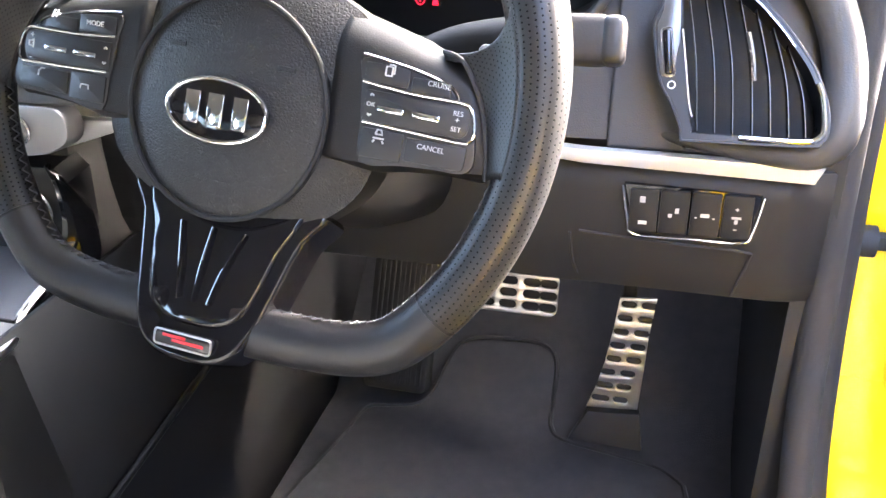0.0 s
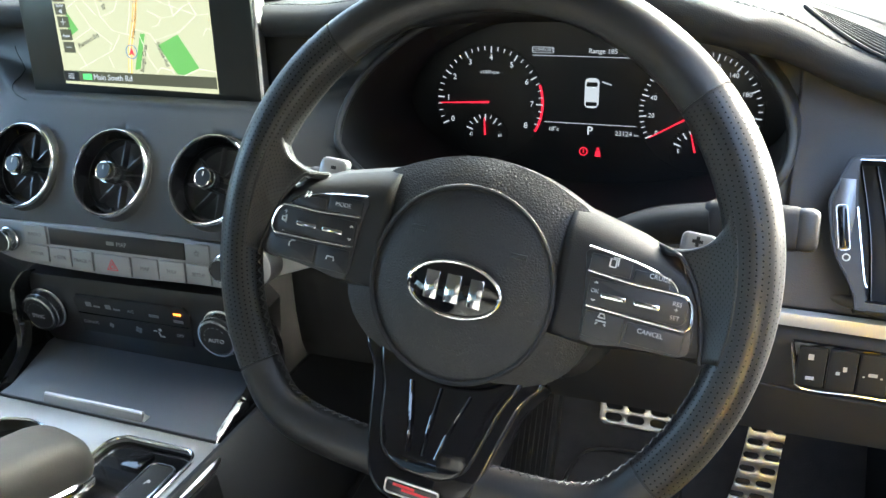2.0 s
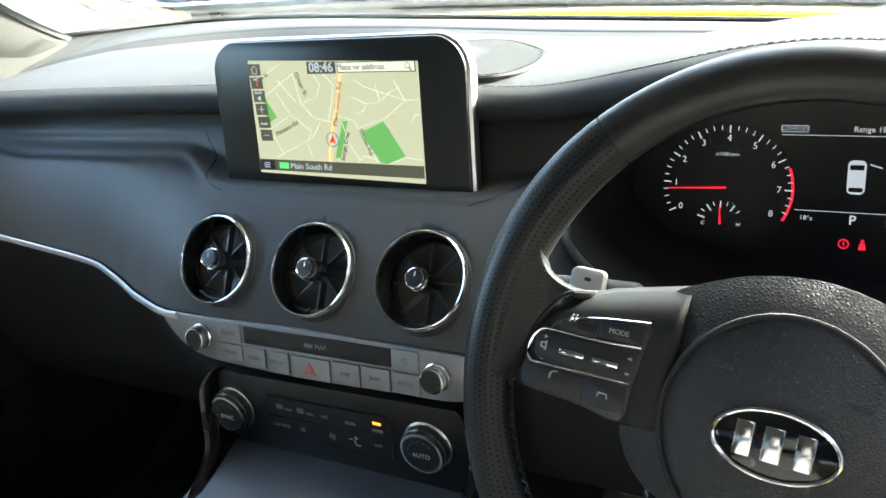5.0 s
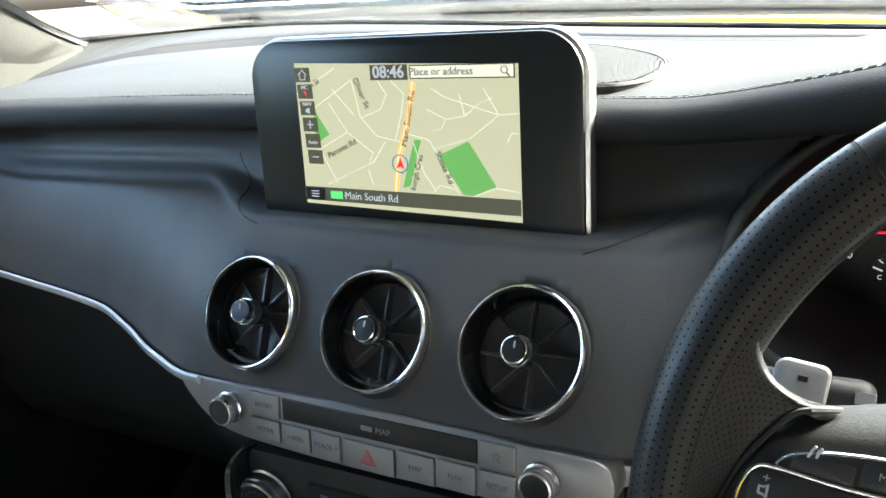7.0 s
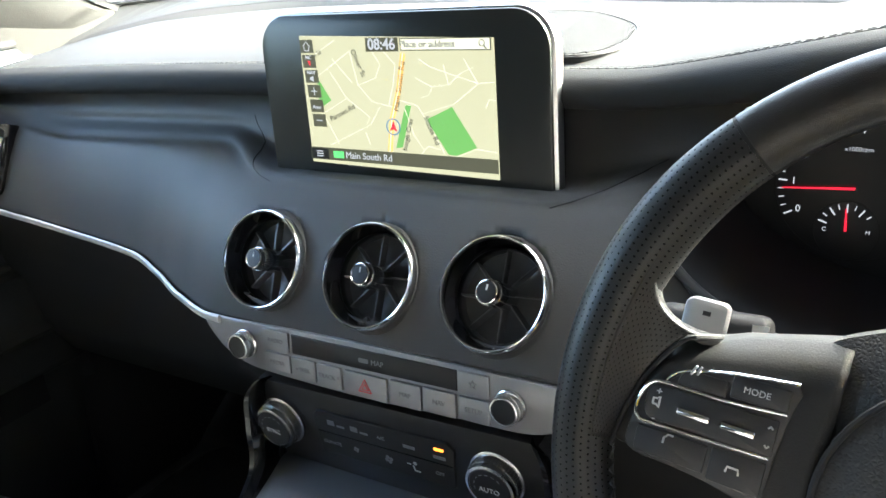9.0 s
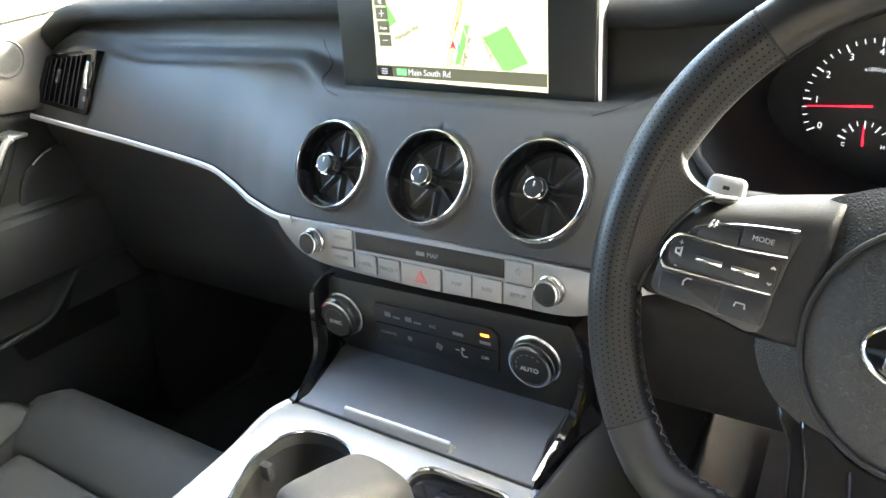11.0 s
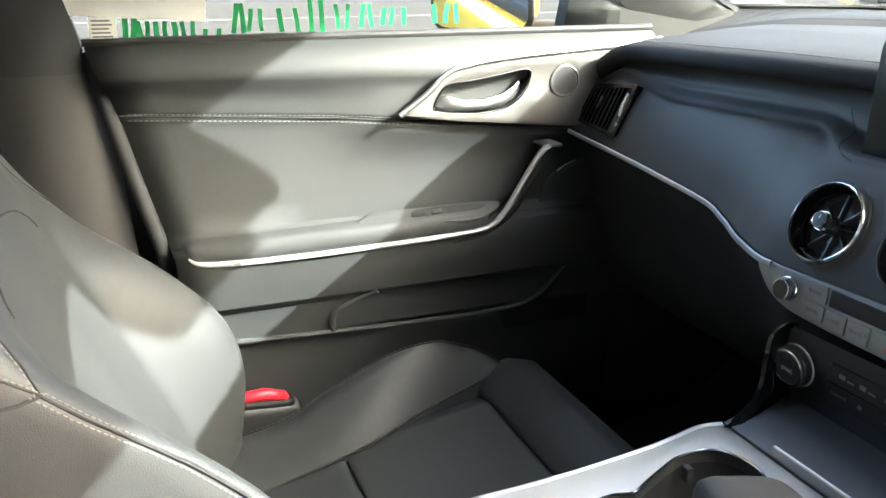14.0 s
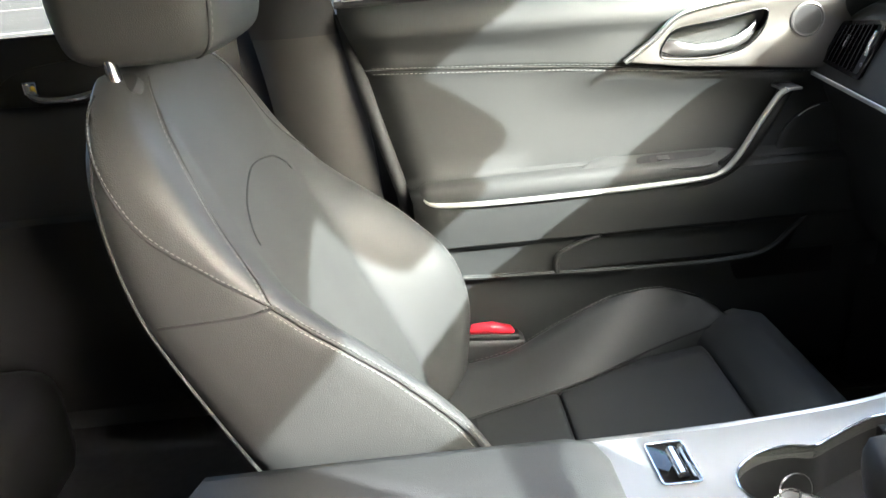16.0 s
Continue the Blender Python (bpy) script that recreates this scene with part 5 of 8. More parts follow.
part("edge", tube(smooth_line([(-0.048, 0.019, 0.001), (-0.043, -0.008, 0.001), (-0.037, -0.0195, 0.001), (0.0, -0.0197, 0.001), (0.036, -0.0195, 0.001), (0.043, -0.01, 0.001), (0.0475, 0.016, 0.001)], 5), 0.0011, 8), CHROME, swp, "chrome edging")
for i in range(4):
    x0 = -0.0425 + i * 0.0212
    part("switch", plate(rounded(x0, x0 + 0.0198, -0.0165, 0.0165, 0.0012, 3), 0.003, bevel=0.0008, m=pose(0, 0, 0.0022)), HARD, swp)
sym = bmesh.new()
for x, y, w, h in ((-0.0335, 0.009, 0.005, 0.006), (-0.0325, -0.009, 0.008, 0.0035), (-0.014, -0.002, 0.0035, 0.0035), (-0.0095, 0.002, 0.0035, 0.005), (0.0095, 0.0, 0.008, 0.0035), (0.0035, -0.002, 0.002, 0.001), (0.0155, -0.002, 0.002, 0.001), (0.0305, 0.0, 0.0085, 0.0022), (0.0305, -0.003, 0.003, 0.004), (0.0305, 0.0065, 0.003, 0.0008), (0.0305, 0.0065, 0.0008, 0.003), (0.0305, -0.009, 0.003, 0.0008)):
    bmesh.ops.create_cube(sym, size=1, matrix=Matrix.Translation((x, y, 0.0024)) @ Matrix.Diagonal((w * 0.75, h * 0.75, 0.0005, 1)))
tagged(part("symbol", sym, PRINT, swp), "small white switch symbols", kind="stuff")

# ---- radio strip
RAD = facing((0.0, 0.1345, 0.7195), (1, 0, 0), (0, 0.10, 1))
radio = thing("radio_panel", "satin silver radio strip with flat keys and two knobs", "radio controls", RAD)
rout = smooth_line([(-0.17, 0.018), (-0.13, 0.0205), (0.0, 0.0235), (0.13, 0.0225), (0.165, 0.019), (0.168, -0.004), (0.14, -0.0175), (0.08, -0.0195), (0.0, -0.0225), (-0.08, -0.0215), (-0.125, -0.018), (-0.152, -0.006)], 5, True)
part("fascia", plate([(p.x, p.y) for p in rout][::-1], 0.02, bevel=0.002, m=pose(0, 0, 0)), SILVERPAINT, radio, "satin silver fascia")
part("card_slot", plate([(-0.071, 0.002), (0.083, 0.0035), (0.083, 0.0195), (-0.071, 0.0185)], 0.003, bevel=0.0006, m=pose(0, 0, 0.0012)), KNOBFACE, radio, "black slot panel")
text("MAP", 0.006, DIMPRINT, radio, 0.014, 0.0105, 0.0016)
part("slot_symbol", plate(rounded(-0.0045, 0.0045, -0.0018, 0.0018, 0.0008, 2), 0.0003, m=pose(0.001, 0.0105, 0.0016)), DIMPRINT, radio)
keys = [(-0.101, -0.074, -0.0165, -0.0005, "MEDIA"), (-0.101, -0.074, 0.0015, 0.0195, "RADIO"), (-0.0725, -0.0475, -0.0185, -0.0005, "v SEEK"), (-0.046, -0.0215, -0.0195, -0.0005, "TRACK ^"), (-0.0185, 0.022, -0.0205, -0.0005, ""), (0.0245, 0.0525, -0.0195, 0.0005, "MAP"), (0.054, 0.082, -0.0185, 0.001, "NAV"), (0.0845, 0.1095, -0.0175, 0.001, "SETUP"), (0.0845, 0.1095, 0.0035, 0.0205, "star")]
for x0, x1, y0, y1, s in keys:
    k = part("key", plate(rounded(x0, x1, y0, y1, 0.0012, 3), 0.005, bevel=0.0009, m=pose(0, 0, 0.0022)), SILVERPAINT, radio, "flat satin silver key")
    cx, cy = (x0 + x1) / 2, (y0 + y1) / 2
    if s == "star":
        st5 = [(cx + (0.0032 if i % 2 == 0 else 0.0014) * math.sin(math.pi * i / 5), cy + (0.0032 if i % 2 == 0 else 0.0014) * math.cos(math.pi * i / 5)) for i in range(10)]
        part("symbol", thick(strip2d(st5, 0.0006, 0.0026, True), 0.0003), DIMPRINT, k)
    elif s:
        text(s, 0.0052, DIMPRINT, k, cx, cy, 0.0024)
    else:
        for q, r, mt in ((1.0, 0.0068, REDMARK), (0.55, 0.0034, REDMARK)):
            tri = [(cx + r * math.sin(2 * math.pi * i / 3), cy - 0.001 + r * math.cos(2 * math.pi * i / 3)) for i in range(3)]
            part("symbol", thick(strip2d(tri, 0.0012, 0.0027, True), 0.0003), mt, k, "red warning triangle")


def knob(parent, x, y, r, h, cap_mat, ring=SATIN, name="knob", label="knurled chrome rotary knob"):
    kb = part(name, lathe([(r * 1.12, 0.0), (r * 1.12, 0.002), (r * 1.0, 0.003), (r * 1.0, h * 0.75), (r * 0.97, h), (r * 0.86, h * 1.03), (r * 0.84, h * 0.95), (0, h * 0.95)], 40, m=pose(x, y, 0.001)), ring, parent, label)
    kn = bmesh.new()
    for i in range(48):
        a = 2 * math.pi * i / 48
        bmesh.ops.create_cube(kn, size=1, matrix=Matrix.Translation((x, y, 0.001 + h * 0.42)) @ Matrix.Rotation(a, 4, "Z") @ Matrix.Translation((r * 1.01, 0, 0)) @ Matrix.Diagonal((r * 0.06, r * 0.07, h * 0.6, 1)))
    tagged(part("knurl", kn, ring, kb), kind="stuff")
    part("cap", lathe([(r * 0.84, h * 0.95), (r * 0.8, h * 1.0), (0, h * 1.01)], 36, m=pose(x, y, 0.0012)), cap_mat, kb, "dark knob face")
    return kb


knob(radio, -0.121, 0.0025, 0.0108, 0.011, KNOBFACE, ring=KNURLED)
knob(radio, 0.126, 0.0025, 0.0108, 0.011, KNOBFACE, ring=KNURLED)

# ---- climate panel
HV = facing((0.0, 0.148, 0.645), (1, 0, 0), (0, -0.10, 1))
hvac = thing("climate_panel", "gloss black climate control panel with two rotary dials", "climate controls", HV)
part("panel", plate([(-0.128, 0.036), (0.14, 0.042), (0.15, 0.03), (0.14, -0.03), (0.128, -0.052), (-0.112, -0.052), (-0.128, -0.03), (-0.138, 0.022)][::-1], 0.03, bevel=0.003, m=pose(0, 0, 0.0)), KNOBFACE, hvac)
part("key_block", plate([(-0.068, -0.0235), (0.064, -0.022), (0.068, 0.016), (0.062, 0.0225), (-0.066, 0.0195), (-0.071, 0.014)], 0.004, bevel=0.001, m=pose(0, 0, 0.0025)), HARD, hvac, "dark key block")
part("key_gap", thick(strip2d([(-0.068, -0.001), (0.065, 0.0005)], 0.001, 0.003), 0.0003), PIANO, hvac)
text("CLIMATE", 0.0048, DIMPRINT, hvac, -0.055, -0.011, 0.003)
text("OFF", 0.0048, DIMPRINT, hvac, 0.052, -0.010, 0.003)
text("A/C", 0.0048, DIMPRINT, hvac, -0.001, 0.0095, 0.003)
hs = bmesh.new()
for x, y, w, h in ((-0.052, 0.0105, 0.007, 0.005), (-0.042, 0.009, 0.008, 0.002), (-0.028, 0.0105, 0.007, 0.005), (-0.018, 0.009, 0.008, 0.002), (0.026, 0.0085, 0.011, 0.003), (0.054, 0.0065, 0.011, 0.003)):
    bmesh.ops.create_cube(hs, size=1, matrix=Matrix.Translation((x, y, 0.0029)) @ Matrix.Diagonal((w, h, 0.0004, 1)))
tagged(part("symbol", hs, DIMPRINT, hvac), kind="stuff")
for cx, cy, rr, mt in ((-0.03, -0.011, 0.0028, DIMPRINT), (0.003, -0.011, 0.004, DIMPRINT)):
    fan = joined(*[plate(oval(cx + rr * 0.6 * math.cos(a), cy + rr * 0.6 * math.sin(a), rr * 0.45, rr * 0.45, 10), 0.0003, m=pose(0, 0, 0.003)) for a in (0.4, 2.0, 3.5, 5.1)])
    part("fan_symbol", fan, mt, hvac)
part("air_symbol", joined(plate(oval(0.029, -0.007, 0.0018, 0.0018, 10), 0.0003, m=pose(0, 0, 0.003)), thick(strip2d([(0.027, -0.0095), (0.028, -0.0145), (0.033, -0.0145)], 0.0016, 0.003), 0.0003), thick(strip2d([(0.021, -0.009), (0.025, -0.009)], 0.001, 0.003), 0.0003)), PRINT, hvac)
part("indicator", box(0.0505, 0.0585, 0.0135, 0.0155, 0.0024, 0.0034), LITAMBER, hvac, "glowing amber indicator bar")
for x, y, s in ((-0.108, -0.002, "SYNC"), (0.104, 0.004, "AUTO")):
    kb = knob(hvac, x, y, 0.0205, 0.0145, KNOBFACE, ring=KNURLED, name="dial", label="chrome-ringed black temperature dial")
    text(s, 0.0062, PRINT, kb, x, y - 0.002, 0.0163)
    arc = [(x + 0.0125 * math.cos(radians(a)), y + 0.0125 * math.sin(radians(a))) for a in range(40, 215, 12)]
    part("scale", joined(*[thick(strip2d(arc[i:i + 2], 0.0007, 0.0163), 0.0002) for i in range(0, len(arc) - 1, 2)]), DIMPRINT, kb, "dim grey temperature scale")

# gloss black cheeks that sweep down beside the climate panel
for side, pts in ((-1, [(-0.128, 0.142, 0.682), (-0.137, 0.135, 0.667), (-0.137, 0.13, 0.64), (-0.125, 0.115, 0.612), (-0.112, 0.08, 0.599), (-0.105, 0.058, 0.594)]), (1, [(0.145, 0.142, 0.688), (0.156, 0.135, 0.672), (0.158, 0.13, 0.64), (0.152, 0.115, 0.612), (0.15, 0.08, 0.599), (0.151, 0.062, 0.593)])):
    L = smooth_line(pts, 6)
    rws = [[p + Vector((-side * 0.012, 0.006, 0.002)), p + Vector((-side * 0.008, -0.004, 0.003)), p + Vector((-side * 0.003, -0.005, 0.0)), p + Vector((side * 0.001, 0.001, -0.006)), p + Vector((side * 0.003, 0.02, -0.03)), p + Vector((-side * 0.010, 0.03, -0.03))] for p in L]
    part("cheek", grid(rws, close_v=True, cap=True), PIANO, dash, "gloss black curved cheek")
tagged(part("stack_core", box(-0.13, 0.14, 0.165, 0.3, 0.55, 0.74, 0.006), DARK, dash), "")


# ---- steering wheel
rk = radians(22)
WM = facing((0.389, 0.0, 0.80), (1, 0, 0), (0, math.sin(rk), math.cos(rk))) @ Matrix.Rotation(radians(-6.4), 4, "Z")
wheel = thing("steering_wheel", "black leather flat-bottomed sports steering wheel with punched side grips", "steering wheel", WM)


def rim_point(th):
    R, cx, cy = 0.162, 0.0013, 0.0175
    x, y = cx + R * math.sin(th), cy + 0.1655 * math.cos(th)
    lo = -0.118
    if y < lo + 0.02:
        k = (lo + 0.02 - y) / 0.04
        y = lo + 0.02 - 0.04 * 0.5 * (1 - math.exp(-2 * k))
    return Vector((x, y, -0.014))


def rim_radius(th):
    d = abs(math.degrees(th))
    r = 0.0148 + 0.0014 * math.exp(-((d - 62) / 22) ** 2)
    return r


def rim_piece(a0, a1, mat, name, label, scale=1.0, n=40):
    ths = [radians(a0 + (a1 - a0) * i / n) for i in range(n + 1)]
    rws = []
    for th in ths:
        p = rim_point(th)
        q = rim_point(th + 0.01)
        t = (q - p).normalized()
        out = Vector((-t.y, t.x, 0))
        r = rim_radius(th) * scale
        rws.append([p + out * math.cos(a) * r + Vector((0, 0, 1)) * math.sin(a) * r * 0.86 for a in [2 * math.pi * j / 20 for j in range(20)]])
    return part(name, grid(rws, close_v=True, cap=True, uv=True), mat, wheel, label, angle=60)


rim_piece(-44.6, 44.6, LEATHER, "rim_top", "smooth black leather rim top")
rim_piece(45.2, 126.6, PERF, "rim_grip", "punched black leather grip")
rim_piece(-126.6, -45.2, PERF, "rim_grip", "punched black leather grip")
rim_piece(127.2, 232.8, LEATHER, "rim_bottom", "smooth black leather flat rim bottom", n=56)
for a in (45, 127, -45, -127):
    rim_piece(a - 0.35, a + 0.35, PIPING, "rim_seam", "", 0.985, 2)


def inner_line(a0, a1, off, n=60, lift=0.004):
    out = []
    for i in range(n + 1):
        th = radians(a0 + (a1 - a0) * i / n)
        p = rim_point(th)
        q = rim_point(th + 0.01)
        t = (q - p).normalized()
        inn = Vector((t.y, -t.x, 0))
        out.append(p + inn * rim_radius(th) * off + Vector((0, 0, lift)))
    return out


# cross stitching along the inner edge
for a0, a1 in ((98, 168), (-168, -98)):
    A, B = inner_line(a0, a1, 0.99, 60, 0.003), inner_line(a0, a1, 1.01, 60, -0.002)
    zig = [A[i] if i % 2 == 0 else B[i] for i in range(len(A))]
    th = bmesh.new()
    for p, q in zip(zig, zig[1:]):
        t = q - p
        mid = (p + q) / 2
        bmesh.ops.create_cube(th, size=1, matrix=Matrix.Translation(mid) @ t.to_track_quat("X", "Z").to_matrix().to_4x4() @ Matrix.Diagonal((t.length, 0.0007, 0.0007, 1)))
    tagged(part("stitching", th, DASHTHREAD, wheel), "grey cross stitching", kind="stuff")


def dome(outline, rise, back, name, mat, parent, label, m=None, rings=6, edge=0.004, angle=50):
    """A cushion-like cap over a 2D outline: its rim at z = -edge, its middle at rise, its skirt down to -back."""
    O = [Vector(p[:2]) for p in outline]
    c = sum(O, Vector((0, 0))) / len(O)
    rws = [[Vector((*p, -back)) for p in O], [Vector((*p, -edge)) for p in O]]
    for k in range(1, rings + 1):
        s = 1 - k / (rings + 0.6)
        s = s ** 0.75
        h = -edge + (rise + edge) * (1 - s ** 2.6)
        rws.append([Vector((*(c + (p - c) * s), h)) for p in O])
    bm = grid(rws, close_v=True)
    bm.verts.ensure_lookup_table()
    n = len(O)
    bm.faces.new([bm.verts[(len(rws) - 1) * n + i] for i in range(n)])
    return part(name, bm, mat, parent, label, m=m, angle=angle)


hub_half = [(0.03, 0.0765), (0.054, 0.067), (0.0665, 0.059), (0.0698, 0.045), (0.0712, 0.028), (0.0735, 0.008), (0.0765, -0.006), (0.0805, -0.0165), (0.073, -0.034), (0.058, -0.048), (0.037, -0.0615)]
hub_out = smooth_line([(0, 0.081), *hub_half, (0, -0.0695), *[(-a, b) for a, b in hub_half[::-1]]], 3, True)
dome([(p.x, p.y) for p in hub_out], -0.004, 0.05, "hub_shell", COVER, wheel, "grained black hub shell", rings=7, edge=0.022)
ring2 = oval(0, 0.002, 0.0575, 0.0595, 48)
part("airbag_groove", tube([(x, y, -0.0048) for x, y in ring2], 0.0016, 8, closed=True), PIPING, wheel)
dome(ring2, 0.0005, 0.02, "airbag_cover", COVER, wheel, "round grained black airbag cover", rings=7, edge=0.0065)
# oval badge, its device drawn as plain bars
em = part("badge", plate(oval(0, 0, 0.0285, 0.0158, 40), 0.004, bevel=0.001, m=pose(0, 0, 0.0035)), PIANO, wheel, "black oval badge with chrome rim")
part("badge_rim", tube([(x, y, 0.0038) for x, y in oval(0, 0, 0.029, 0.0163, 40)], 0.0013, 8, closed=True), CHROME, em, "chrome badge rim")
for x, w, sk in ((-0.0145, 0.0042, 0.0), (-0.001, 0.0045, 0.0), (0.0135, 0.0042, 0.0)):
    part("badge_bar", plate([(x - w, -0.0085), (x + w, -0.0085), (x + w, 0.0085), (x - w, 0.0085)], 0.001, bevel=0.0003, m=pose(0, 0, 0.0042)), CHROME, em, "plain chrome bar")
for x, y, w in ((-0.031, 0.031, 0.01), (0.033, 0.027, 0.01), (0.0, -0.036, 0.022)):
    part("moulded_mark", box(x - w / 2, x + w / 2, y - 0.0014, y + 0.0014, -0.0035, -0.0012 if abs(x) > 0.02 else -0.0018, 0.0004), COVER, wheel)

for s in (-1, 1):
    # spoke: its top rolls back, its face carries the buttons
    top_e = [(0.055, 0.066), (0.073, 0.0615), (0.089, 0.0575), (0.103, 0.054), (0.120, 0.0482), (0.146, 0.044)]
    bot_e = [(0.055, -0.017), (0.084, -0.0165), (0.101, -0.0135), (0.117, -0.0118), (0.132, -0.0108), (0.146, -0.009)]
    end_e = [(-0.02, 0.1445), (-0.009, 0.1425), (0.0044, 0.1415), (0.0222, 0.1365), (0.0365, 0.1295), (0.0477, 0.1205), (0.0507, 0.11), (0.07, 0.1)]
    srows = []
    for v in (0.0, 0.04, 0.09, 0.16, 0.24, 0.33, 0.45, 0.6, 0.75, 0.88, 0.95, 1.0):
        row = []
        for u in np.linspace(0, 1, 15):
            x = 0.056 + (0.144 - 0.056) * u
            for _ in range(4):
                y = ease(top_e, x) + (ease(bot_e, x) - ease(top_e, x)) * v
                x = 0.056 + (ease(end_e, y) - 0.056) * u
            z = -0.0092 - 0.017 * max(0, 1 - v / 0.3) ** 2.2 - 0.012 * max(0, (v - 0.93) / 0.07) ** 2 - 0.003 * u ** 6
            row.append(Vector((s * x, y, z)))
        srows.append(row)
    spk_ob = part("spoke", grid(srows), HARD, wheel, "smooth black side spoke", angle=60)
    shell(spk_ob, 0.014, (0, 0, 1))
    web_in = smooth_line([(0.1085, 0.0503), (0.1205, 0.0473), (0.1295, 0.0362), (0.1365, 0.022), (0.1415, 0.004), (0.1435, -0.010)], 4)
    wrows = []
    for i, q in enumerate(web_in):
        k = i / (len(web_in) - 1)
        th = s * math.atan2(1, lerp([(0, 0.43), (0.3, 0.26), (0.6, 0.06), (1, -0.16)], k))
        c = rim_point(th)
        r = rim_radius(th)
        inn = Vector((-c.x, 0.0175 - c.y, 0)).normalized()
        far_p = c + inn * r * 0.55 + Vector((0, 0, r * 0.72))
        near_p = Vector((s * q.x, q.y, -0.0125 - 0.010 * max(0, 1 - k / 0.12)))
        soft = far_p + (inn * 0.86 + Vector((0, 0, -0.5))) * 0.5 * (far_p - near_p).length
        ctrl = soft.lerp(Vector((s * 0.141, 0.0465, -0.014)), (1 - k) ** 2.5)
        wrows.append([near_p * (1 - t) ** 2 + ctrl * (2 * t * (1 - t)) + far_p * t * t for t in np.linspace(0, 1, 10)])
    wrows.insert(0, [p + Vector((0, 0.0005, -0.004)) for p in wrows[0]])
    wrows.insert(0, [p + Vector((0, -0.004, -0.008)) for p in wrows[0]])
    web = part("grip_web", grid(wrows, uv=True), PERF, wheel, "punched leather running onto the spoke", angle=70)
    shell(web, 0.004, (0, 0, 1))
    part("web_seam", tube([Vector((s * q.x, q.y, -0.0118 - 0.010 * max(0, 1 - i / 3))) for i, q in enumerate(web_in)], 0.0012, 6), PIPING, wheel)
    pad = part("button_pad", plate([(s * a, b) for a, b in smooth_line([(0.0715, 0.0405), (0.0975, 0.0378), (0.116, 0.0335), (0.1235, 0.0275), (0.1305, 0.0235), (0.1335, 0.0175), (0.1355, 0.009), (0.137, -0.003), (0.132, -0.0085), (0.117, -0.0092), (0.1, -0.0105), (0.0775, -0.0125), (0.0745, 0.008), (0.072, 0.028)], 3, True)][:: -s], 0.004, bevel=0.0006, m=pose(0, 0, -0.0083)), BUTTON, wheel, "black multifunction button pad")
    for x0, x1, y0, y1, rr in ((0.0735, 0.0972, 0.0285, 0.0385, 0.0008), (0.0988, 0.1195, 0.0272, 0.0345, (0.0008, 0.0008, 0.006, 0.0008)), (0.0765, 0.099, -0.0092, 0.0058, 0.0008), (0.1008, 0.1325, -0.0075, 0.0046, (0.0008, 0.003, 0.001, 0.0008)), (0.0755, 0.1315, 0.0085, 0.0248, (0.0008, 0.005, 0.005, 0.0008))):
        part("button", plate([(s * a, b) for a, b in rounded(x0, x1, y0, y1, rr, 4)][:: s], 0.003, bevel=0.0006, m=pose(0, 0, -0.0074)), BUTTON, pad, "flat black button")
    U = [(s * 0.0733, 0.0285), (s * 0.1, 0.0263), (s * 0.1245, 0.0262), (s * 0.1308, 0.0242), (s * 0.1338, 0.0185), (s * 0.1348, 0.0118), (s * 0.1328, 0.0078), (s * 0.126, 0.0068), (s * 0.0762, 0.0085)]
    L = smooth_line([(a, b, -0.0074) for a, b in U], 4)
    part("pad_trim", tube(L, 0.0009, 8), CHROME, pad, "chrome outline of the switch")
    part("pad_trim", tube(smooth_line([(s * 0.0712, 0.0418, -0.0078), (s * 0.0975, 0.0383, -0.0078), (s * 0.1165, 0.0337, -0.008), (s * 0.1225, 0.03, -0.0082), (s * 0.1245, 0.0265, -0.0082)], 4), 0.0008, 6), CHROME, pad)
    for x in (0.0905, 0.1095):
        part("toggle", box(s * x - 0.0074, s * x + 0.0074, 0.0145, 0.0178, -0.0074, -0.005, 0.001), CHROME, pad, "bright toggle bar")
    P = PRINT
    if s > 0:
        text("CRUISE", 0.0038, P, pad, 0.1135, 0.0325, -0.0064, -2)
        text("CANCEL", 0.0038, P, pad, 0.1145, 0.001, -0.0064, -1)
        text("OK", 0.0032, P, pad, 0.0795, 0.0175, -0.0064)
        text("RES", 0.0034, P, pad, 0.1255, 0.0205, -0.0064)
        text("+", 0.0042, P, pad, 0.1255, 0.0172, -0.0064)
        text("SET", 0.0034, P, pad, 0.1255, 0.0127, -0.0064)
        line_art = [[(0.0848, 0.0315), (0.0848, 0.036), (0.0882, 0.036), (0.0882, 0.0315), (0.0848, 0.0315)], [(0.0862, 0.037), (0.0893, 0.037), (0.0893, 0.0325)], [(0.0785, 0.0205), (0.0795, 0.0213), (0.0805, 0.0205)], [(0.0785, 0.0112), (0.0795, 0.0104), (0.0805, 0.0112)], [(0.0845, -0.0032), (0.0855, -0.0008), (0.0875, -0.0008), (0.0885, -0.0032), (0.0845, -0.0032)], [(0.0835, -0.0052), (0.0895, -0.0052)], [(0.0835, -0.0075), (0.0845, -0.0062)], [(0.0895, -0.0075), (0.0885, -0.0062)]]
    else:
        text("MODE", 0.0039, P, pad, -0.0865, 0.0335, -0.0064, 1)
        text("+", 0.005, P, pad, -0.126, 0.0215, -0.0064)
        text("-", 0.005, P, pad, -0.126, 0.0095, -0.0064)
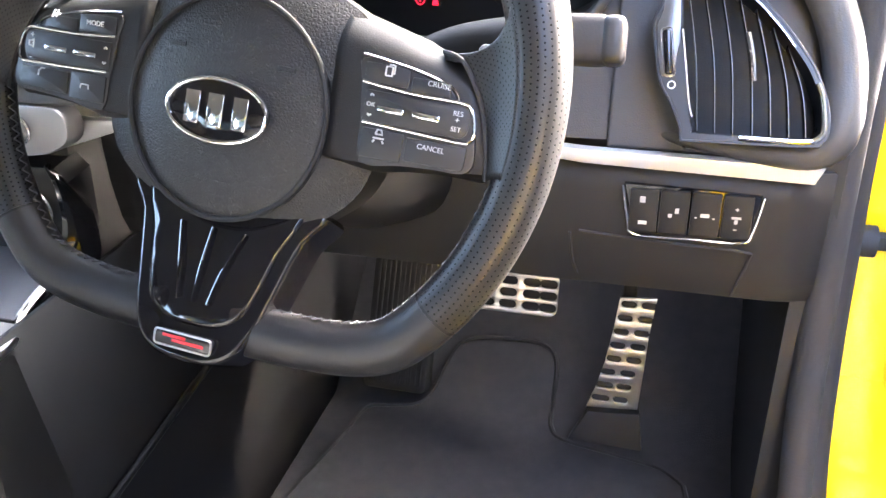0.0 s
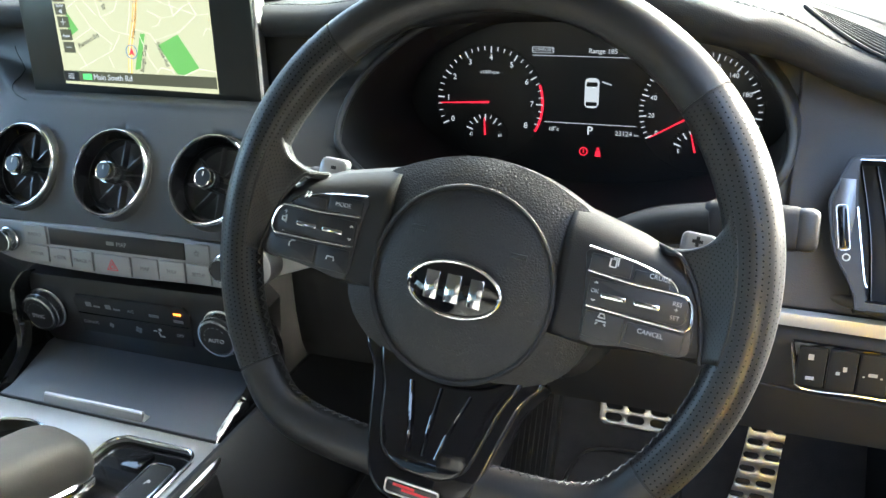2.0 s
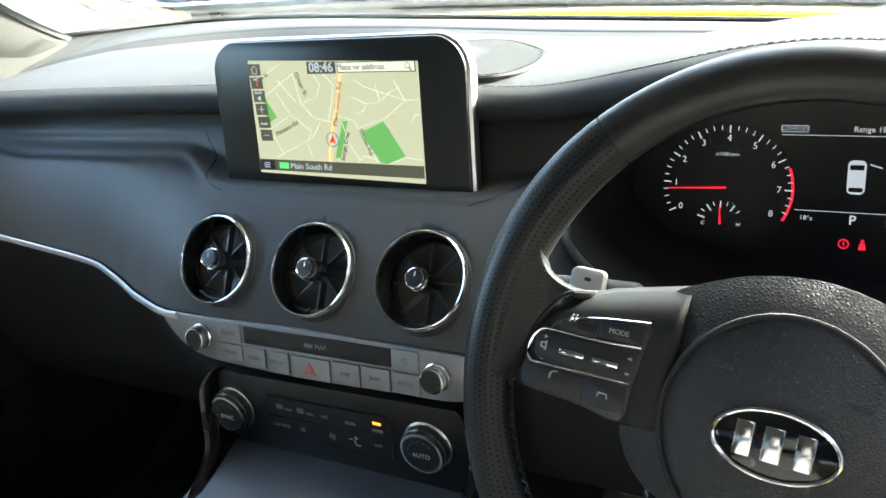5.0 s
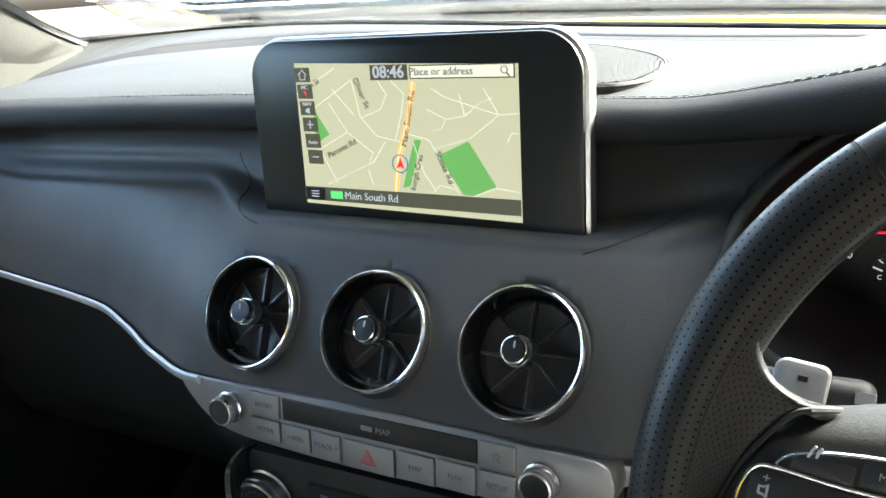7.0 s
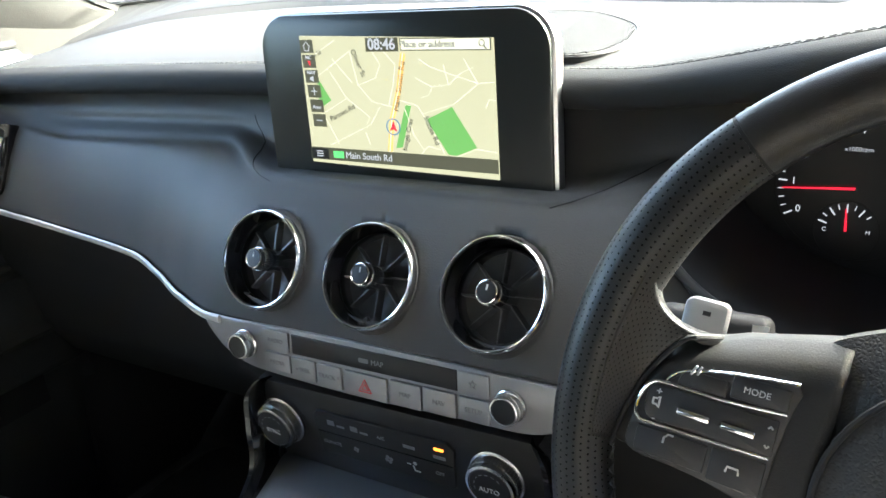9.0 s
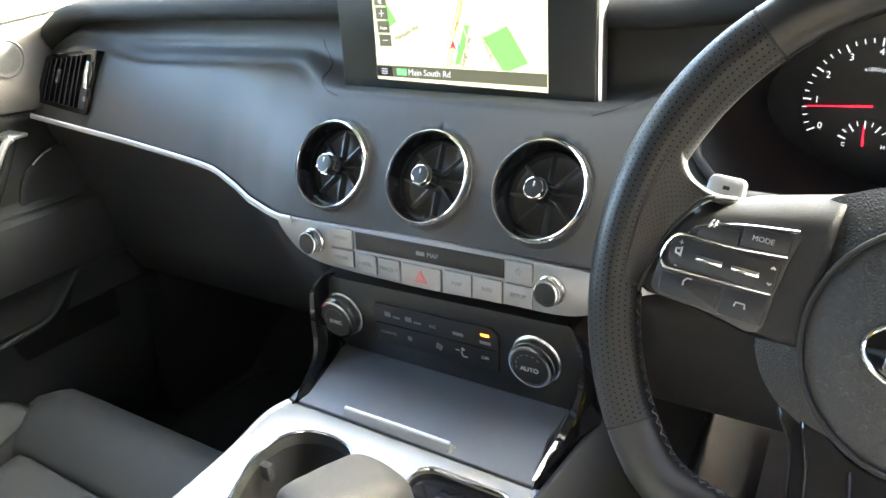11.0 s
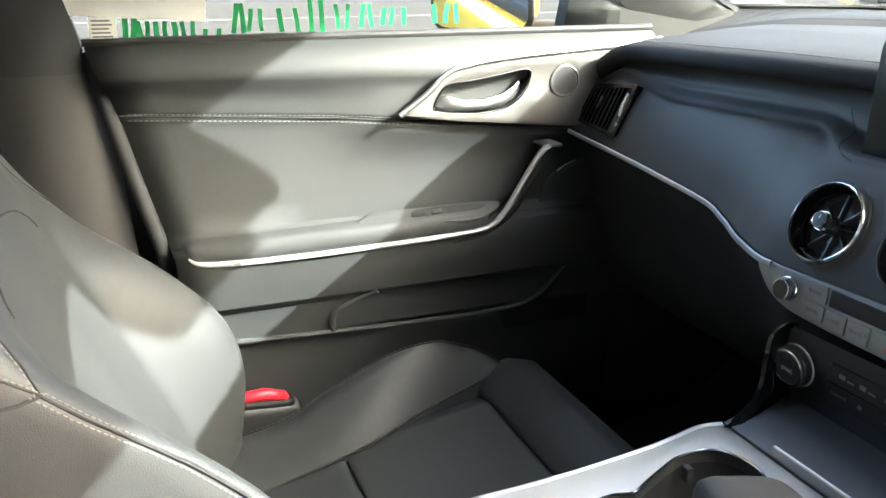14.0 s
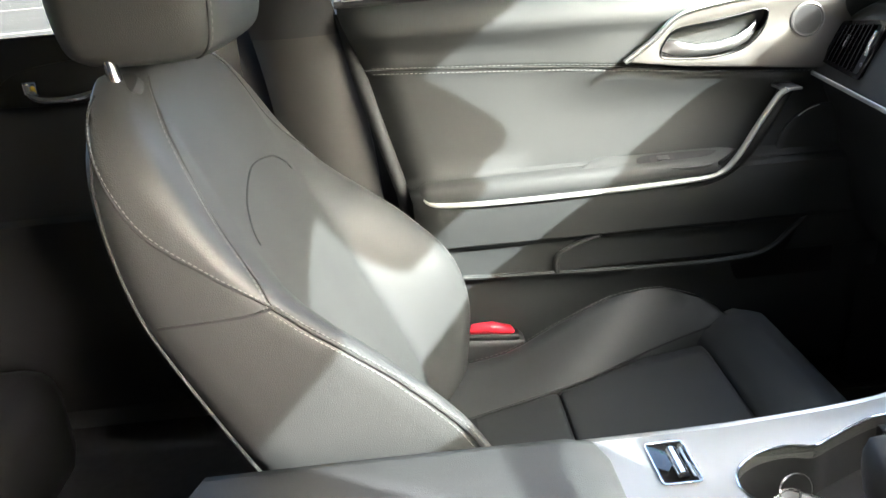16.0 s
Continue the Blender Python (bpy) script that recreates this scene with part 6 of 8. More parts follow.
        line_art = [[(-0.1145, 0.0315), (-0.1135, 0.0345), (-0.1125, 0.036)], [(-0.1118, 0.032), (-0.1113, 0.0345), (-0.1105, 0.036)], [(-0.1278, 0.0142), (-0.1262, 0.0142), (-0.125, 0.013), (-0.125, 0.018), (-0.1262, 0.0168), (-0.1278, 0.0168), (-0.1278, 0.0142)], [(-0.079, 0.0193), (-0.078, 0.0203), (-0.077, 0.0193)], [(-0.079, 0.0122), (-0.078, 0.0112), (-0.077, 0.0122)], [(-0.1195, -0.0065), (-0.1195, -0.004), (-0.1178, -0.0022), (-0.1155, -0.0022)], [(-0.0915, -0.0092), (-0.091, -0.0068), (-0.0865, -0.0068), (-0.086, -0.0092)]]
    line_art = [[(a, b + 0.0065 if b < 0 else b + 0.0015) for a, b in q] for q in line_art]
    gbm = joined(*[thick(strip2d(a, 0.0009, -0.0061), 0.0004) for a in line_art])
    tagged(part("symbol", gbm, P, pad), "small white symbols", kind="stuff")
    # gear paddle behind the spoke
    pb = part("paddle", plate([(s * a, b) for a, b in rounded(0.116, 0.138, 0.012, 0.0615, (0.003, 0.003, 0.005, 0.004), 4)][:: s], 0.007, bevel=0.003, m=pose(0, 0, -0.06)), SILVERPAINT, wheel, "satin silver gear paddle")
    text("+" if s > 0 else "-", 0.011, DARK, pb, s * 0.126, 0.0555, -0.0596, bold=0.0006)
    part("spoke_back", box(min(s * 0.07, s * 0.15), max(s * 0.07, s * 0.15), -0.012, 0.04, -0.05, -0.022, 0.006), DARK, wheel)

# gloss black lower spoke: a bevelled frame, a raised dish in it and a small red-marked plate
SPM = pose(0, -0.13, 0.004, -17, 0, 0) @ Matrix.Translation((0, 0.13, 0))
half = [(0.058, -0.04), (0.05, -0.06), (0.043, -0.088), (0.037, -0.112), (0.0295, -0.1265), (0.018, -0.1345), (0.0, -0.1365)]
ls = smooth_line([*half, *[(-a, b) for a, b in half[-2::-1]], (0.0, -0.036)], 4, True)
part("lower_spoke", plate([(p.x, p.y) for p in ls], 0.03, bevel=0.003, m=SPM, seg=3), PIANO, wheel, "gloss black lower spoke")
half = [(0.046, -0.04), (0.039, -0.068), (0.033, -0.093), (0.027, -0.1075), (0.015, -0.115), (0.0, -0.1165)]
dish = smooth_line([*half, *[(-a, b) for a, b in half[-2::-1]], (0.0, -0.036)], 4, True)
dome([(p.x, p.y) for p in dish], 0.0045, 0.004, "spoke_dish", PIANO, wheel, "raised gloss black dish", m=SPM, edge=-0.0012, rings=10, angle=80)
for x in (-0.013, 0.0, 0.013):
    part("dish_rib", tube(smooth_line([(x * 1.5, -0.062, 0.0055), (x, -0.085, 0.0068), (x * 0.7, -0.104, 0.005)], 5), 0.0012, 8), PIANO, wheel, m=SPM)
pl = part("spoke_plate", plate(rounded(-0.017, 0.017, -0.1295, -0.1215, 0.002, 4), 0.008, bevel=0.0012, m=pose(0, 0, 0.0062)), GRAPHITE, wheel, "small dark chrome plate with red bars")
part("plate_rim", tube([(a, b, 0.0058) for a, b in rounded(-0.0172, 0.0172, -0.1297, -0.1213, 0.002, 4)], 0.0007, 6, closed=True), SATIN, pl, "thin silver rim")
for x0, x1, y0, mt in ((-0.012, 0.002, -0.1245, REDMARK), (-0.006, 0.013, -0.1266, REDMARK)):
    part("plate_bar", box(x0, x1, y0, y0 + 0.0016, 0.0061, 0.0067), mt, pl)

# steering column with its shroud and stalks
COL = facing((0.389, 0.0, 0.80), (1, 0, 0), (0, math.sin(rk), math.cos(rk)))
column = thing("steering_column", "black plastic steering column shroud with two stalks", "steering column", COL)
rws = []
for z, hw, up_, dn in ((-0.045, 0.06, 0.045, 0.055), (-0.07, 0.072, 0.05, 0.062), (-0.13, 0.078, 0.045, 0.07), (-0.26, 0.075, 0.03, 0.07)):
    rws.append([Vector((hw * math.copysign(abs(math.cos(a)) ** 0.5, math.cos(a)), (up_ if math.sin(a) > 0 else dn) * math.copysign(abs(math.sin(a)) ** 0.6, math.sin(a)), z)) for a in [2 * math.pi * j / 28 for j in range(28)]])
part("shroud", grid(rws, close_v=True, cap=True), HARD, column, "dark column shroud")
part("boss", lathe([(0.05, -0.05), (0.052, -0.02), (0.0, -0.02)], 28), DARK, column)
for s in (-1, 1):
    o = -0.028 if s > 0 else -0.068
    arm = smooth_line([(s * 0.06, 0.03, -0.09), (s * 0.1, 0.048, -0.09), (s * (0.165 + o), 0.054, -0.088)], 5)
    stalk = part("stalk", tube(arm, [0.011 + 0.003 * i / len(arm) for i in range(len(arm))], 12, up=(0, 0, 1)), HARD, column, "black column stalk")
    at = s * (0.19 + o)
    part("stalk_tip", box(at - 0.03, at + 0.03, 0.041, 0.069, -0.099, -0.076, 0.006, 3), DARK, stalk, "dark stalk end")
    cap = s * (0.222 + o)
    part("stalk_cap", box(cap - 0.008, cap + 0.006, 0.0415, 0.0685, -0.099, -0.075, 0.005, 3), BUTTON, stalk, "grey stalk cap")
    if s > 0:
        sun_sym = joined(thick(strip2d(oval(at - 0.008, 0.055, 0.003, 0.003, 14), 0.0008, -0.0754, True), 0.0003), *[box(-0.0004, 0.0004, 0.0042, 0.0062, -0.0757, -0.0753, m=Matrix.Translation((at - 0.008, 0.055, 0)) @ Matrix.Rotation(i * math.pi / 4, 4, "Z")) for i in range(8)])
        part("symbol", sun_sym, PRINT, stalk)
    else:
        text("AUTO", 0.006, PRINT, stalk, at + 0.002, 0.063, -0.0754)
        part("slider", box(at - 0.01, at + 0.008, 0.046, 0.058, -0.076, -0.0735, 0.001), DARK, stalk)
        part("symbol", box(at + 0.022, at + 0.03, 0.06, 0.065, -0.0757, -0.0753), PRINT, stalk)


# ---- centre console
ZC = 0.595
console = thing("centre_console", "satin silver centre console with cup holders and sliding tray lid", "centre console")
left = [(-0.105, 0.058), (-0.108, 0.03), (-0.095, -0.03), (-0.082, -0.15), (-0.078, -0.30)]
right = [(0.140, -0.30), (0.15, -0.15), (0.155, -0.03), (0.157, 0.03), (0.146, 0.056)]
outer_c = [*left, *right]
cup1 = smooth_line([(-0.0725, 0.012), (-0.06, 0.028), (-0.035, 0.034), (-0.008, 0.027), (0.006, 0.008), (0.012, -0.03), (0.02, -0.06), (0.036, -0.085), (0.04, -0.12), (0.03, -0.155), (0.005, -0.17), (-0.02, -0.163), (-0.038, -0.14), (-0.044, -0.11), (-0.040, -0.09), (-0.05, -0.07), (-0.062, -0.045), (-0.073, -0.018)], 4, True)
hole1 = [(p.x, p.y) for p in cup1]
gate = rounded(0.056, 0.143, -0.19, 0.04, 0.016, 5)
part("deck", plate(outer_c[::-1], 0.012, holes=[hole1, gate], bevel=0.0015, m=pose(0, 0, ZC)), DECK, console, "satin silver console deck")
part("cup_rim", tube([(x, y, ZC + 0.0006) for x, y in hole1], 0.0013, 8, closed=True), CHROME, console, "bright cup holder rim")
part("gate_rim", tube([(x, y, ZC + 0.0008) for x, y in gate], 0.0018, 8, closed=True), CHROME, console, "bright selector surround")
wall = [[Vector((x, y, ZC)) for x, y in hole1], [Vector((x, y, ZC - 0.055)) for x, y in hole1]]
part("cup_wall", grid(wall, close_v=True), CUP, console, "dark cup holder wall")
part("cup_floor", plate(hole1, 0.004, m=pose(0, 0, ZC - 0.052)), RUBBER, console, "black rubber cup holder mat")
part("cup_lug", box(-0.069, -0.058, -0.02, -0.012, ZC - 0.02, ZC - 0.005, 0.002), RUBBER, console)
part("tray_lid", plate([(-0.106, 0.0595), (0.146, 0.0575), (0.13, 0.11), (0.128, 0.17), (-0.12, 0.17), (-0.118, 0.11)][::1], 0.006, m=facing((0, 0.0, ZC - 0.001), (1, 0, 0), (0, 1, 0.05))), TRAY, console, "smooth satin grey sliding tray lid")
flap = box(-0.056, 0.056, -0.0016, 0.0016, 0.0, 0.0085, 0.0012, 2, m=Matrix.Translation((0.012, 0.0605, ZC + 0.0005)) @ Matrix.Rotation(radians(-20), 4, "X"))
part("lid_edge", tube([(-0.043, 0.0638, ZC + 0.0085), (0.012, 0.0638, ZC + 0.0088), (0.067, 0.0638, ZC + 0.0085)], 0.0019, 8), SATIN, console, "bright edge of the flap")
part("lid_gap", tube([(-0.105, 0.0585, ZC + 0.0006), (0.145, 0.0568, ZC + 0.0006)], 0.0009, 6), PIPING, console)
part("lid_grip", flap, SILVERPAINT, console, "raised satin silver flap of the lid")
part("grip_end", plate([(0.0, 0.0), (0.011, 0.0), (0.0045, 0.0082)], 0.0022, bevel=0.0005, m=facing((0.0695, 0.0595, ZC + 0.0005), (0, 1, 0), (0, 0, 1))), SATIN, console)
part("body", joined(plate([(a * 0.97 + 0.0, b) for a, b in outer_c[::-1]], 0.3, m=pose(0, 0.002, ZC - 0.06)), box(-0.105, 0.14, 0.05, 0.32, 0.25, ZC - 0.01, 0.01)), HARD, console, "dark console side")
for s, line in ((-1, left), (1, right[::-1])):
    rws = [[Vector((a, b, ZC - 0.001)), Vector((a + s * 0.006, b, ZC - 0.012)), Vector((a + s * 0.012, b, ZC - 0.07)), Vector((a + s * 0.02, b, 0.45)), Vector((a + s * 0.02, b, 0.25))] for a, b in line]
    sk = part("side_panel", grid(rws), HARD, console, "dark console side panel")
    sk.modifiers.new("thickness", "SOLIDIFY").thickness = 0.004
    edge = [(a + s * 0.003, b, ZC - 0.003) for a, b in line]
    part("side_trim", tube(smooth_line(edge, 5), 0.004, 8), SATIN, console, "satin silver side edge")
# footwell side panels ahead of the console, with a slim grey strip
for s in (-1, 1):
    x0 = -0.125 if s < 0 else 0.165
    rws = [[Vector((x0 - s * 0.005, y, 0.60 if s > 0 or y > 0.25 else 0.535)), Vector((x0 + s * 0.01, y, 0.45)), Vector((x0 + s * 0.02, y, 0.33)), Vector((x0 + s * 0.03, y, 0.2))] for y in np.linspace(-0.45, 0.7, 8)]
    sp2 = part("tunnel_panel", grid(rws), DARK, console, "dark footwell side panel")
    sp2.modifiers.new("thickness", "SOLIDIFY").thickness = 0.006
    part("tunnel_strip", tube([(x0 + s * 0.022, -0.1, 0.40), (x0 + s * 0.022, 0.25, 0.44), (x0 + s * 0.018, 0.4, 0.5)], 0.004, 8), HARD, console)

# selector gate and lever
part("gate_panel", plate(gate, 0.02, m=pose(0, 0, ZC - 0.004)), PIANO, console, "gloss black selector panel")
pbut = part("park_button", plate(rounded(0.112, 0.136, -0.03, 0.018, 0.006, 4), 0.004, bevel=0.001, m=pose(0, 0, ZC + 0.0)), HARD, console, "dark park button")
part("button_rim", tube([(x, y, ZC) for x, y in rounded(0.112, 0.136, -0.03, 0.018, 0.006, 4)], 0.001, 6, closed=True), CHROME, pbut)
text("P", 0.008, LITDIM, pbut, 0.124, -0.005, ZC + 0.0005, -10)
for i, s in enumerate("RND"):
    text(s, 0.007, PRINT, console, 0.106, -0.045 - i * 0.022, ZC - 0.0035)
part("lock_button", plate(rounded(0.085, 0.105, 0.008, 0.03, 0.003, 4), 0.003, bevel=0.0008, m=pose(0, 0, ZC - 0.001)), PIANO, console)
lever = thing("gear_selector", "chunky black leather gear selector with chrome flank", "gear selector", pose(0.076, -0.07, ZC - 0.004, 0, 0, -14))
shape = smooth_line([(-0.029, -0.036), (-0.032, -0.012), (-0.032, 0.016), (-0.027, 0.036), (0.0, 0.043), (0.026, 0.037), (0.031, 0.016), (0.031, -0.012), (0.027, -0.036), (0.0, -0.042)], 4, True)
rws = []
for z, k, dy in ((0.0, 0.6, -0.005), (0.02, 0.68, 0.0), (0.034, 0.93, 0.002), (0.046, 1.0, 0.003), (0.058, 0.98, 0.002), (0.067, 0.88, 0.0), (0.073, 0.68, -0.002), (0.075, 0.35, -0.004)):
    rws.append([Vector((p.x * k, p.y * k + dy, z - 0.12 * p.y * (z / 0.075) * 0.5)) for p in shape])
part("grip", grid(rws, close_v=True, cap=True), PILLAR, lever, "rounded black leather grip", angle=60)
part("flank", tube(smooth_line([(0.026, -0.034, 0.043), (0.0325, -0.01, 0.040), (0.032, 0.016, 0.036), (0.025, 0.035, 0.032)], 5), 0.005, 8, flat=0.7), CHROME, lever, "chrome flank")
part("boot", lathe([(0.026, -0.002), (0.022, 0.01), (0.02, 0.02), (0.0, 0.02)], 24), PIANO, lever)

# lidded slot, keys and cards, armrest
slot = thing("sliding_cover", "small dark sliding cover with a chrome roller behind the cup holders", "cover", pose(-0.035, -0.212, ZC))
part("frame", plate(rounded(-0.03, 0.026, -0.016, 0.016, 0.004, 4), 0.004, bevel=0.001, m=pose(0, 0, 0.0015)), PIANO, slot, "gloss black cover plate")
part("frame_rim", tube([(x, y, 0.0015) for x, y in rounded(-0.0305, 0.0265, -0.0165, 0.0165, 0.004, 4)], 0.0009, 6, closed=True), CHROME, slot, "thin chrome rim")
part("roller", tube([(-0.018, 0.003, 0.001), (0.018, 0.003, 0.001)], 0.0052, 14), CHROME, slot, "chrome roller")
part("bar", box(-0.02, 0.02, 0.0105, 0.0125, 0.001, 0.0025, 0.0006), SATIN, slot)
ring = thing("key_ring", "thin steel key ring lying in the cup holder", "key ring", pose(-0.022, -0.112, ZC - 0.028, 40, 20, 0))
part("ring", tube([(0.014 * math.cos(a), 0.014 * math.sin(a), 0) for a in np.linspace(0, 2 * math.pi, 28)[:-1]], 0.0012, 8, closed=True), CHROME, ring)
part("second_ring", tube([(0.006 + 0.011 * math.cos(a), 0.011 * math.sin(a) - 0.008, 0.003 + 0.004 * math.cos(a)) for a in np.linspace(0, 2 * math.pi, 26)[:-1]], 0.001, 8, closed=True), CHROME, ring, "smaller steel split ring")
card = thing("card_holder", "clear plastic holder with pale card in the cup holder", "card", pose(0.005, -0.125, ZC - 0.028, 14, -22, 20))
part("sleeve", plate(rounded(-0.03, 0.03, -0.022, 0.022, 0.005, 4), 0.002, bevel=0.0006), PAPER, card, "pale plastic sleeve")
part("sleeve_rim", tube([(x, y, 0.0006) for x, y in rounded(-0.031, 0.031, -0.023, 0.023, 0.006, 5)], 0.0013, 8, closed=True), CHROME, card, "bright rim of the sleeve")
part("card", plate(rounded(-0.022, 0.022, -0.014, 0.014, 0.002, 3), 0.0008, m=pose(0.002, -0.001, 0.001)), CARD, card, "brownish printed card")
part("patch", plate(rounded(-0.008, 0.012, -0.006, 0.008, 0.001, 2), 0.0005, m=pose(0.002, 0.0, 0.0016)), DARK, card)
arm = thing("armrest", "dark grey leather centre armrest lid", "armrest", pose(0.04, 0, 0))
rws = []
for y, k, dz in ((-0.265, 0.80, -0.035), (-0.268, 0.9, -0.014), (-0.278, 0.97, -0.004), (-0.30, 1.0, 0.0), (-0.45, 1.0, 0.0), (-0.6, 0.98, 0.0), (-0.62, 0.93, -0.02)):
    z = 0.628 + dz
    hw = 0.094 * k
    rws.append([Vector((-hw, y, 0.57)), Vector((-hw, y, z - 0.018)), Vector((-hw + 0.006, y, z - 0.005)), Vector((-hw + 0.02, y, z)), Vector((0, y, z + 0.003)), Vector((hw - 0.02, y, z)), Vector((hw - 0.006, y, z - 0.005)), Vector((hw, y, z - 0.018)), Vector((hw, y, 0.57))])
part("lid", grid(rws, close_v=True, cap=True), SEAT, arm, "soft grey leather lid", angle=60)
part("box", box(-0.09, 0.09, -0.62, -0.285, 0.25, 0.575, 0.008), HARD, arm, "dark armrest box")

# ---- pedals
def slotted_pedal(name, label, m, outline, slots):
    p = thing(name, label, "pedal", m)
    holes = [rounded(x - w / 2, x + w / 2, y - h / 2, y + h / 2, min(w, h) * 0.49, 4) for x, y, w, h in slots]
    part("plate", plate(outline, 0.004, holes=holes, bevel=0.0006, m=pose(0, 0, 0.004)), STEEL, p, "brushed steel pedal plate")
    part("pad", plate([(a * 0.98, b * 0.98) for a, b in outline], 0.008, m=pose(0, 0, 0.0005)), RUBBER, p, "black rubber pedal base")
    return p


AC = facing((0.59, 0.49, 0.35), (1, 0, 0), (0, 0.25, 1))
acc_slots = []
for i in range(8):
    y = -0.072 + i * 0.0178
    x = -0.0085 + 0.0205 * (i / 7) if i > 2 else -0.0085 + 0.003 * (i - 1)
    w = 0.0185 if i > 1 else 0.0225
    acc_slots += [(x - 0.0115, y, w, 0.0085), (x + 0.0125, y + 0.0006, 0.0185, 0.0085)]
acc = slotted_pedal("accelerator_pedal", "slim brushed steel accelerator pedal with black slots", AC, smooth_line([(-0.0395, -0.086), (0.0225, -0.081), (0.0255, -0.03), (0.0275, 0.018), (0.0325, 0.063), (-0.0105, 0.060), (-0.015, 0.02), (-0.0215, -0.024), (-0.03, -0.058)], 1, True), acc_slots)
part("heel", plate([(-0.059, -0.134), (0.0326, -0.136), (0.0255, -0.087), (-0.0375, -0.092)], 0.014, bevel=0.002, m=pose(0, 0, 0.004)), RUBBER, acc, "black rubber pedal hinge")
part("arm", box(-0.008, 0.008, 0.04, 0.2, -0.03, -0.012, 0.004), DARK, acc)
BR = facing((0.452, 0.505, 0.393), (1, 0, 0), (0, 0.35, 1))
brk = slotted_pedal("brake_pedal", "wide brushed steel brake pedal with black slots", BR, rounded(-0.055, 0.053, -0.022, 0.028, (0.01, 0.01, 0.004, 0.004), 4), [(x, y, 0.022, 0.0105) for y in (-0.011, 0.004, 0.019) for x in (-0.037, -0.009, 0.02, 0.041)])
part("arm", box(-0.012, 0.012, 0.0, 0.2, -0.04, -0.01, 0.005), DARK, brk, "black pedal arm")
rest = thing("footrest", "ribbed black rubber footrest on the footwell wall", "footrest", facing((0.285, 0.55, 0.33), (1, 0, 0), (0, 0.55, 1)))
part("plate", plate(rounded(-0.045, 0.045, -0.12, 0.11, 0.008, 4), 0.03, bevel=0.003), RUBBER, rest)
for i in range(11):
    part("rib", box(-0.036 + i * 0.0072 - 0.0018, -0.036 + i * 0.0072 + 0.0018, -0.11, 0.1, 0, 0.003, 0.001), RUBBER, rest)

# ---- floor mats
mats = thing("floor_mat", "black carpet floor mat with a stitched rounded edge", "floor mat", group="floor mats")
mo = smooth_line([(0.2, -0.1), (0.215, 0.2), (0.25, 0.38), (0.262, 0.445), (0.29, 0.458), (0.33, 0.475), (0.352, 0.54), (0.375, 0.568), (0.44, 0.575), (0.482, 0.572), (0.501, 0.552), (0.504, 0.5), (0.509, 0.463), (0.5286, 0.443), (0.6, 0.43), (0.66, 0.41), (0.68, 0.33), (0.68, -0.1)], 4, True)
mo = [(p.x, p.y) for p in mo]
mat_bm = plate(mo[::-1], 0.006, bevel=0.002, m=pose(0, 0, 0.226))
for v in mat_bm.verts:
    v.co.z += ease([(0.5, 0.0), (0.82, 0.22)], v.co.y)
part("mat_surface", mat_bm, CARPET, mats)
part("binding", tube([(x, y, 0.227 + ease([(0.5, 0.0), (0.82, 0.22)], y)) for x, y in mo], 0.0032, 6, closed=True), HARD, mats, "dark bound edge")
m2 = thing("floor_mat", "black carpet floor mat in the passenger footwell", "floor mat", group="floor mats")
po = rounded(-0.68, -0.17, -0.05, 0.52, 0.05, 5)
part("mat_surface", plate(po, 0.006, bevel=0.002, m=pose(0, 0, 0.226)), CARPET, m2)
part("binding", tube([(x, y, 0.225) for x, y in po], 0.004, 6, closed=True), HARD, m2)
# kick trims beside the footwells
structure("wall_kick_panel", plate([(0.715, 0.2), (0.735, 0.2), (0.79, 0.46), (0.79, 0.82), (0.74, 0.82), (0.73, 0.4)], 0.55, bevel=0.004, m=pose(0, 0, 0.74)), HARD, "dark plastic kick panel beside the pedals", "kick panel")
structure("wall_kick_panel_passenger", box(-0.80, -0.73, 0.33, 0.82, 0.2, 0.85, 0.012), DARK, "dark kick panel in the passenger footwell", "kick panel")


# ---- passenger door
pdoor = thing("passenger_door", "closed passenger door with grey leather panel and satin trim", "car door")


def door_x(y, z):
    """Inner face of the door trim, by height."""
    flat = lerp([(0.25, -0.745), (0.44, -0.73), (0.478, -0.726), (0.486, -0.715), (0.545, -0.705), (0.553, -0.69), (0.60, -0.678), (0.628, -0.674), (0.648, -0.676), (0.656, -0.69), (0.67, -0.708), (0.76, -0.71), (0.812, -0.703), (0.822, -0.698), (0.835, -0.695), (0.85, -0.693), (0.864, -0.686), (0.876, -0.677), (0.886, -0.672), (0.898, -0.673), (0.914, -0.682), (0.926, -0.695), (0.932, -0.71)], z)
    k = min(1, max(0, (y + 0.2) / 0.12))
    k = k * k * (3 - 2 * k)
    full = lerp([(0.70, -0.712), (0.765, -0.708), (0.785, -0.70), (0.80, -0.686), (0.812, -0.681), (0.90, -0.680), (0.914, -0.683), (0.926, -0.695), (0.932, -0.71)], z)
    return flat + (max(flat, full) - flat) * k if z > 0.7 else flat


def rear_edge(z):
    return lerp([(0.25, -0.40), (0.64, -0.41), (0.93, -0.492)], z)


def warp(y, z):
    """The seam under the padded door top falls towards the front."""
    d = lerp([(-0.47, 0.842), (-0.115, 0.818), (0.195, 0.790), (0.36, 0.78)], y) - 0.8225
    return z + d * lerp([(0.66, 0.0), (0.8225, 1.0), (0.93, 0.0)], z)


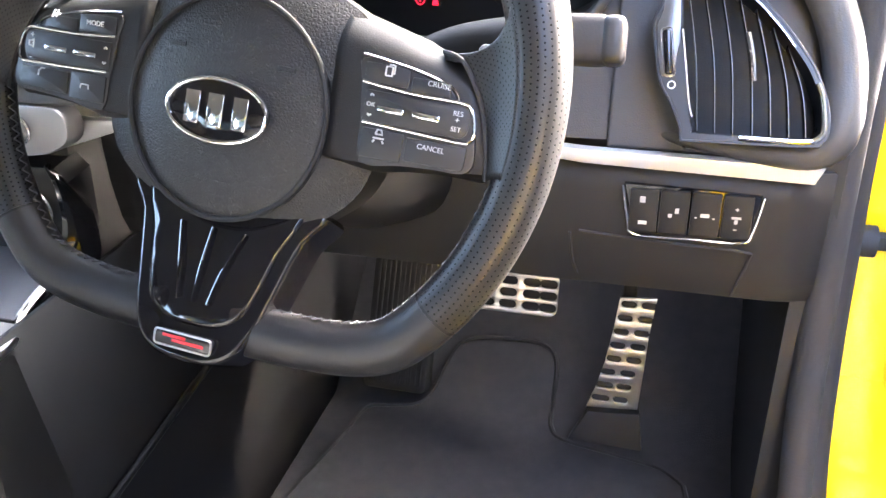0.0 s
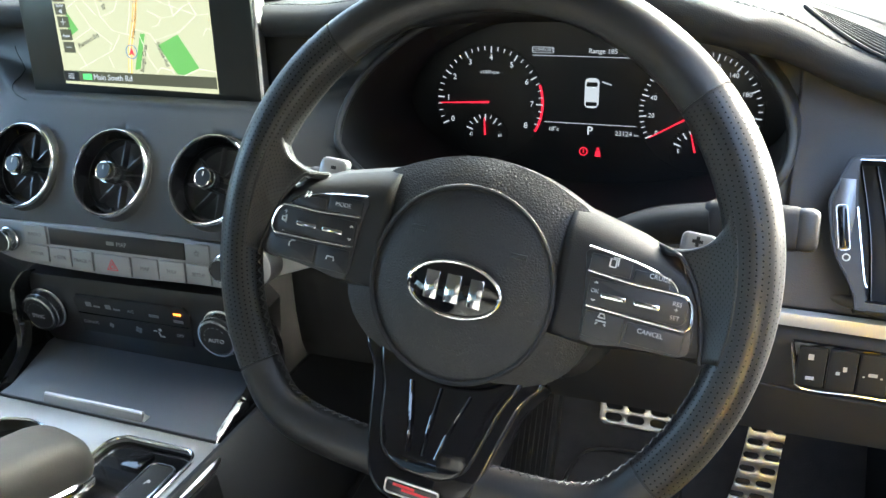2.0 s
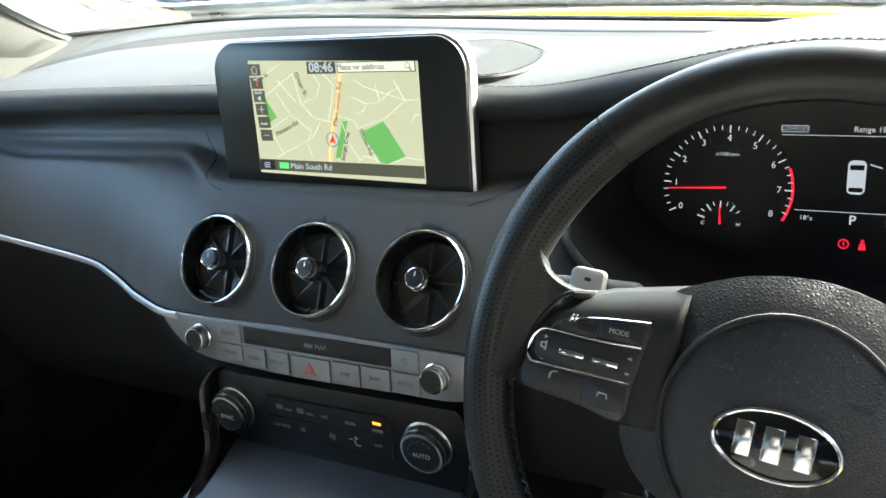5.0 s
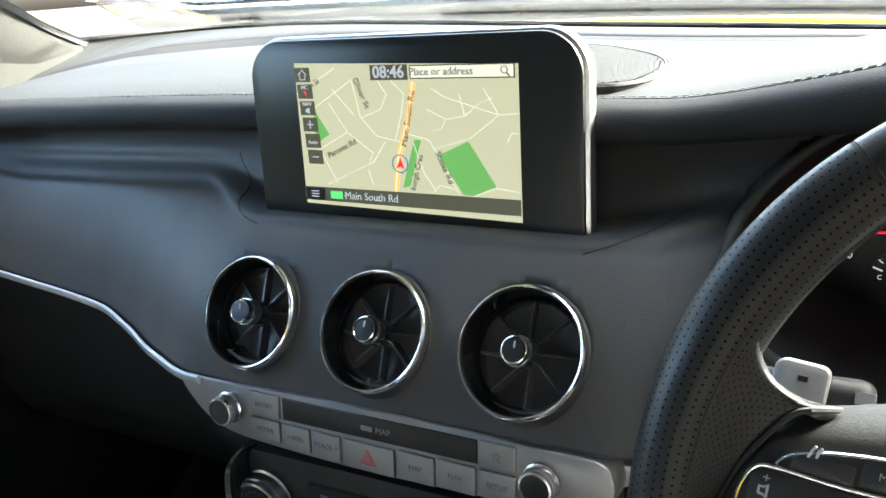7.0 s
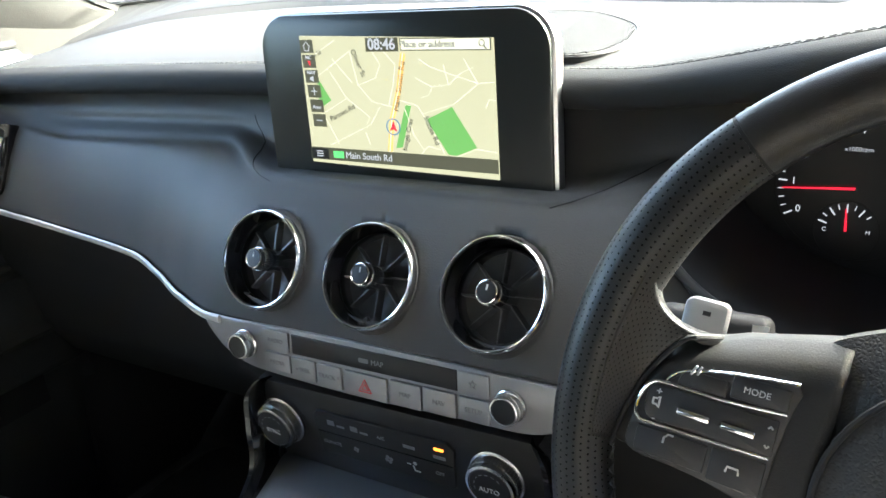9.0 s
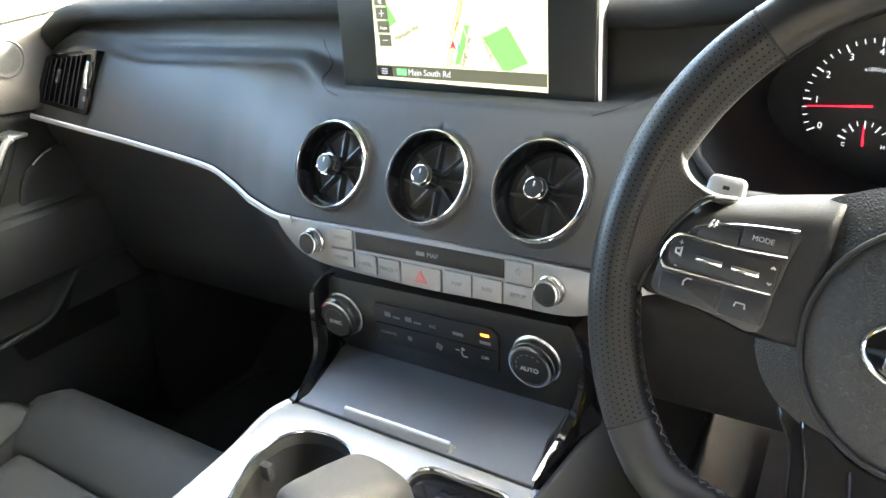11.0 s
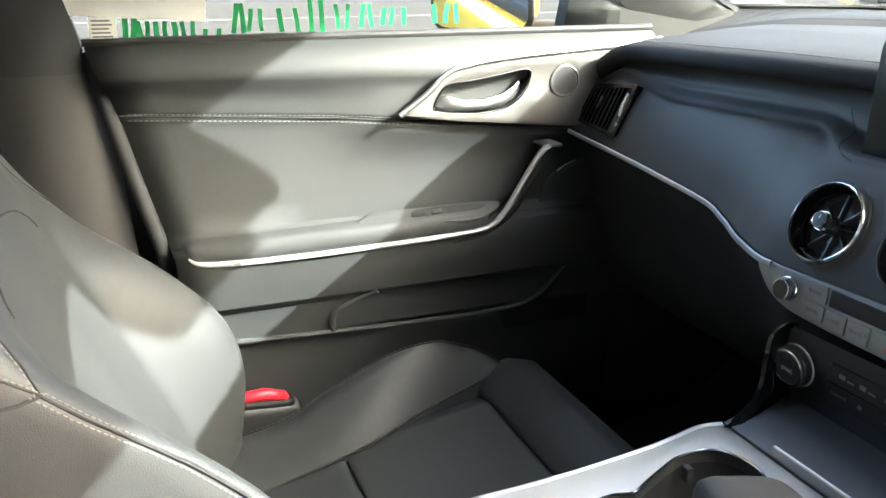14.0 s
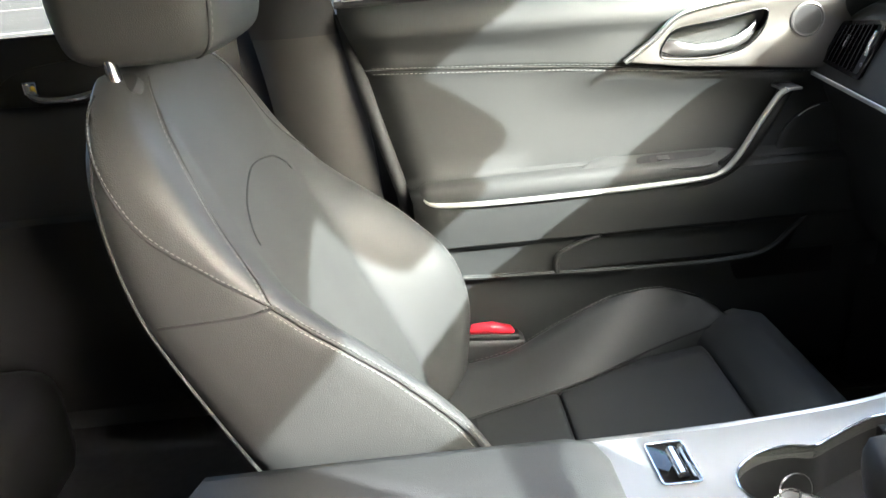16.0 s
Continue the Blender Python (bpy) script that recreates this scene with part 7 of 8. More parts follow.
def panel(zs, name, mat, label, y1=0.36, off=0.0, n=16, x_of=door_x):
    rws = []
    for z in zs:
        y0 = rear_edge(z)
        rws.append([Vector((x_of(y, z) + off, y, warp(y, z))) for y in np.linspace(y0, y1, n)])
    p = part(name, grid(rws), mat, pdoor, label, angle=50)
    shell(p, 0.006, (1, 0, 0))
    return p


panel([0.824, 0.83, 0.837, 0.845, 0.853, 0.86, 0.867, 0.873, 0.879, 0.885, 0.892, 0.9, 0.908, 0.916, 0.922, 0.927, 0.931, 0.933], "upper_pad", DOORSKIN, "grey padded door top")
panel([0.656, 0.66, 0.665, 0.67, 0.7, 0.74, 0.78, 0.8, 0.812, 0.8215], "insert", DOORSKIN, "grey leather door insert")
panel([0.553, 0.556, 0.57, 0.585, 0.6, 0.615, 0.628, 0.64, 0.648, 0.652, 0.656], "armrest", DOORSKIN, "grey padded door armrest", y1=0.36)
panel([0.486, 0.49, 0.5, 0.52, 0.54, 0.546, 0.551], "lower_insert", DOORSKIN, "grey lower door panel")
panel([0.25, 0.3, 0.36, 0.42, 0.46, 0.474, 0.48, 0.484], "map_pocket", DOORSKIN, "grey door pocket")
# stitched seam between the pad and the insert
for z, o in ((0.826, 0.002), (0.817, 0.001)):
    stitches([(door_x(y, z) + o, y, warp(y, z)) for y in np.linspace(-0.45, 0.33, 30)], pdoor, 0.0042, 0.0026, 0.00042, THREAD)
part("seam", tube([(door_x(y, 0.8225) + 0.0005, y, warp(y, 0.8225)) for y in np.linspace(-0.46, 0.34, 12)], 0.0016, 6), PIPING, pdoor)
part("sill_seal", tube([(-0.7085, y, 0.9355) for y in np.linspace(-0.495, 0.36, 10)], 0.0055, 8), RUBBER, pdoor, "black window seal")
part("rear_seal", tube([(-0.706, -0.486, 0.925), (-0.706, -0.4716, 0.842), (-0.706, -0.451, 0.7545), (-0.706, -0.4228, 0.647), (-0.71, -0.412, 0.5), (-0.72, -0.41, 0.3)], 0.011, 10), RUBBER, pdoor, "thick black rubber seal on the door's rear edge")
# pull handle and bright armrest strip
pull = smooth_line([(-0.645, 0.148, 0.768), (-0.652, 0.138, 0.757), (-0.662, 0.115, 0.715), (-0.67, 0.088, 0.665), (-0.673, 0.06, 0.64), (-0.672, 0.0, 0.634), (-0.671, -0.1, 0.631), (-0.6705, -0.25, 0.629), (-0.673, -0.365, 0.632), (-0.68, -0.392, 0.642)], 7)
part("pull_strip", tube(pull, 0.0058, 10, flat=0.7, up=(1, 0, 0)), TRIM, pdoor, "satin silver strip sweeping into the pull handle")
grip = smooth_line([(-0.668, 0.158, 0.765), (-0.672, 0.13, 0.715), (-0.68, 0.1, 0.665), (-0.684, 0.06, 0.635), (-0.688, 0.0, 0.62)], 6)
part("pull_grip", tube(grip, 0.013, 12, flat=0.8, up=(1, 0, 0)), HARD, pdoor, "dark pull handle")
part("handle_top", box(-0.69, -0.646, 0.142, 0.172, 0.7645, 0.7695, 0.002), SATIN, pdoor)
ar = [[Vector((x, y, z + 0.012 * t)) for x, z in ((-0.705, 0.63), (-0.682, 0.63), (-0.6735, 0.634), (-0.671, 0.642), (-0.673, 0.655), (-0.68, 0.662), (-0.705, 0.664))] for y, t in ((-0.385, 0), (-0.3, 0.0), (-0.2, 0.1), (-0.1, 0.2), (0.0, 0.35), (0.06, 0.45))]
ar.insert(0, [Vector((p.x - 0.006, p.y - 0.012, 0.648 + (p.z - 0.648) * 0.8)) for p in ar[0]])
ar.insert(0, [Vector((p.x - 0.012, p.y - 0.004, 0.648 + (p.z - 0.648) * 0.7)) for p in ar[0]])
part("armrest_pad", grid(ar, close_v=True, cap=True), DOORSKIN, pdoor, "rounded grey armrest pad", angle=60)
# switch in a scooped tray
TM = facing((-0.688, 0, 0.6685), (0, 1, 0.02), (-1.5, 0, 1)) @ Matrix.Diagonal((1, 1.25, 1, 1))
part("switch_tray", plate(smooth_line([(-0.146, 0.0005), (-0.13, 0.010), (-0.116, 0.0155), (-0.058, 0.0125), (0.03, 0.0115), (0.088, 0.0065), (0.073, -0.008), (0.034, -0.019), (-0.047, -0.0125), (-0.1, -0.008)], 4, True)[::-1], 0.012, bevel=0.0025, m=TM), DOORSKIN, pdoor, "shallow scooped switch tray")
sw = part("window_switch", plate(smooth_line([(-0.062, 0.0), (-0.056, 0.0065), (-0.03, 0.008), (0.05, 0.006), (0.062, 0.002), (0.03, -0.006), (-0.03, -0.0085), (-0.055, -0.0065)], 4, True)[::-1], 0.005, bevel=0.0008, m=TM @ pose(0, 0, 0.0012)), HARD, pdoor, "dark window switch plate")
part("switch_well", plate(rounded(-0.04, -0.004, -0.0048, 0.0052, 0.003, 4), 0.002, m=TM @ pose(0, 0, 0.0016)), DARK, sw, "dark switch recess")
part("rocker", box(-0.03, -0.012, -0.0035, 0.0035, 0.001, 0.0042, 0.0012, m=TM), BUTTON, sw, "small dark window rocker")
# lock trim, inner handle and tweeter
tr = [(0.345, 0.921), (0.3, 0.916), (0.2, 0.909), (0.09, 0.902), (0.02, 0.893), (-0.015, 0.882), (-0.045, 0.855), (-0.087, 0.8255), (0.0, 0.812), (0.12, 0.8005), (0.2, 0.792), (0.3, 0.786), (0.335, 0.85)]
bowl = smooth_line([(-0.035, 0.831), (-0.018, 0.8245), (0.032, 0.8215), (0.078, 0.8275), (0.106, 0.846), (0.118, 0.87), (0.114, 0.8835), (0.08, 0.879), (0.032, 0.8715), (-0.013, 0.8655), (-0.0285, 0.8505)], 4, True)
DM = facing((-0.6765, 0, 0), (0, 1, 0), (0.02, 0, 1))
part("handle_bezel", plate(tr, 0.012, holes=[[(p.x, p.y) for p in bowl], oval(0.177, 0.863, 0.0245, 0.0245, 28)], bevel=0.0015, m=DM), BRUSHED, pdoor, "brushed metallic handle bezel")
part("bezel_edge", tube([DM @ Vector((a, b, 0.0015)) for a, b in smooth_line(tr[:8], 5)], 0.0042, 8), SATIN, pdoor, "satin silver bezel edge")
part("handle_bowl", plate([(p.x, p.y) for p in bowl], 0.003, m=DM @ pose(0, 0, -0.022)), BOWL, pdoor, "recessed silver handle bowl")
part("bowl_wall", grid([[DM @ Vector((p.x, p.y, 0)) for p in bowl], [DM @ Vector((p.x, p.y, -0.022)) for p in bowl]], close_v=True), BOWL, pdoor)
part("bowl_rim", tube([DM @ Vector((p.x, p.y, 0.0008)) for p in bowl], 0.0011, 6, closed=True), PIANO, pdoor, "thin black rim of the handle bowl")
lev = []
for y, zl, zh, d in ((-0.03, 0.834, 0.846, -0.014), (-0.018, 0.829, 0.851, -0.006), (-0.008, 0.826, 0.848, -0.002), (0.015, 0.8255, 0.842, 0.0), (0.045, 0.8265, 0.8425, 0.0), (0.075, 0.831, 0.849, -0.003), (0.095, 0.839, 0.858, -0.008), (0.108, 0.849, 0.868, -0.016)):
    zm, h = (zl + zh) / 2, (zh - zl) / 2
    lev.append([DM @ Vector((y, zm + h * math.cos(a), d + 0.0042 * math.sin(a))) for a in [2 * math.pi * j / 14 for j in range(14)]])
part("inner_handle", grid(lev, close_v=True, cap=True), SATIN, pdoor, "satin chrome inner door handle", angle=60)
part("lock_mark", box(-0.684, -0.681, -0.031, -0.018, 0.851, 0.853), REDMARK, pdoor, "small red lock mark")
tw = part("tweeter", lathe([(0.0245, -0.004), (0.025, 0.002), (0.0225, 0.003), (0.0215, 0.001), (0.0, 0.001)], 36, m=DM @ pose(0.177, 0.863, 0)), VANE, pdoor, "round grey metal tweeter cover")
dots = bmesh.new()
for i in range(-9, 10):
    for j in range(-9, 10):
        x, y = (i + 0.5 * (j % 2)) * 0.0023, j * 0.002
        if x * x + y * y < 0.0196 ** 2:
            bmesh.ops.create_cube(dots, size=1, matrix=DM @ Matrix.Translation((0.177 + x, 0.863 + y, 0.0011)) @ Matrix.Diagonal((0.0016, 0.0015, 0.0006, 1)))
tagged(part("tweeter_hole", dots, DARK, tw), "fine pattern of dark holes", kind="stuff")
spk = part("door_speaker", lathe([(0.07, -0.004), (0.072, 0.004), (0.066, 0.006), (0.06, 0.004), (0.0, 0.006)], 36, m=facing((-0.705, 0.235, 0.66), (0, 1, 0), (0.1, 0, 1))), DOORSKIN, pdoor, "round dark door speaker")
part("speaker_arc", tube([(-0.694 + 0.0, 0.235 + 0.07 * math.cos(a), 0.66 + 0.07 * math.sin(a)) for a in np.linspace(1.75, 2.25, 8)], 0.0011, 6), SATIN, spk)
pocket = smooth_line([(-0.709, -0.39, 0.497), (-0.709, -0.2, 0.487), (-0.709, 0.0, 0.4805), (-0.709, 0.1, 0.481), (-0.707, 0.16, 0.492), (-0.705, 0.2, 0.527), (-0.703, 0.245, 0.575), (-0.70, 0.26, 0.6)], 6)
part("pocket_edge", tube(pocket, 0.0045, 8), DOORSKIN, pdoor, "grey pocket edge")
pf = [[Vector((p.x - 0.002, p.y, p.z)), Vector((p.x - 0.012, p.y + 0.012, p.z - 0.03)), Vector((-0.725, p.y + 0.02, min(p.z - 0.04, 0.44)))] for p in pocket if p.y > 0.09]
part("pocket_front", thick(grid(pf), 0.004), HARD, pdoor, "dark front end of the door pocket")
# near-black tube drawn in as the shade line under the armrest
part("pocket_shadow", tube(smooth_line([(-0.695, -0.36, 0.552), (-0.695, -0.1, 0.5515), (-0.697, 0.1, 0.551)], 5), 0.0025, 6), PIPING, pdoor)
part("pocket_strap", tube(smooth_line([(-0.69, -0.118, 0.552), (-0.697, -0.135, 0.545), (-0.702, -0.18, 0.524), (-0.706, -0.188, 0.505), (-0.708, -0.186, 0.488)], 5), 0.005, 8), DOORSKIN, pdoor, "curved pocket divider")
part("door_shell", box(-0.86, -0.75, -0.5, 0.72, 0.25, 0.92, 0.02), DARK, pdoor)
structure("wall_door_pad_front", box(-0.76, -0.715, 0.33, 0.4, 0.84, 0.915, 0.02), HARD, "dark corner trim at the windscreen pillar", "trim")

# marker strokes and a printed sticker on the window
GM = facing((-0.7065, 0, 0.94), (0, 1, 0), (0.12, 0, 1))
mk = thing("window_writing", "green marker strokes on the passenger window", "writing")
rng = random.Random(5)
# each letter stands as plain upright bars of its height: start, end, foot, top
for y0, y1, z0, z1 in ((-0.446, -0.425, 0.0, 0.024), (-0.429, -0.409, 0.001, 0.0205), (-0.408, -0.386, 0.001, 0.02), (-0.385, -0.365, 0.001, 0.019), (-0.363, -0.35, 0.001, 0.019), (-0.349, -0.316, -0.001, 0.009), (-0.306, -0.288, 0.002, 0.041), (-0.29, -0.26, 0.004, 0.034), (-0.252, -0.208, 0.002, 0.034), (-0.207, -0.176, 0.001, 0.0445), (-0.17, -0.14, 0.005, 0.038), (-0.132, -0.107, 0.006, 0.038), (-0.1, -0.077, 0.008, 0.033), (-0.073, -0.055, 0.0075, 0.0325), (-0.024, -0.011, 0.009, 0.036), (-0.006, 0.025, 0.009, 0.037)):
    spread = y1 - y0
    for k in ((0.25, 0.75) if spread > 0.018 else (0.5,)):
        yc, lean = y0 + spread * k, rng.uniform(-0.08, 0.08)
        line = smooth_line([(yc - lean * (z1 - z0), z0), (yc + rng.uniform(-0.001, 0.001), (z0 + z1) / 2), (yc + lean * (z1 - z0), z1)], 4)
        part("stroke", thick(strip2d(line, rng.uniform(0.0055, 0.0075)), 0.0004), MARKER, mk, m=GM)
stk = thing("sticker", "white printed sticker on the window", "sticker", GM)
part("paper", plate(rounded(-0.4835, -0.4505, -0.002, 0.026, 0.002, 2), 0.0006, m=pose(0, 0, 0.0006)), PAPER, stk)
for i in range(5):
    part("print_bar", box(-0.4805, -0.456 - 0.002 * (i % 3), 0.001 + i * 0.005, 0.0032 + i * 0.005, 0.0007, 0.001), DIMPRINT, stk)
sheet = thing("window_sheet", "white paper sheet taped inside the passenger window", "paper", GM)
part("paper", plate([(-0.512, 0.03), (-0.34, 0.0185), (-0.333, 0.12), (-0.505, 0.135)], 0.0006, m=pose(0, 0, 0.0012)), PAPER, sheet, "plain white paper")

# rear passenger door
rdoor = thing("rear_door", "dark rear passenger door with chrome inner handle", "car door")
for zs, mt, lb in (([0.845, 0.87, 0.9, 0.925, 0.931], HARD, "dark rear door top"), ([0.30, 0.5, 0.6, 0.66, 0.665, 0.7, 0.78, 0.844], DARK, "black rear door panel")):
    rws = [[Vector((lerp([(0.3, -0.745), (0.6, -0.70), (0.66, -0.68), (0.67, -0.715), (0.84, -0.71), (0.88, -0.70), (0.931, -0.71)], z), y, z)) for y in np.linspace(-1.5, -0.64, 8)] for z in zs]
    p = part("trim", grid(rws), mt, rdoor, lb)
    shell(p, 0.006, (1, 0, 0))
part("handle_bezel", plate(smooth_line([(-0.985, 0.835), (-0.99, 0.86), (-0.95, 0.885), (-0.86, 0.895), (-0.78, 0.895), (-0.76, 0.87), (-0.78, 0.838)], 4, True), 0.008, bevel=0.002, m=facing((-0.696, 0, 0), (0, 1, 0), (0, 0, 1))), HARD, rdoor, "dark handle bezel")
part("inner_handle", tube(smooth_line([(-0.686, -0.94, 0.858), (-0.684, -0.925, 0.845), (-0.684, -0.88, 0.843), (-0.686, -0.83, 0.852)], 5), 0.006, 8), CHROME, rdoor, "chrome inner handle")
part("lock_pin", box(-0.69, -0.68, -0.945, -0.925, 0.852, 0.872, 0.003), CHROME, rdoor)
part("rear_shell", box(-0.86, -0.755, -1.5, -0.56, 0.25, 0.92, 0.02), DARK, rdoor)

# ---- seats
def seat(m, label):
    """A front seat, its floor point at the origin, facing +y."""
    s = thing("front_seat", label, "car seat", m, group="front seats")

    # cushion: rows run from back to front, points across
    def cushion(x0, x1, ys, zf, name, lab, mat=SEAT, nx=8):
        rws = []
        for y in ys:
            rws.append([Vector((x0 + (x1 - x0) * i / nx, y, zf(x0 + (x1 - x0) * i / nx, y))) for i in range(nx + 1)])
        p = part(name, grid(rws), mat, s, lab, angle=70)
        shell(p, 0.03, (0, 0, 1))
        return p

    def base(y):
        return ease([(-0.42, 0.345), (-0.22, 0.385), (0.0, 0.415), (0.06, 0.43), (0.11, 0.42), (0.14, 0.385), (0.15, 0.34)], y)

    def edge(x, x0, x1, y, d=0.005, w=0.012):
        q = min(x - x0, x1 - x)
        return -d * max(0, 1 - q / w) ** 2

    cushion(-0.165, 0.165, [*np.linspace(-0.40, -0.24, 7), -0.234, -0.229, -0.2255], lambda x, y: base(y) + edge(x, -0.165, 0.165, y) - 0.005 * max(0, 1 - (-0.224 - y) / 0.012) ** 2, "rear_insert", "smooth grey leather cushion centre", nx=14)
    cushion(-0.20, 0.20, [-0.2225, -0.219, -0.214, *np.linspace(-0.208, -0.01, 10), -0.004, 0.0, 0.0045], lambda x, y: base(y) + edge(x, -0.2, 0.2, y) - 0.005 * max(0, 1 - min(y + 0.224, 0.006 - y) / 0.012) ** 2 - 0.006 * math.cos(x * 7), "centre_insert", "smooth grey leather cushion centre", nx=14)
    fr = []
    for i in range(15):
        x = -0.265 + 0.53 * i / 14
        e = -0.014 * max(0, (abs(x) - 0.235) / 0.03) ** 2
        fr.append([Vector((x, 0.008, 0.402 + e)), Vector((x, 0.014, 0.414 + e)), Vector((x, 0.04, 0.436 + e)), Vector((x, 0.075, 0.446 + e)), Vector((x, 0.105, 0.438 + e)), Vector((x, 0.125, 0.416 + e)), Vector((x, 0.132, 0.38)), Vector((x, 0.125, 0.33)), Vector((x, 0.1, 0.3)), Vector((x, 0.0, 0.3))])
    part("front_roll", grid(fr, close_v=True, cap=True), SEAT, s, "plain grey leather front roll", angle=70)
    for sd in (-1, 1):
        bl = []
        for y in np.linspace(-0.40, 0.07, 18):
            h = ease([(-0.42, 0.385), (-0.3, 0.40), (-0.2, 0.445), (-0.1, 0.482), (-0.05, 0.486), (0.0, 0.472), (0.04, 0.452), (0.075, 0.41)], y)
            xi = ease([(-0.40, 0.135), (-0.22, 0.15), (0.0, 0.225), (0.07, 0.23)], y)
            xo = ease([(-0.4, 0.262), (0.0, 0.275), (0.07, 0.262)], y)
            b = base(y) - 0.006
            xm = (xi + xo) / 2
            prof = [(xi, b), (xi + 0.006, b + 0.010), (xi + (xo - xi) * 0.35, b + (h - b) * 0.62), (xi + (xo - xi) * 0.62, b + (h - b) * 0.93), (xo - 0.022, h), (xo - 0.006, h - 0.008), (xo, h - 0.03), (xo - 0.004, 0.34), (xo - 0.02, 0.28), (xi + 0.02, 0.28)]
            bl.append([Vector((sd * a, y, z)) for a, z in prof])
        part("cushion_bolster", grid(bl, close_v=True, cap=True), SEAT, s, "raised grey leather side bolster", angle=70)
        stitches([r[5] + Vector((0, 0, 0.003)) for r in bl[:-1]], s, 0.005, 0.003, 0.00045)
        part("piping", tube([r[1] + Vector((-sd * 0.004, 0, -0.003)) for r in bl], 0.0018, 6), PIPING, s)
        side = box(sd * 0.275 - 0.02, sd * 0.275 + 0.02, -0.48, 0.08, 0.22, 0.36, 0.02, 3)
        part("side_cover", side, HARD, s, "dark plastic seat side cover")
    part("frame", box(-0.24, 0.24, -0.4, 0.1, 0.2, 0.36, 0.02), DARK, s, "dark seat base")

    # backrest: front line and side bolsters by height
    def mid(z):
        return ease([(0.34, -0.40), (0.45, -0.425), (0.6, -0.49), (0.8, -0.582), (0.88, -0.618), (0.93, -0.65)], z)

    def front(z):
        return ease([(0.34, -0.36), (0.42, -0.345), (0.5, -0.335), (0.57, -0.352), (0.65, -0.42), (0.74, -0.53), (0.80, -0.578), (0.86, -0.612), (0.93, -0.655)], z)

    def half(z):
        return ease([(0.34, 0.245), (0.5, 0.252), (0.7, 0.25), (0.8, 0.245), (0.86, 0.235), (0.895, 0.215), (0.915, 0.18), (0.928, 0.13)], z)

    zs = [0.34, 0.38, 0.42, 0.46, 0.5, 0.54, 0.57, 0.6, 0.63, 0.66, 0.69, 0.715, 0.74, 0.765, 0.79, 0.815, 0.84, 0.86, 0.88, 0.895, 0.908, 0.918, 0.926, 0.930]
    rws = []
    for z in zs:
        hw = half(z)
        ins = min(hw * 0.68, 0.155)
        ym, yf = mid(z), front(z)
        back = ym - ease([(0.34, 0.10), (0.7, 0.12), (0.85, 0.085), (0.93, 0.03)], z)
        row = [(ins * t, ym + 0.004 * t) for t in (0.0, 0.3, 0.6, 0.85, 1.0)]
        row += [(ins + 0.006, ym + 0.004 + (yf - ym) * 0.06), (ins + (hw - ins) * 0.35, ym + (yf - ym) * 0.55), (ins + (hw - ins) * 0.62, ym + (yf - ym) * 0.9), (hw - 0.014, yf), (hw - 0.003, yf - 0.008), (hw, yf - 0.03), (hw - 0.002, (yf + back) / 2 - 0.01), (hw - 0.008, back + 0.02), (hw - 0.04, back), (hw * 0.5, back - 0.006), (0, back - 0.008)]
        full = [Vector((-a, b, z)) for a, b in row[::-1]] + [Vector((a, b, z)) for a, b in row[1:]]
        rws.append(full[:-1])
    bkr = part("backrest", grid(rws, close_v=True, cap=True), SEAT, s, "sculpted grey leather backrest", angle=75)
    bkr.modifiers.new("round", "SUBSURF").render_levels = 1
    k = 15

    def on_back(i, z, lift=0.0012):
        """A place on the backrest by its index across (0 the middle, growing outwards, signed) and height."""
        for n in range(len(zs) - 1):
            if zs[n] <= z <= zs[n + 1]:
                t = (z - zs[n]) / (zs[n + 1] - zs[n])
                j = k + i
                f = int(math.floor(j))
                w = j - f
                m = len(rws[0])
                lo = rws[n][f % m].lerp(rws[n][(f + 1) % m], w)
                hi = rws[n + 1][f % m].lerp(rws[n + 1][(f + 1) % m], w)
                p = lo.lerp(hi, t)
                c = Vector((0, mid(z) - 0.06, z))
                return p + (p - c).normalized() * lift
        return rws[-1][k]

    for sd in (-1, 1):
        low_z = np.linspace(0.42, 0.738, 30)
        for di in (-0.25, 0.35):
            stitches([on_back(sd * (9 + di), z, 0.0008) for z in low_z], s, 0.0032, 0.002, 0.00036)
        part("piping", tube([on_back(sd * 9.05, z, 0.0) for z in low_z], 0.0014, 6), PIPING, s)
        up = [(9.0, 0.738), (7.4, 0.775), (6.2, 0.82), (5.6, 0.86), (5.0, 0.895), (4.2, 0.922)]
        line = [(p.x, p.y) for p in smooth_line(up, 6)]
        part("piping", tube([on_back(sd * i, z, 0.0) for i, z in line], 0.0011, 6), PIPING, s)
        stitches([on_back(sd * (i + 0.22), z, 0.0012) for i, z in line], s, 0.0032, 0.002, 0.00036)
        out = [(9.0, 0.738), (10.0, 0.78), (10.7, 0.82), (11.0, 0.87), (11.0, 0.90), (11.2, 0.918)]
        line = [(p.x, p.y) for p in smooth_line(out, 6)]
        part("piping", tube([on_back(sd * i, z, 0.0) for i, z in line], 0.0011, 6), PIPING, s)
        stitches([on_back(sd * (i - 0.15), z, 0.0012) for i, z in line], s, 0.0032, 0.002, 0.00036)
        part("cross_seam", tube([on_back(sd * i, 0.738 - 0.004 * (i - 9), 0.0) for i in np.linspace(9, 11.8, 10)], 0.0014, 6), PIPING, s)
        part("back_seam", tube([on_back(sd * 12.0, z, 0.0) for z in np.linspace(0.4, 0.9, 24)], 0.0016, 6), PIPING, s)
    arch = [(-3.3, 0.757), (-2.9, 0.772), (-1.9, 0.789), (0.0, 0.8), (1.9, 0.789), (2.9, 0.772), (3.3, 0.757)]
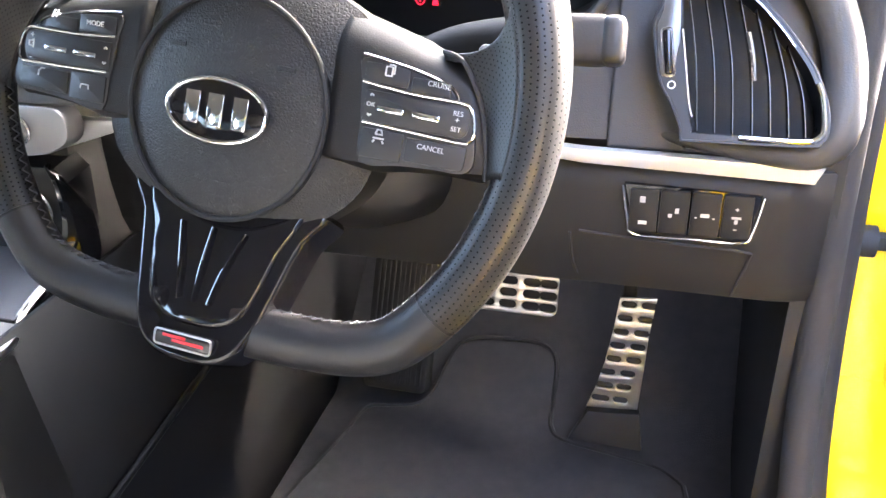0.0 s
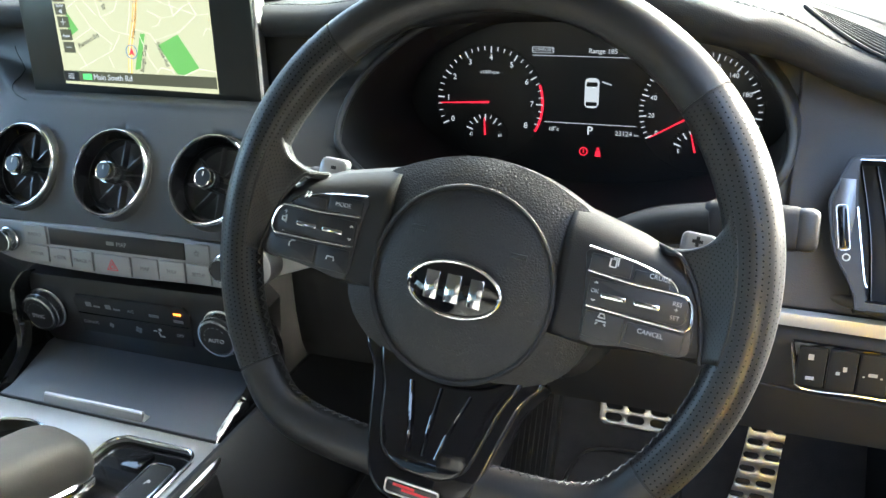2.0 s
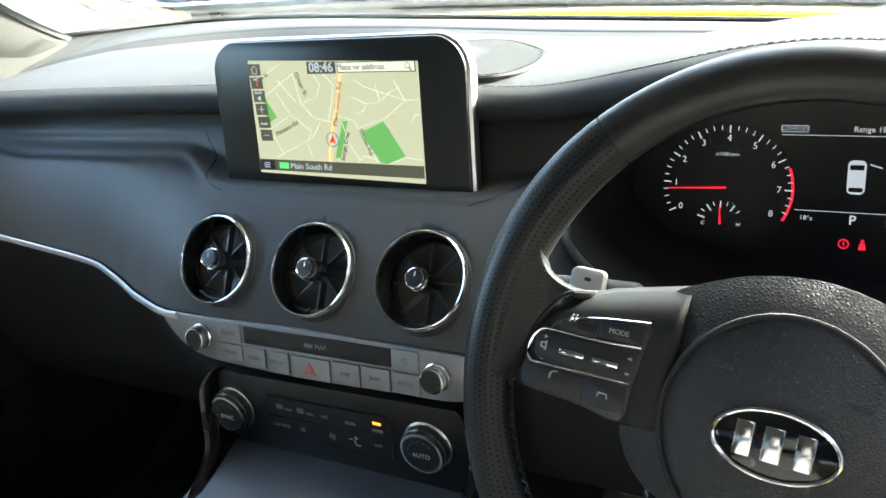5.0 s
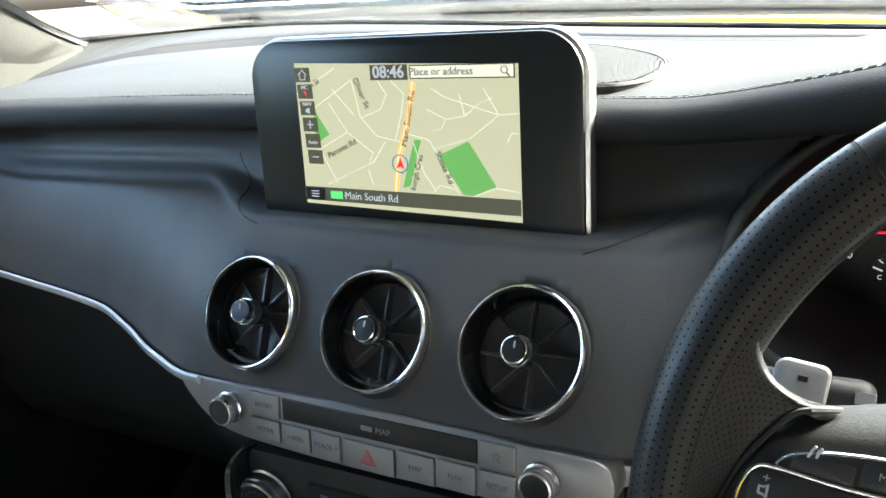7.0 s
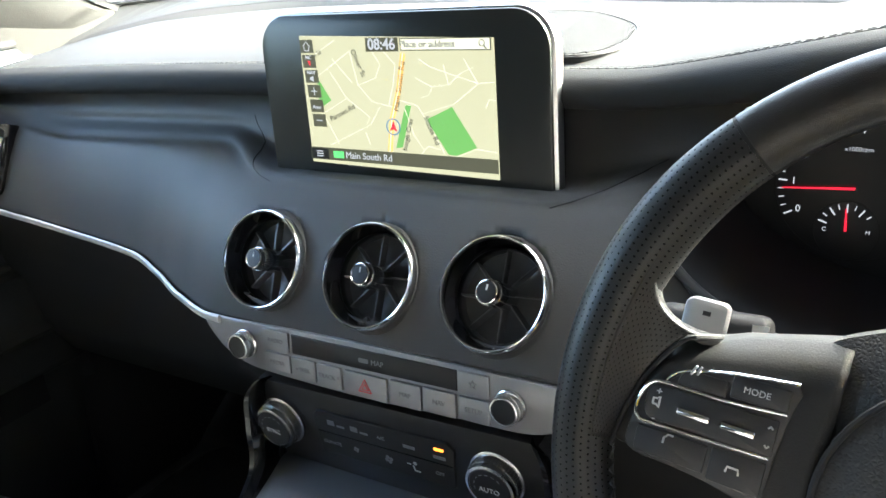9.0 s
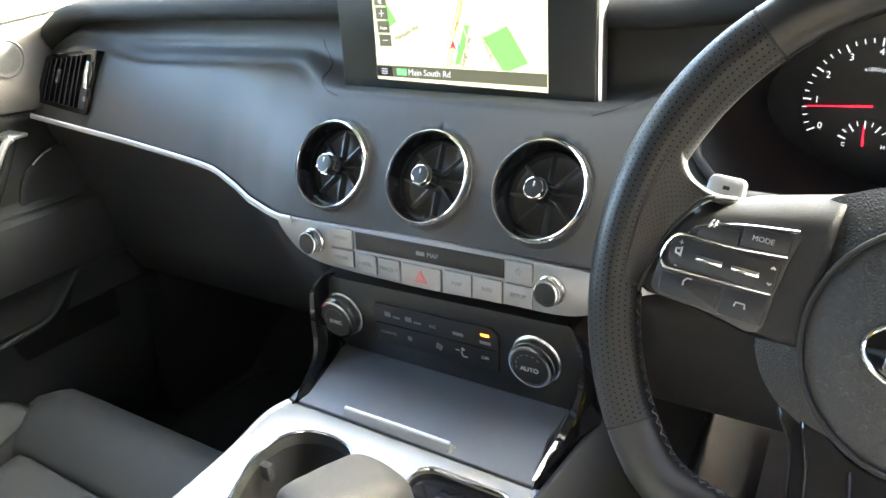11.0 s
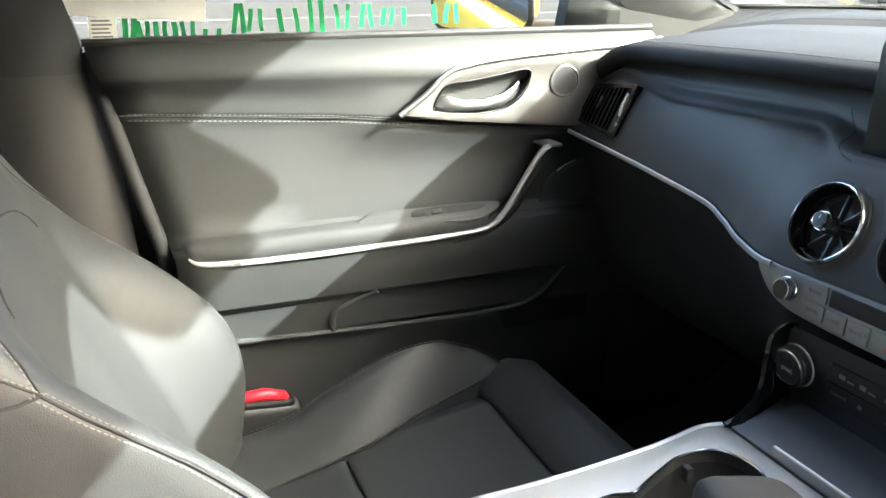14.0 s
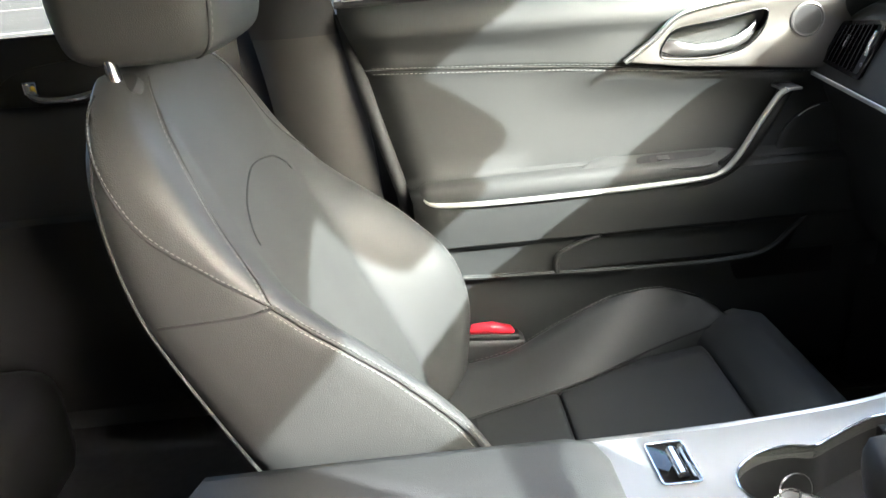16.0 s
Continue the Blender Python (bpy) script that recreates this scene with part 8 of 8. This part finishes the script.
    part("arch_seam", tube([on_back(p.x, p.y, 0.0002) for p in smooth_line(arch, 6)], 0.0013, 6), PIPING, s)
    # headrest on two posts
    hrows = []
    form = [(0.934, 0.118, -0.592, -0.68), (0.939, 0.134, -0.574, -0.702), (0.955, 0.145, -0.561, -0.716), (1.0, 0.151, -0.555, -0.722), (1.06, 0.148, -0.558, -0.72), (1.11, 0.13, -0.585, -0.712), (1.128, 0.095, -0.612, -0.698)]
    for z, hw, yf, yb in smooth_line(form, 4):
        hrows.append([Vector((hw * math.copysign(abs(math.cos(a)) ** 0.4, math.cos(a)), (yf + yb) / 2 + (yf - yb) / 2 * math.copysign(abs(math.sin(a)) ** 0.45, math.sin(a)), z)) for a in [2 * math.pi * (j + 0.5) / 56 for j in range(56)]])
    hr = part("headrest", grid(hrows, close_v=True, cap=True), SEAT, s, "rounded leather headrest", angle=70)
    for sd in (-1, 1):
        post_x = sd * 0.135
        part("post", tube([(post_x, -0.654, 0.895), (post_x, -0.662, 0.922), (post_x - sd * 0.006, -0.667, 0.955)], 0.0065, 12), CHROME, s, "chrome headrest post")
        part("post_guide", lathe([(0.025, -0.008), (0.0245, 0.001), (0.021, 0.004), (0.012, 0.005), (0.0, 0.005)], 24, m=pose(post_x, -0.664, 0.9135, 24, sd * 28, 0)), DARK, s, "black post guide")
        seam = [Vector((sd * abs(r[6].x), r[6].y, r[6].z)) for r in hrows[2:-2]]
        part("headrest_seam", tube(seam, 0.0014, 6), PIPING, hr)
        stitches([q + Vector((-sd * 0.004, 0.0022, 0)) for q in seam], hr, 0.0045, 0.003, 0.0004)
    return s


seat(pose(-0.362, 0, 0), "grey leather front passenger seat with stitched bolsters")
seat(pose(0.38, -0.16, 0), "grey leather driver's seat pushed back")

# belt buckle beside the passenger seat
bk = thing("belt_buckle", "seat belt buckle with bright red release button", "belt buckle", pose(-0.712, -0.30, 0.395, -8, 12, 4))
part("housing", box(-0.014, 0.014, -0.05, 0.05, -0.06, -0.004, 0.008, 3), HARD, bk, "dark buckle housing")
part("button", tube([(0, -0.042, -0.012), (0, -0.03, 0.0), (0, 0.0, 0.003), (0, 0.03, -0.003), (0, 0.042, -0.014)], [0.005, 0.0095, 0.0105, 0.0095, 0.005], 14), REDBELT, bk, "bright red release button")
part("collar", box(-0.02, 0.02, -0.06, 0.06, -0.075, -0.012, 0.012, 3), SOFT, bk, "pale grey moulded collar")

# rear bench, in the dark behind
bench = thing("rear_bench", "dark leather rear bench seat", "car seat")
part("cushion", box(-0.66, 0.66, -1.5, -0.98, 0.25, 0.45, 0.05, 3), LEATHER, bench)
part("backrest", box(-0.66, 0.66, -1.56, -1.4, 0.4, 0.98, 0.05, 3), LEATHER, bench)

# outside mirror on the passenger door
om = thing("door_mirror", "yellow-capped outside mirror beyond the passenger window", "door mirror", pose(-1.02, 0.21, 0.978, 5, 0, 41))
mrows = []
for y, kx, kz in ((0.05, 0.4, 0.5), (0.035, 0.85, 0.88), (0.0, 1.0, 1.0), (-0.03, 1.0, 1.0)):
    mrows.append([Vector((0.105 * kx * math.copysign(abs(math.cos(a)) ** 0.6, math.cos(a)), y, 0.062 * kz * math.copysign(abs(math.sin(a)) ** 0.7, math.sin(a)))) for a in [2 * math.pi * j / 28 for j in range(28)]])
part("cap", grid(mrows, close_v=True, cap=True), YELLOW, om, "yellow mirror cap")
part("frame", plate(rounded(-0.105, 0.105, -0.062, 0.062, 0.03, 6), 0.01, bevel=0.003, m=facing((0, -0.032, 0), (1, 0, 0), (0, 0, 1))), DARK, om, "black mirror frame")
part("glass", plate(rounded(-0.096, 0.096, -0.054, 0.054, 0.026, 6), 0.003, m=facing((0, -0.036, 0), (1, 0, 0), (0.0, 0.0, 1))), MIRROR, om, "mirror glass")
part("foot", box(0.08, 0.2, 0.0, 0.05, -0.085, -0.045, 0.012, 3), DARK, om, "black mirror foot")
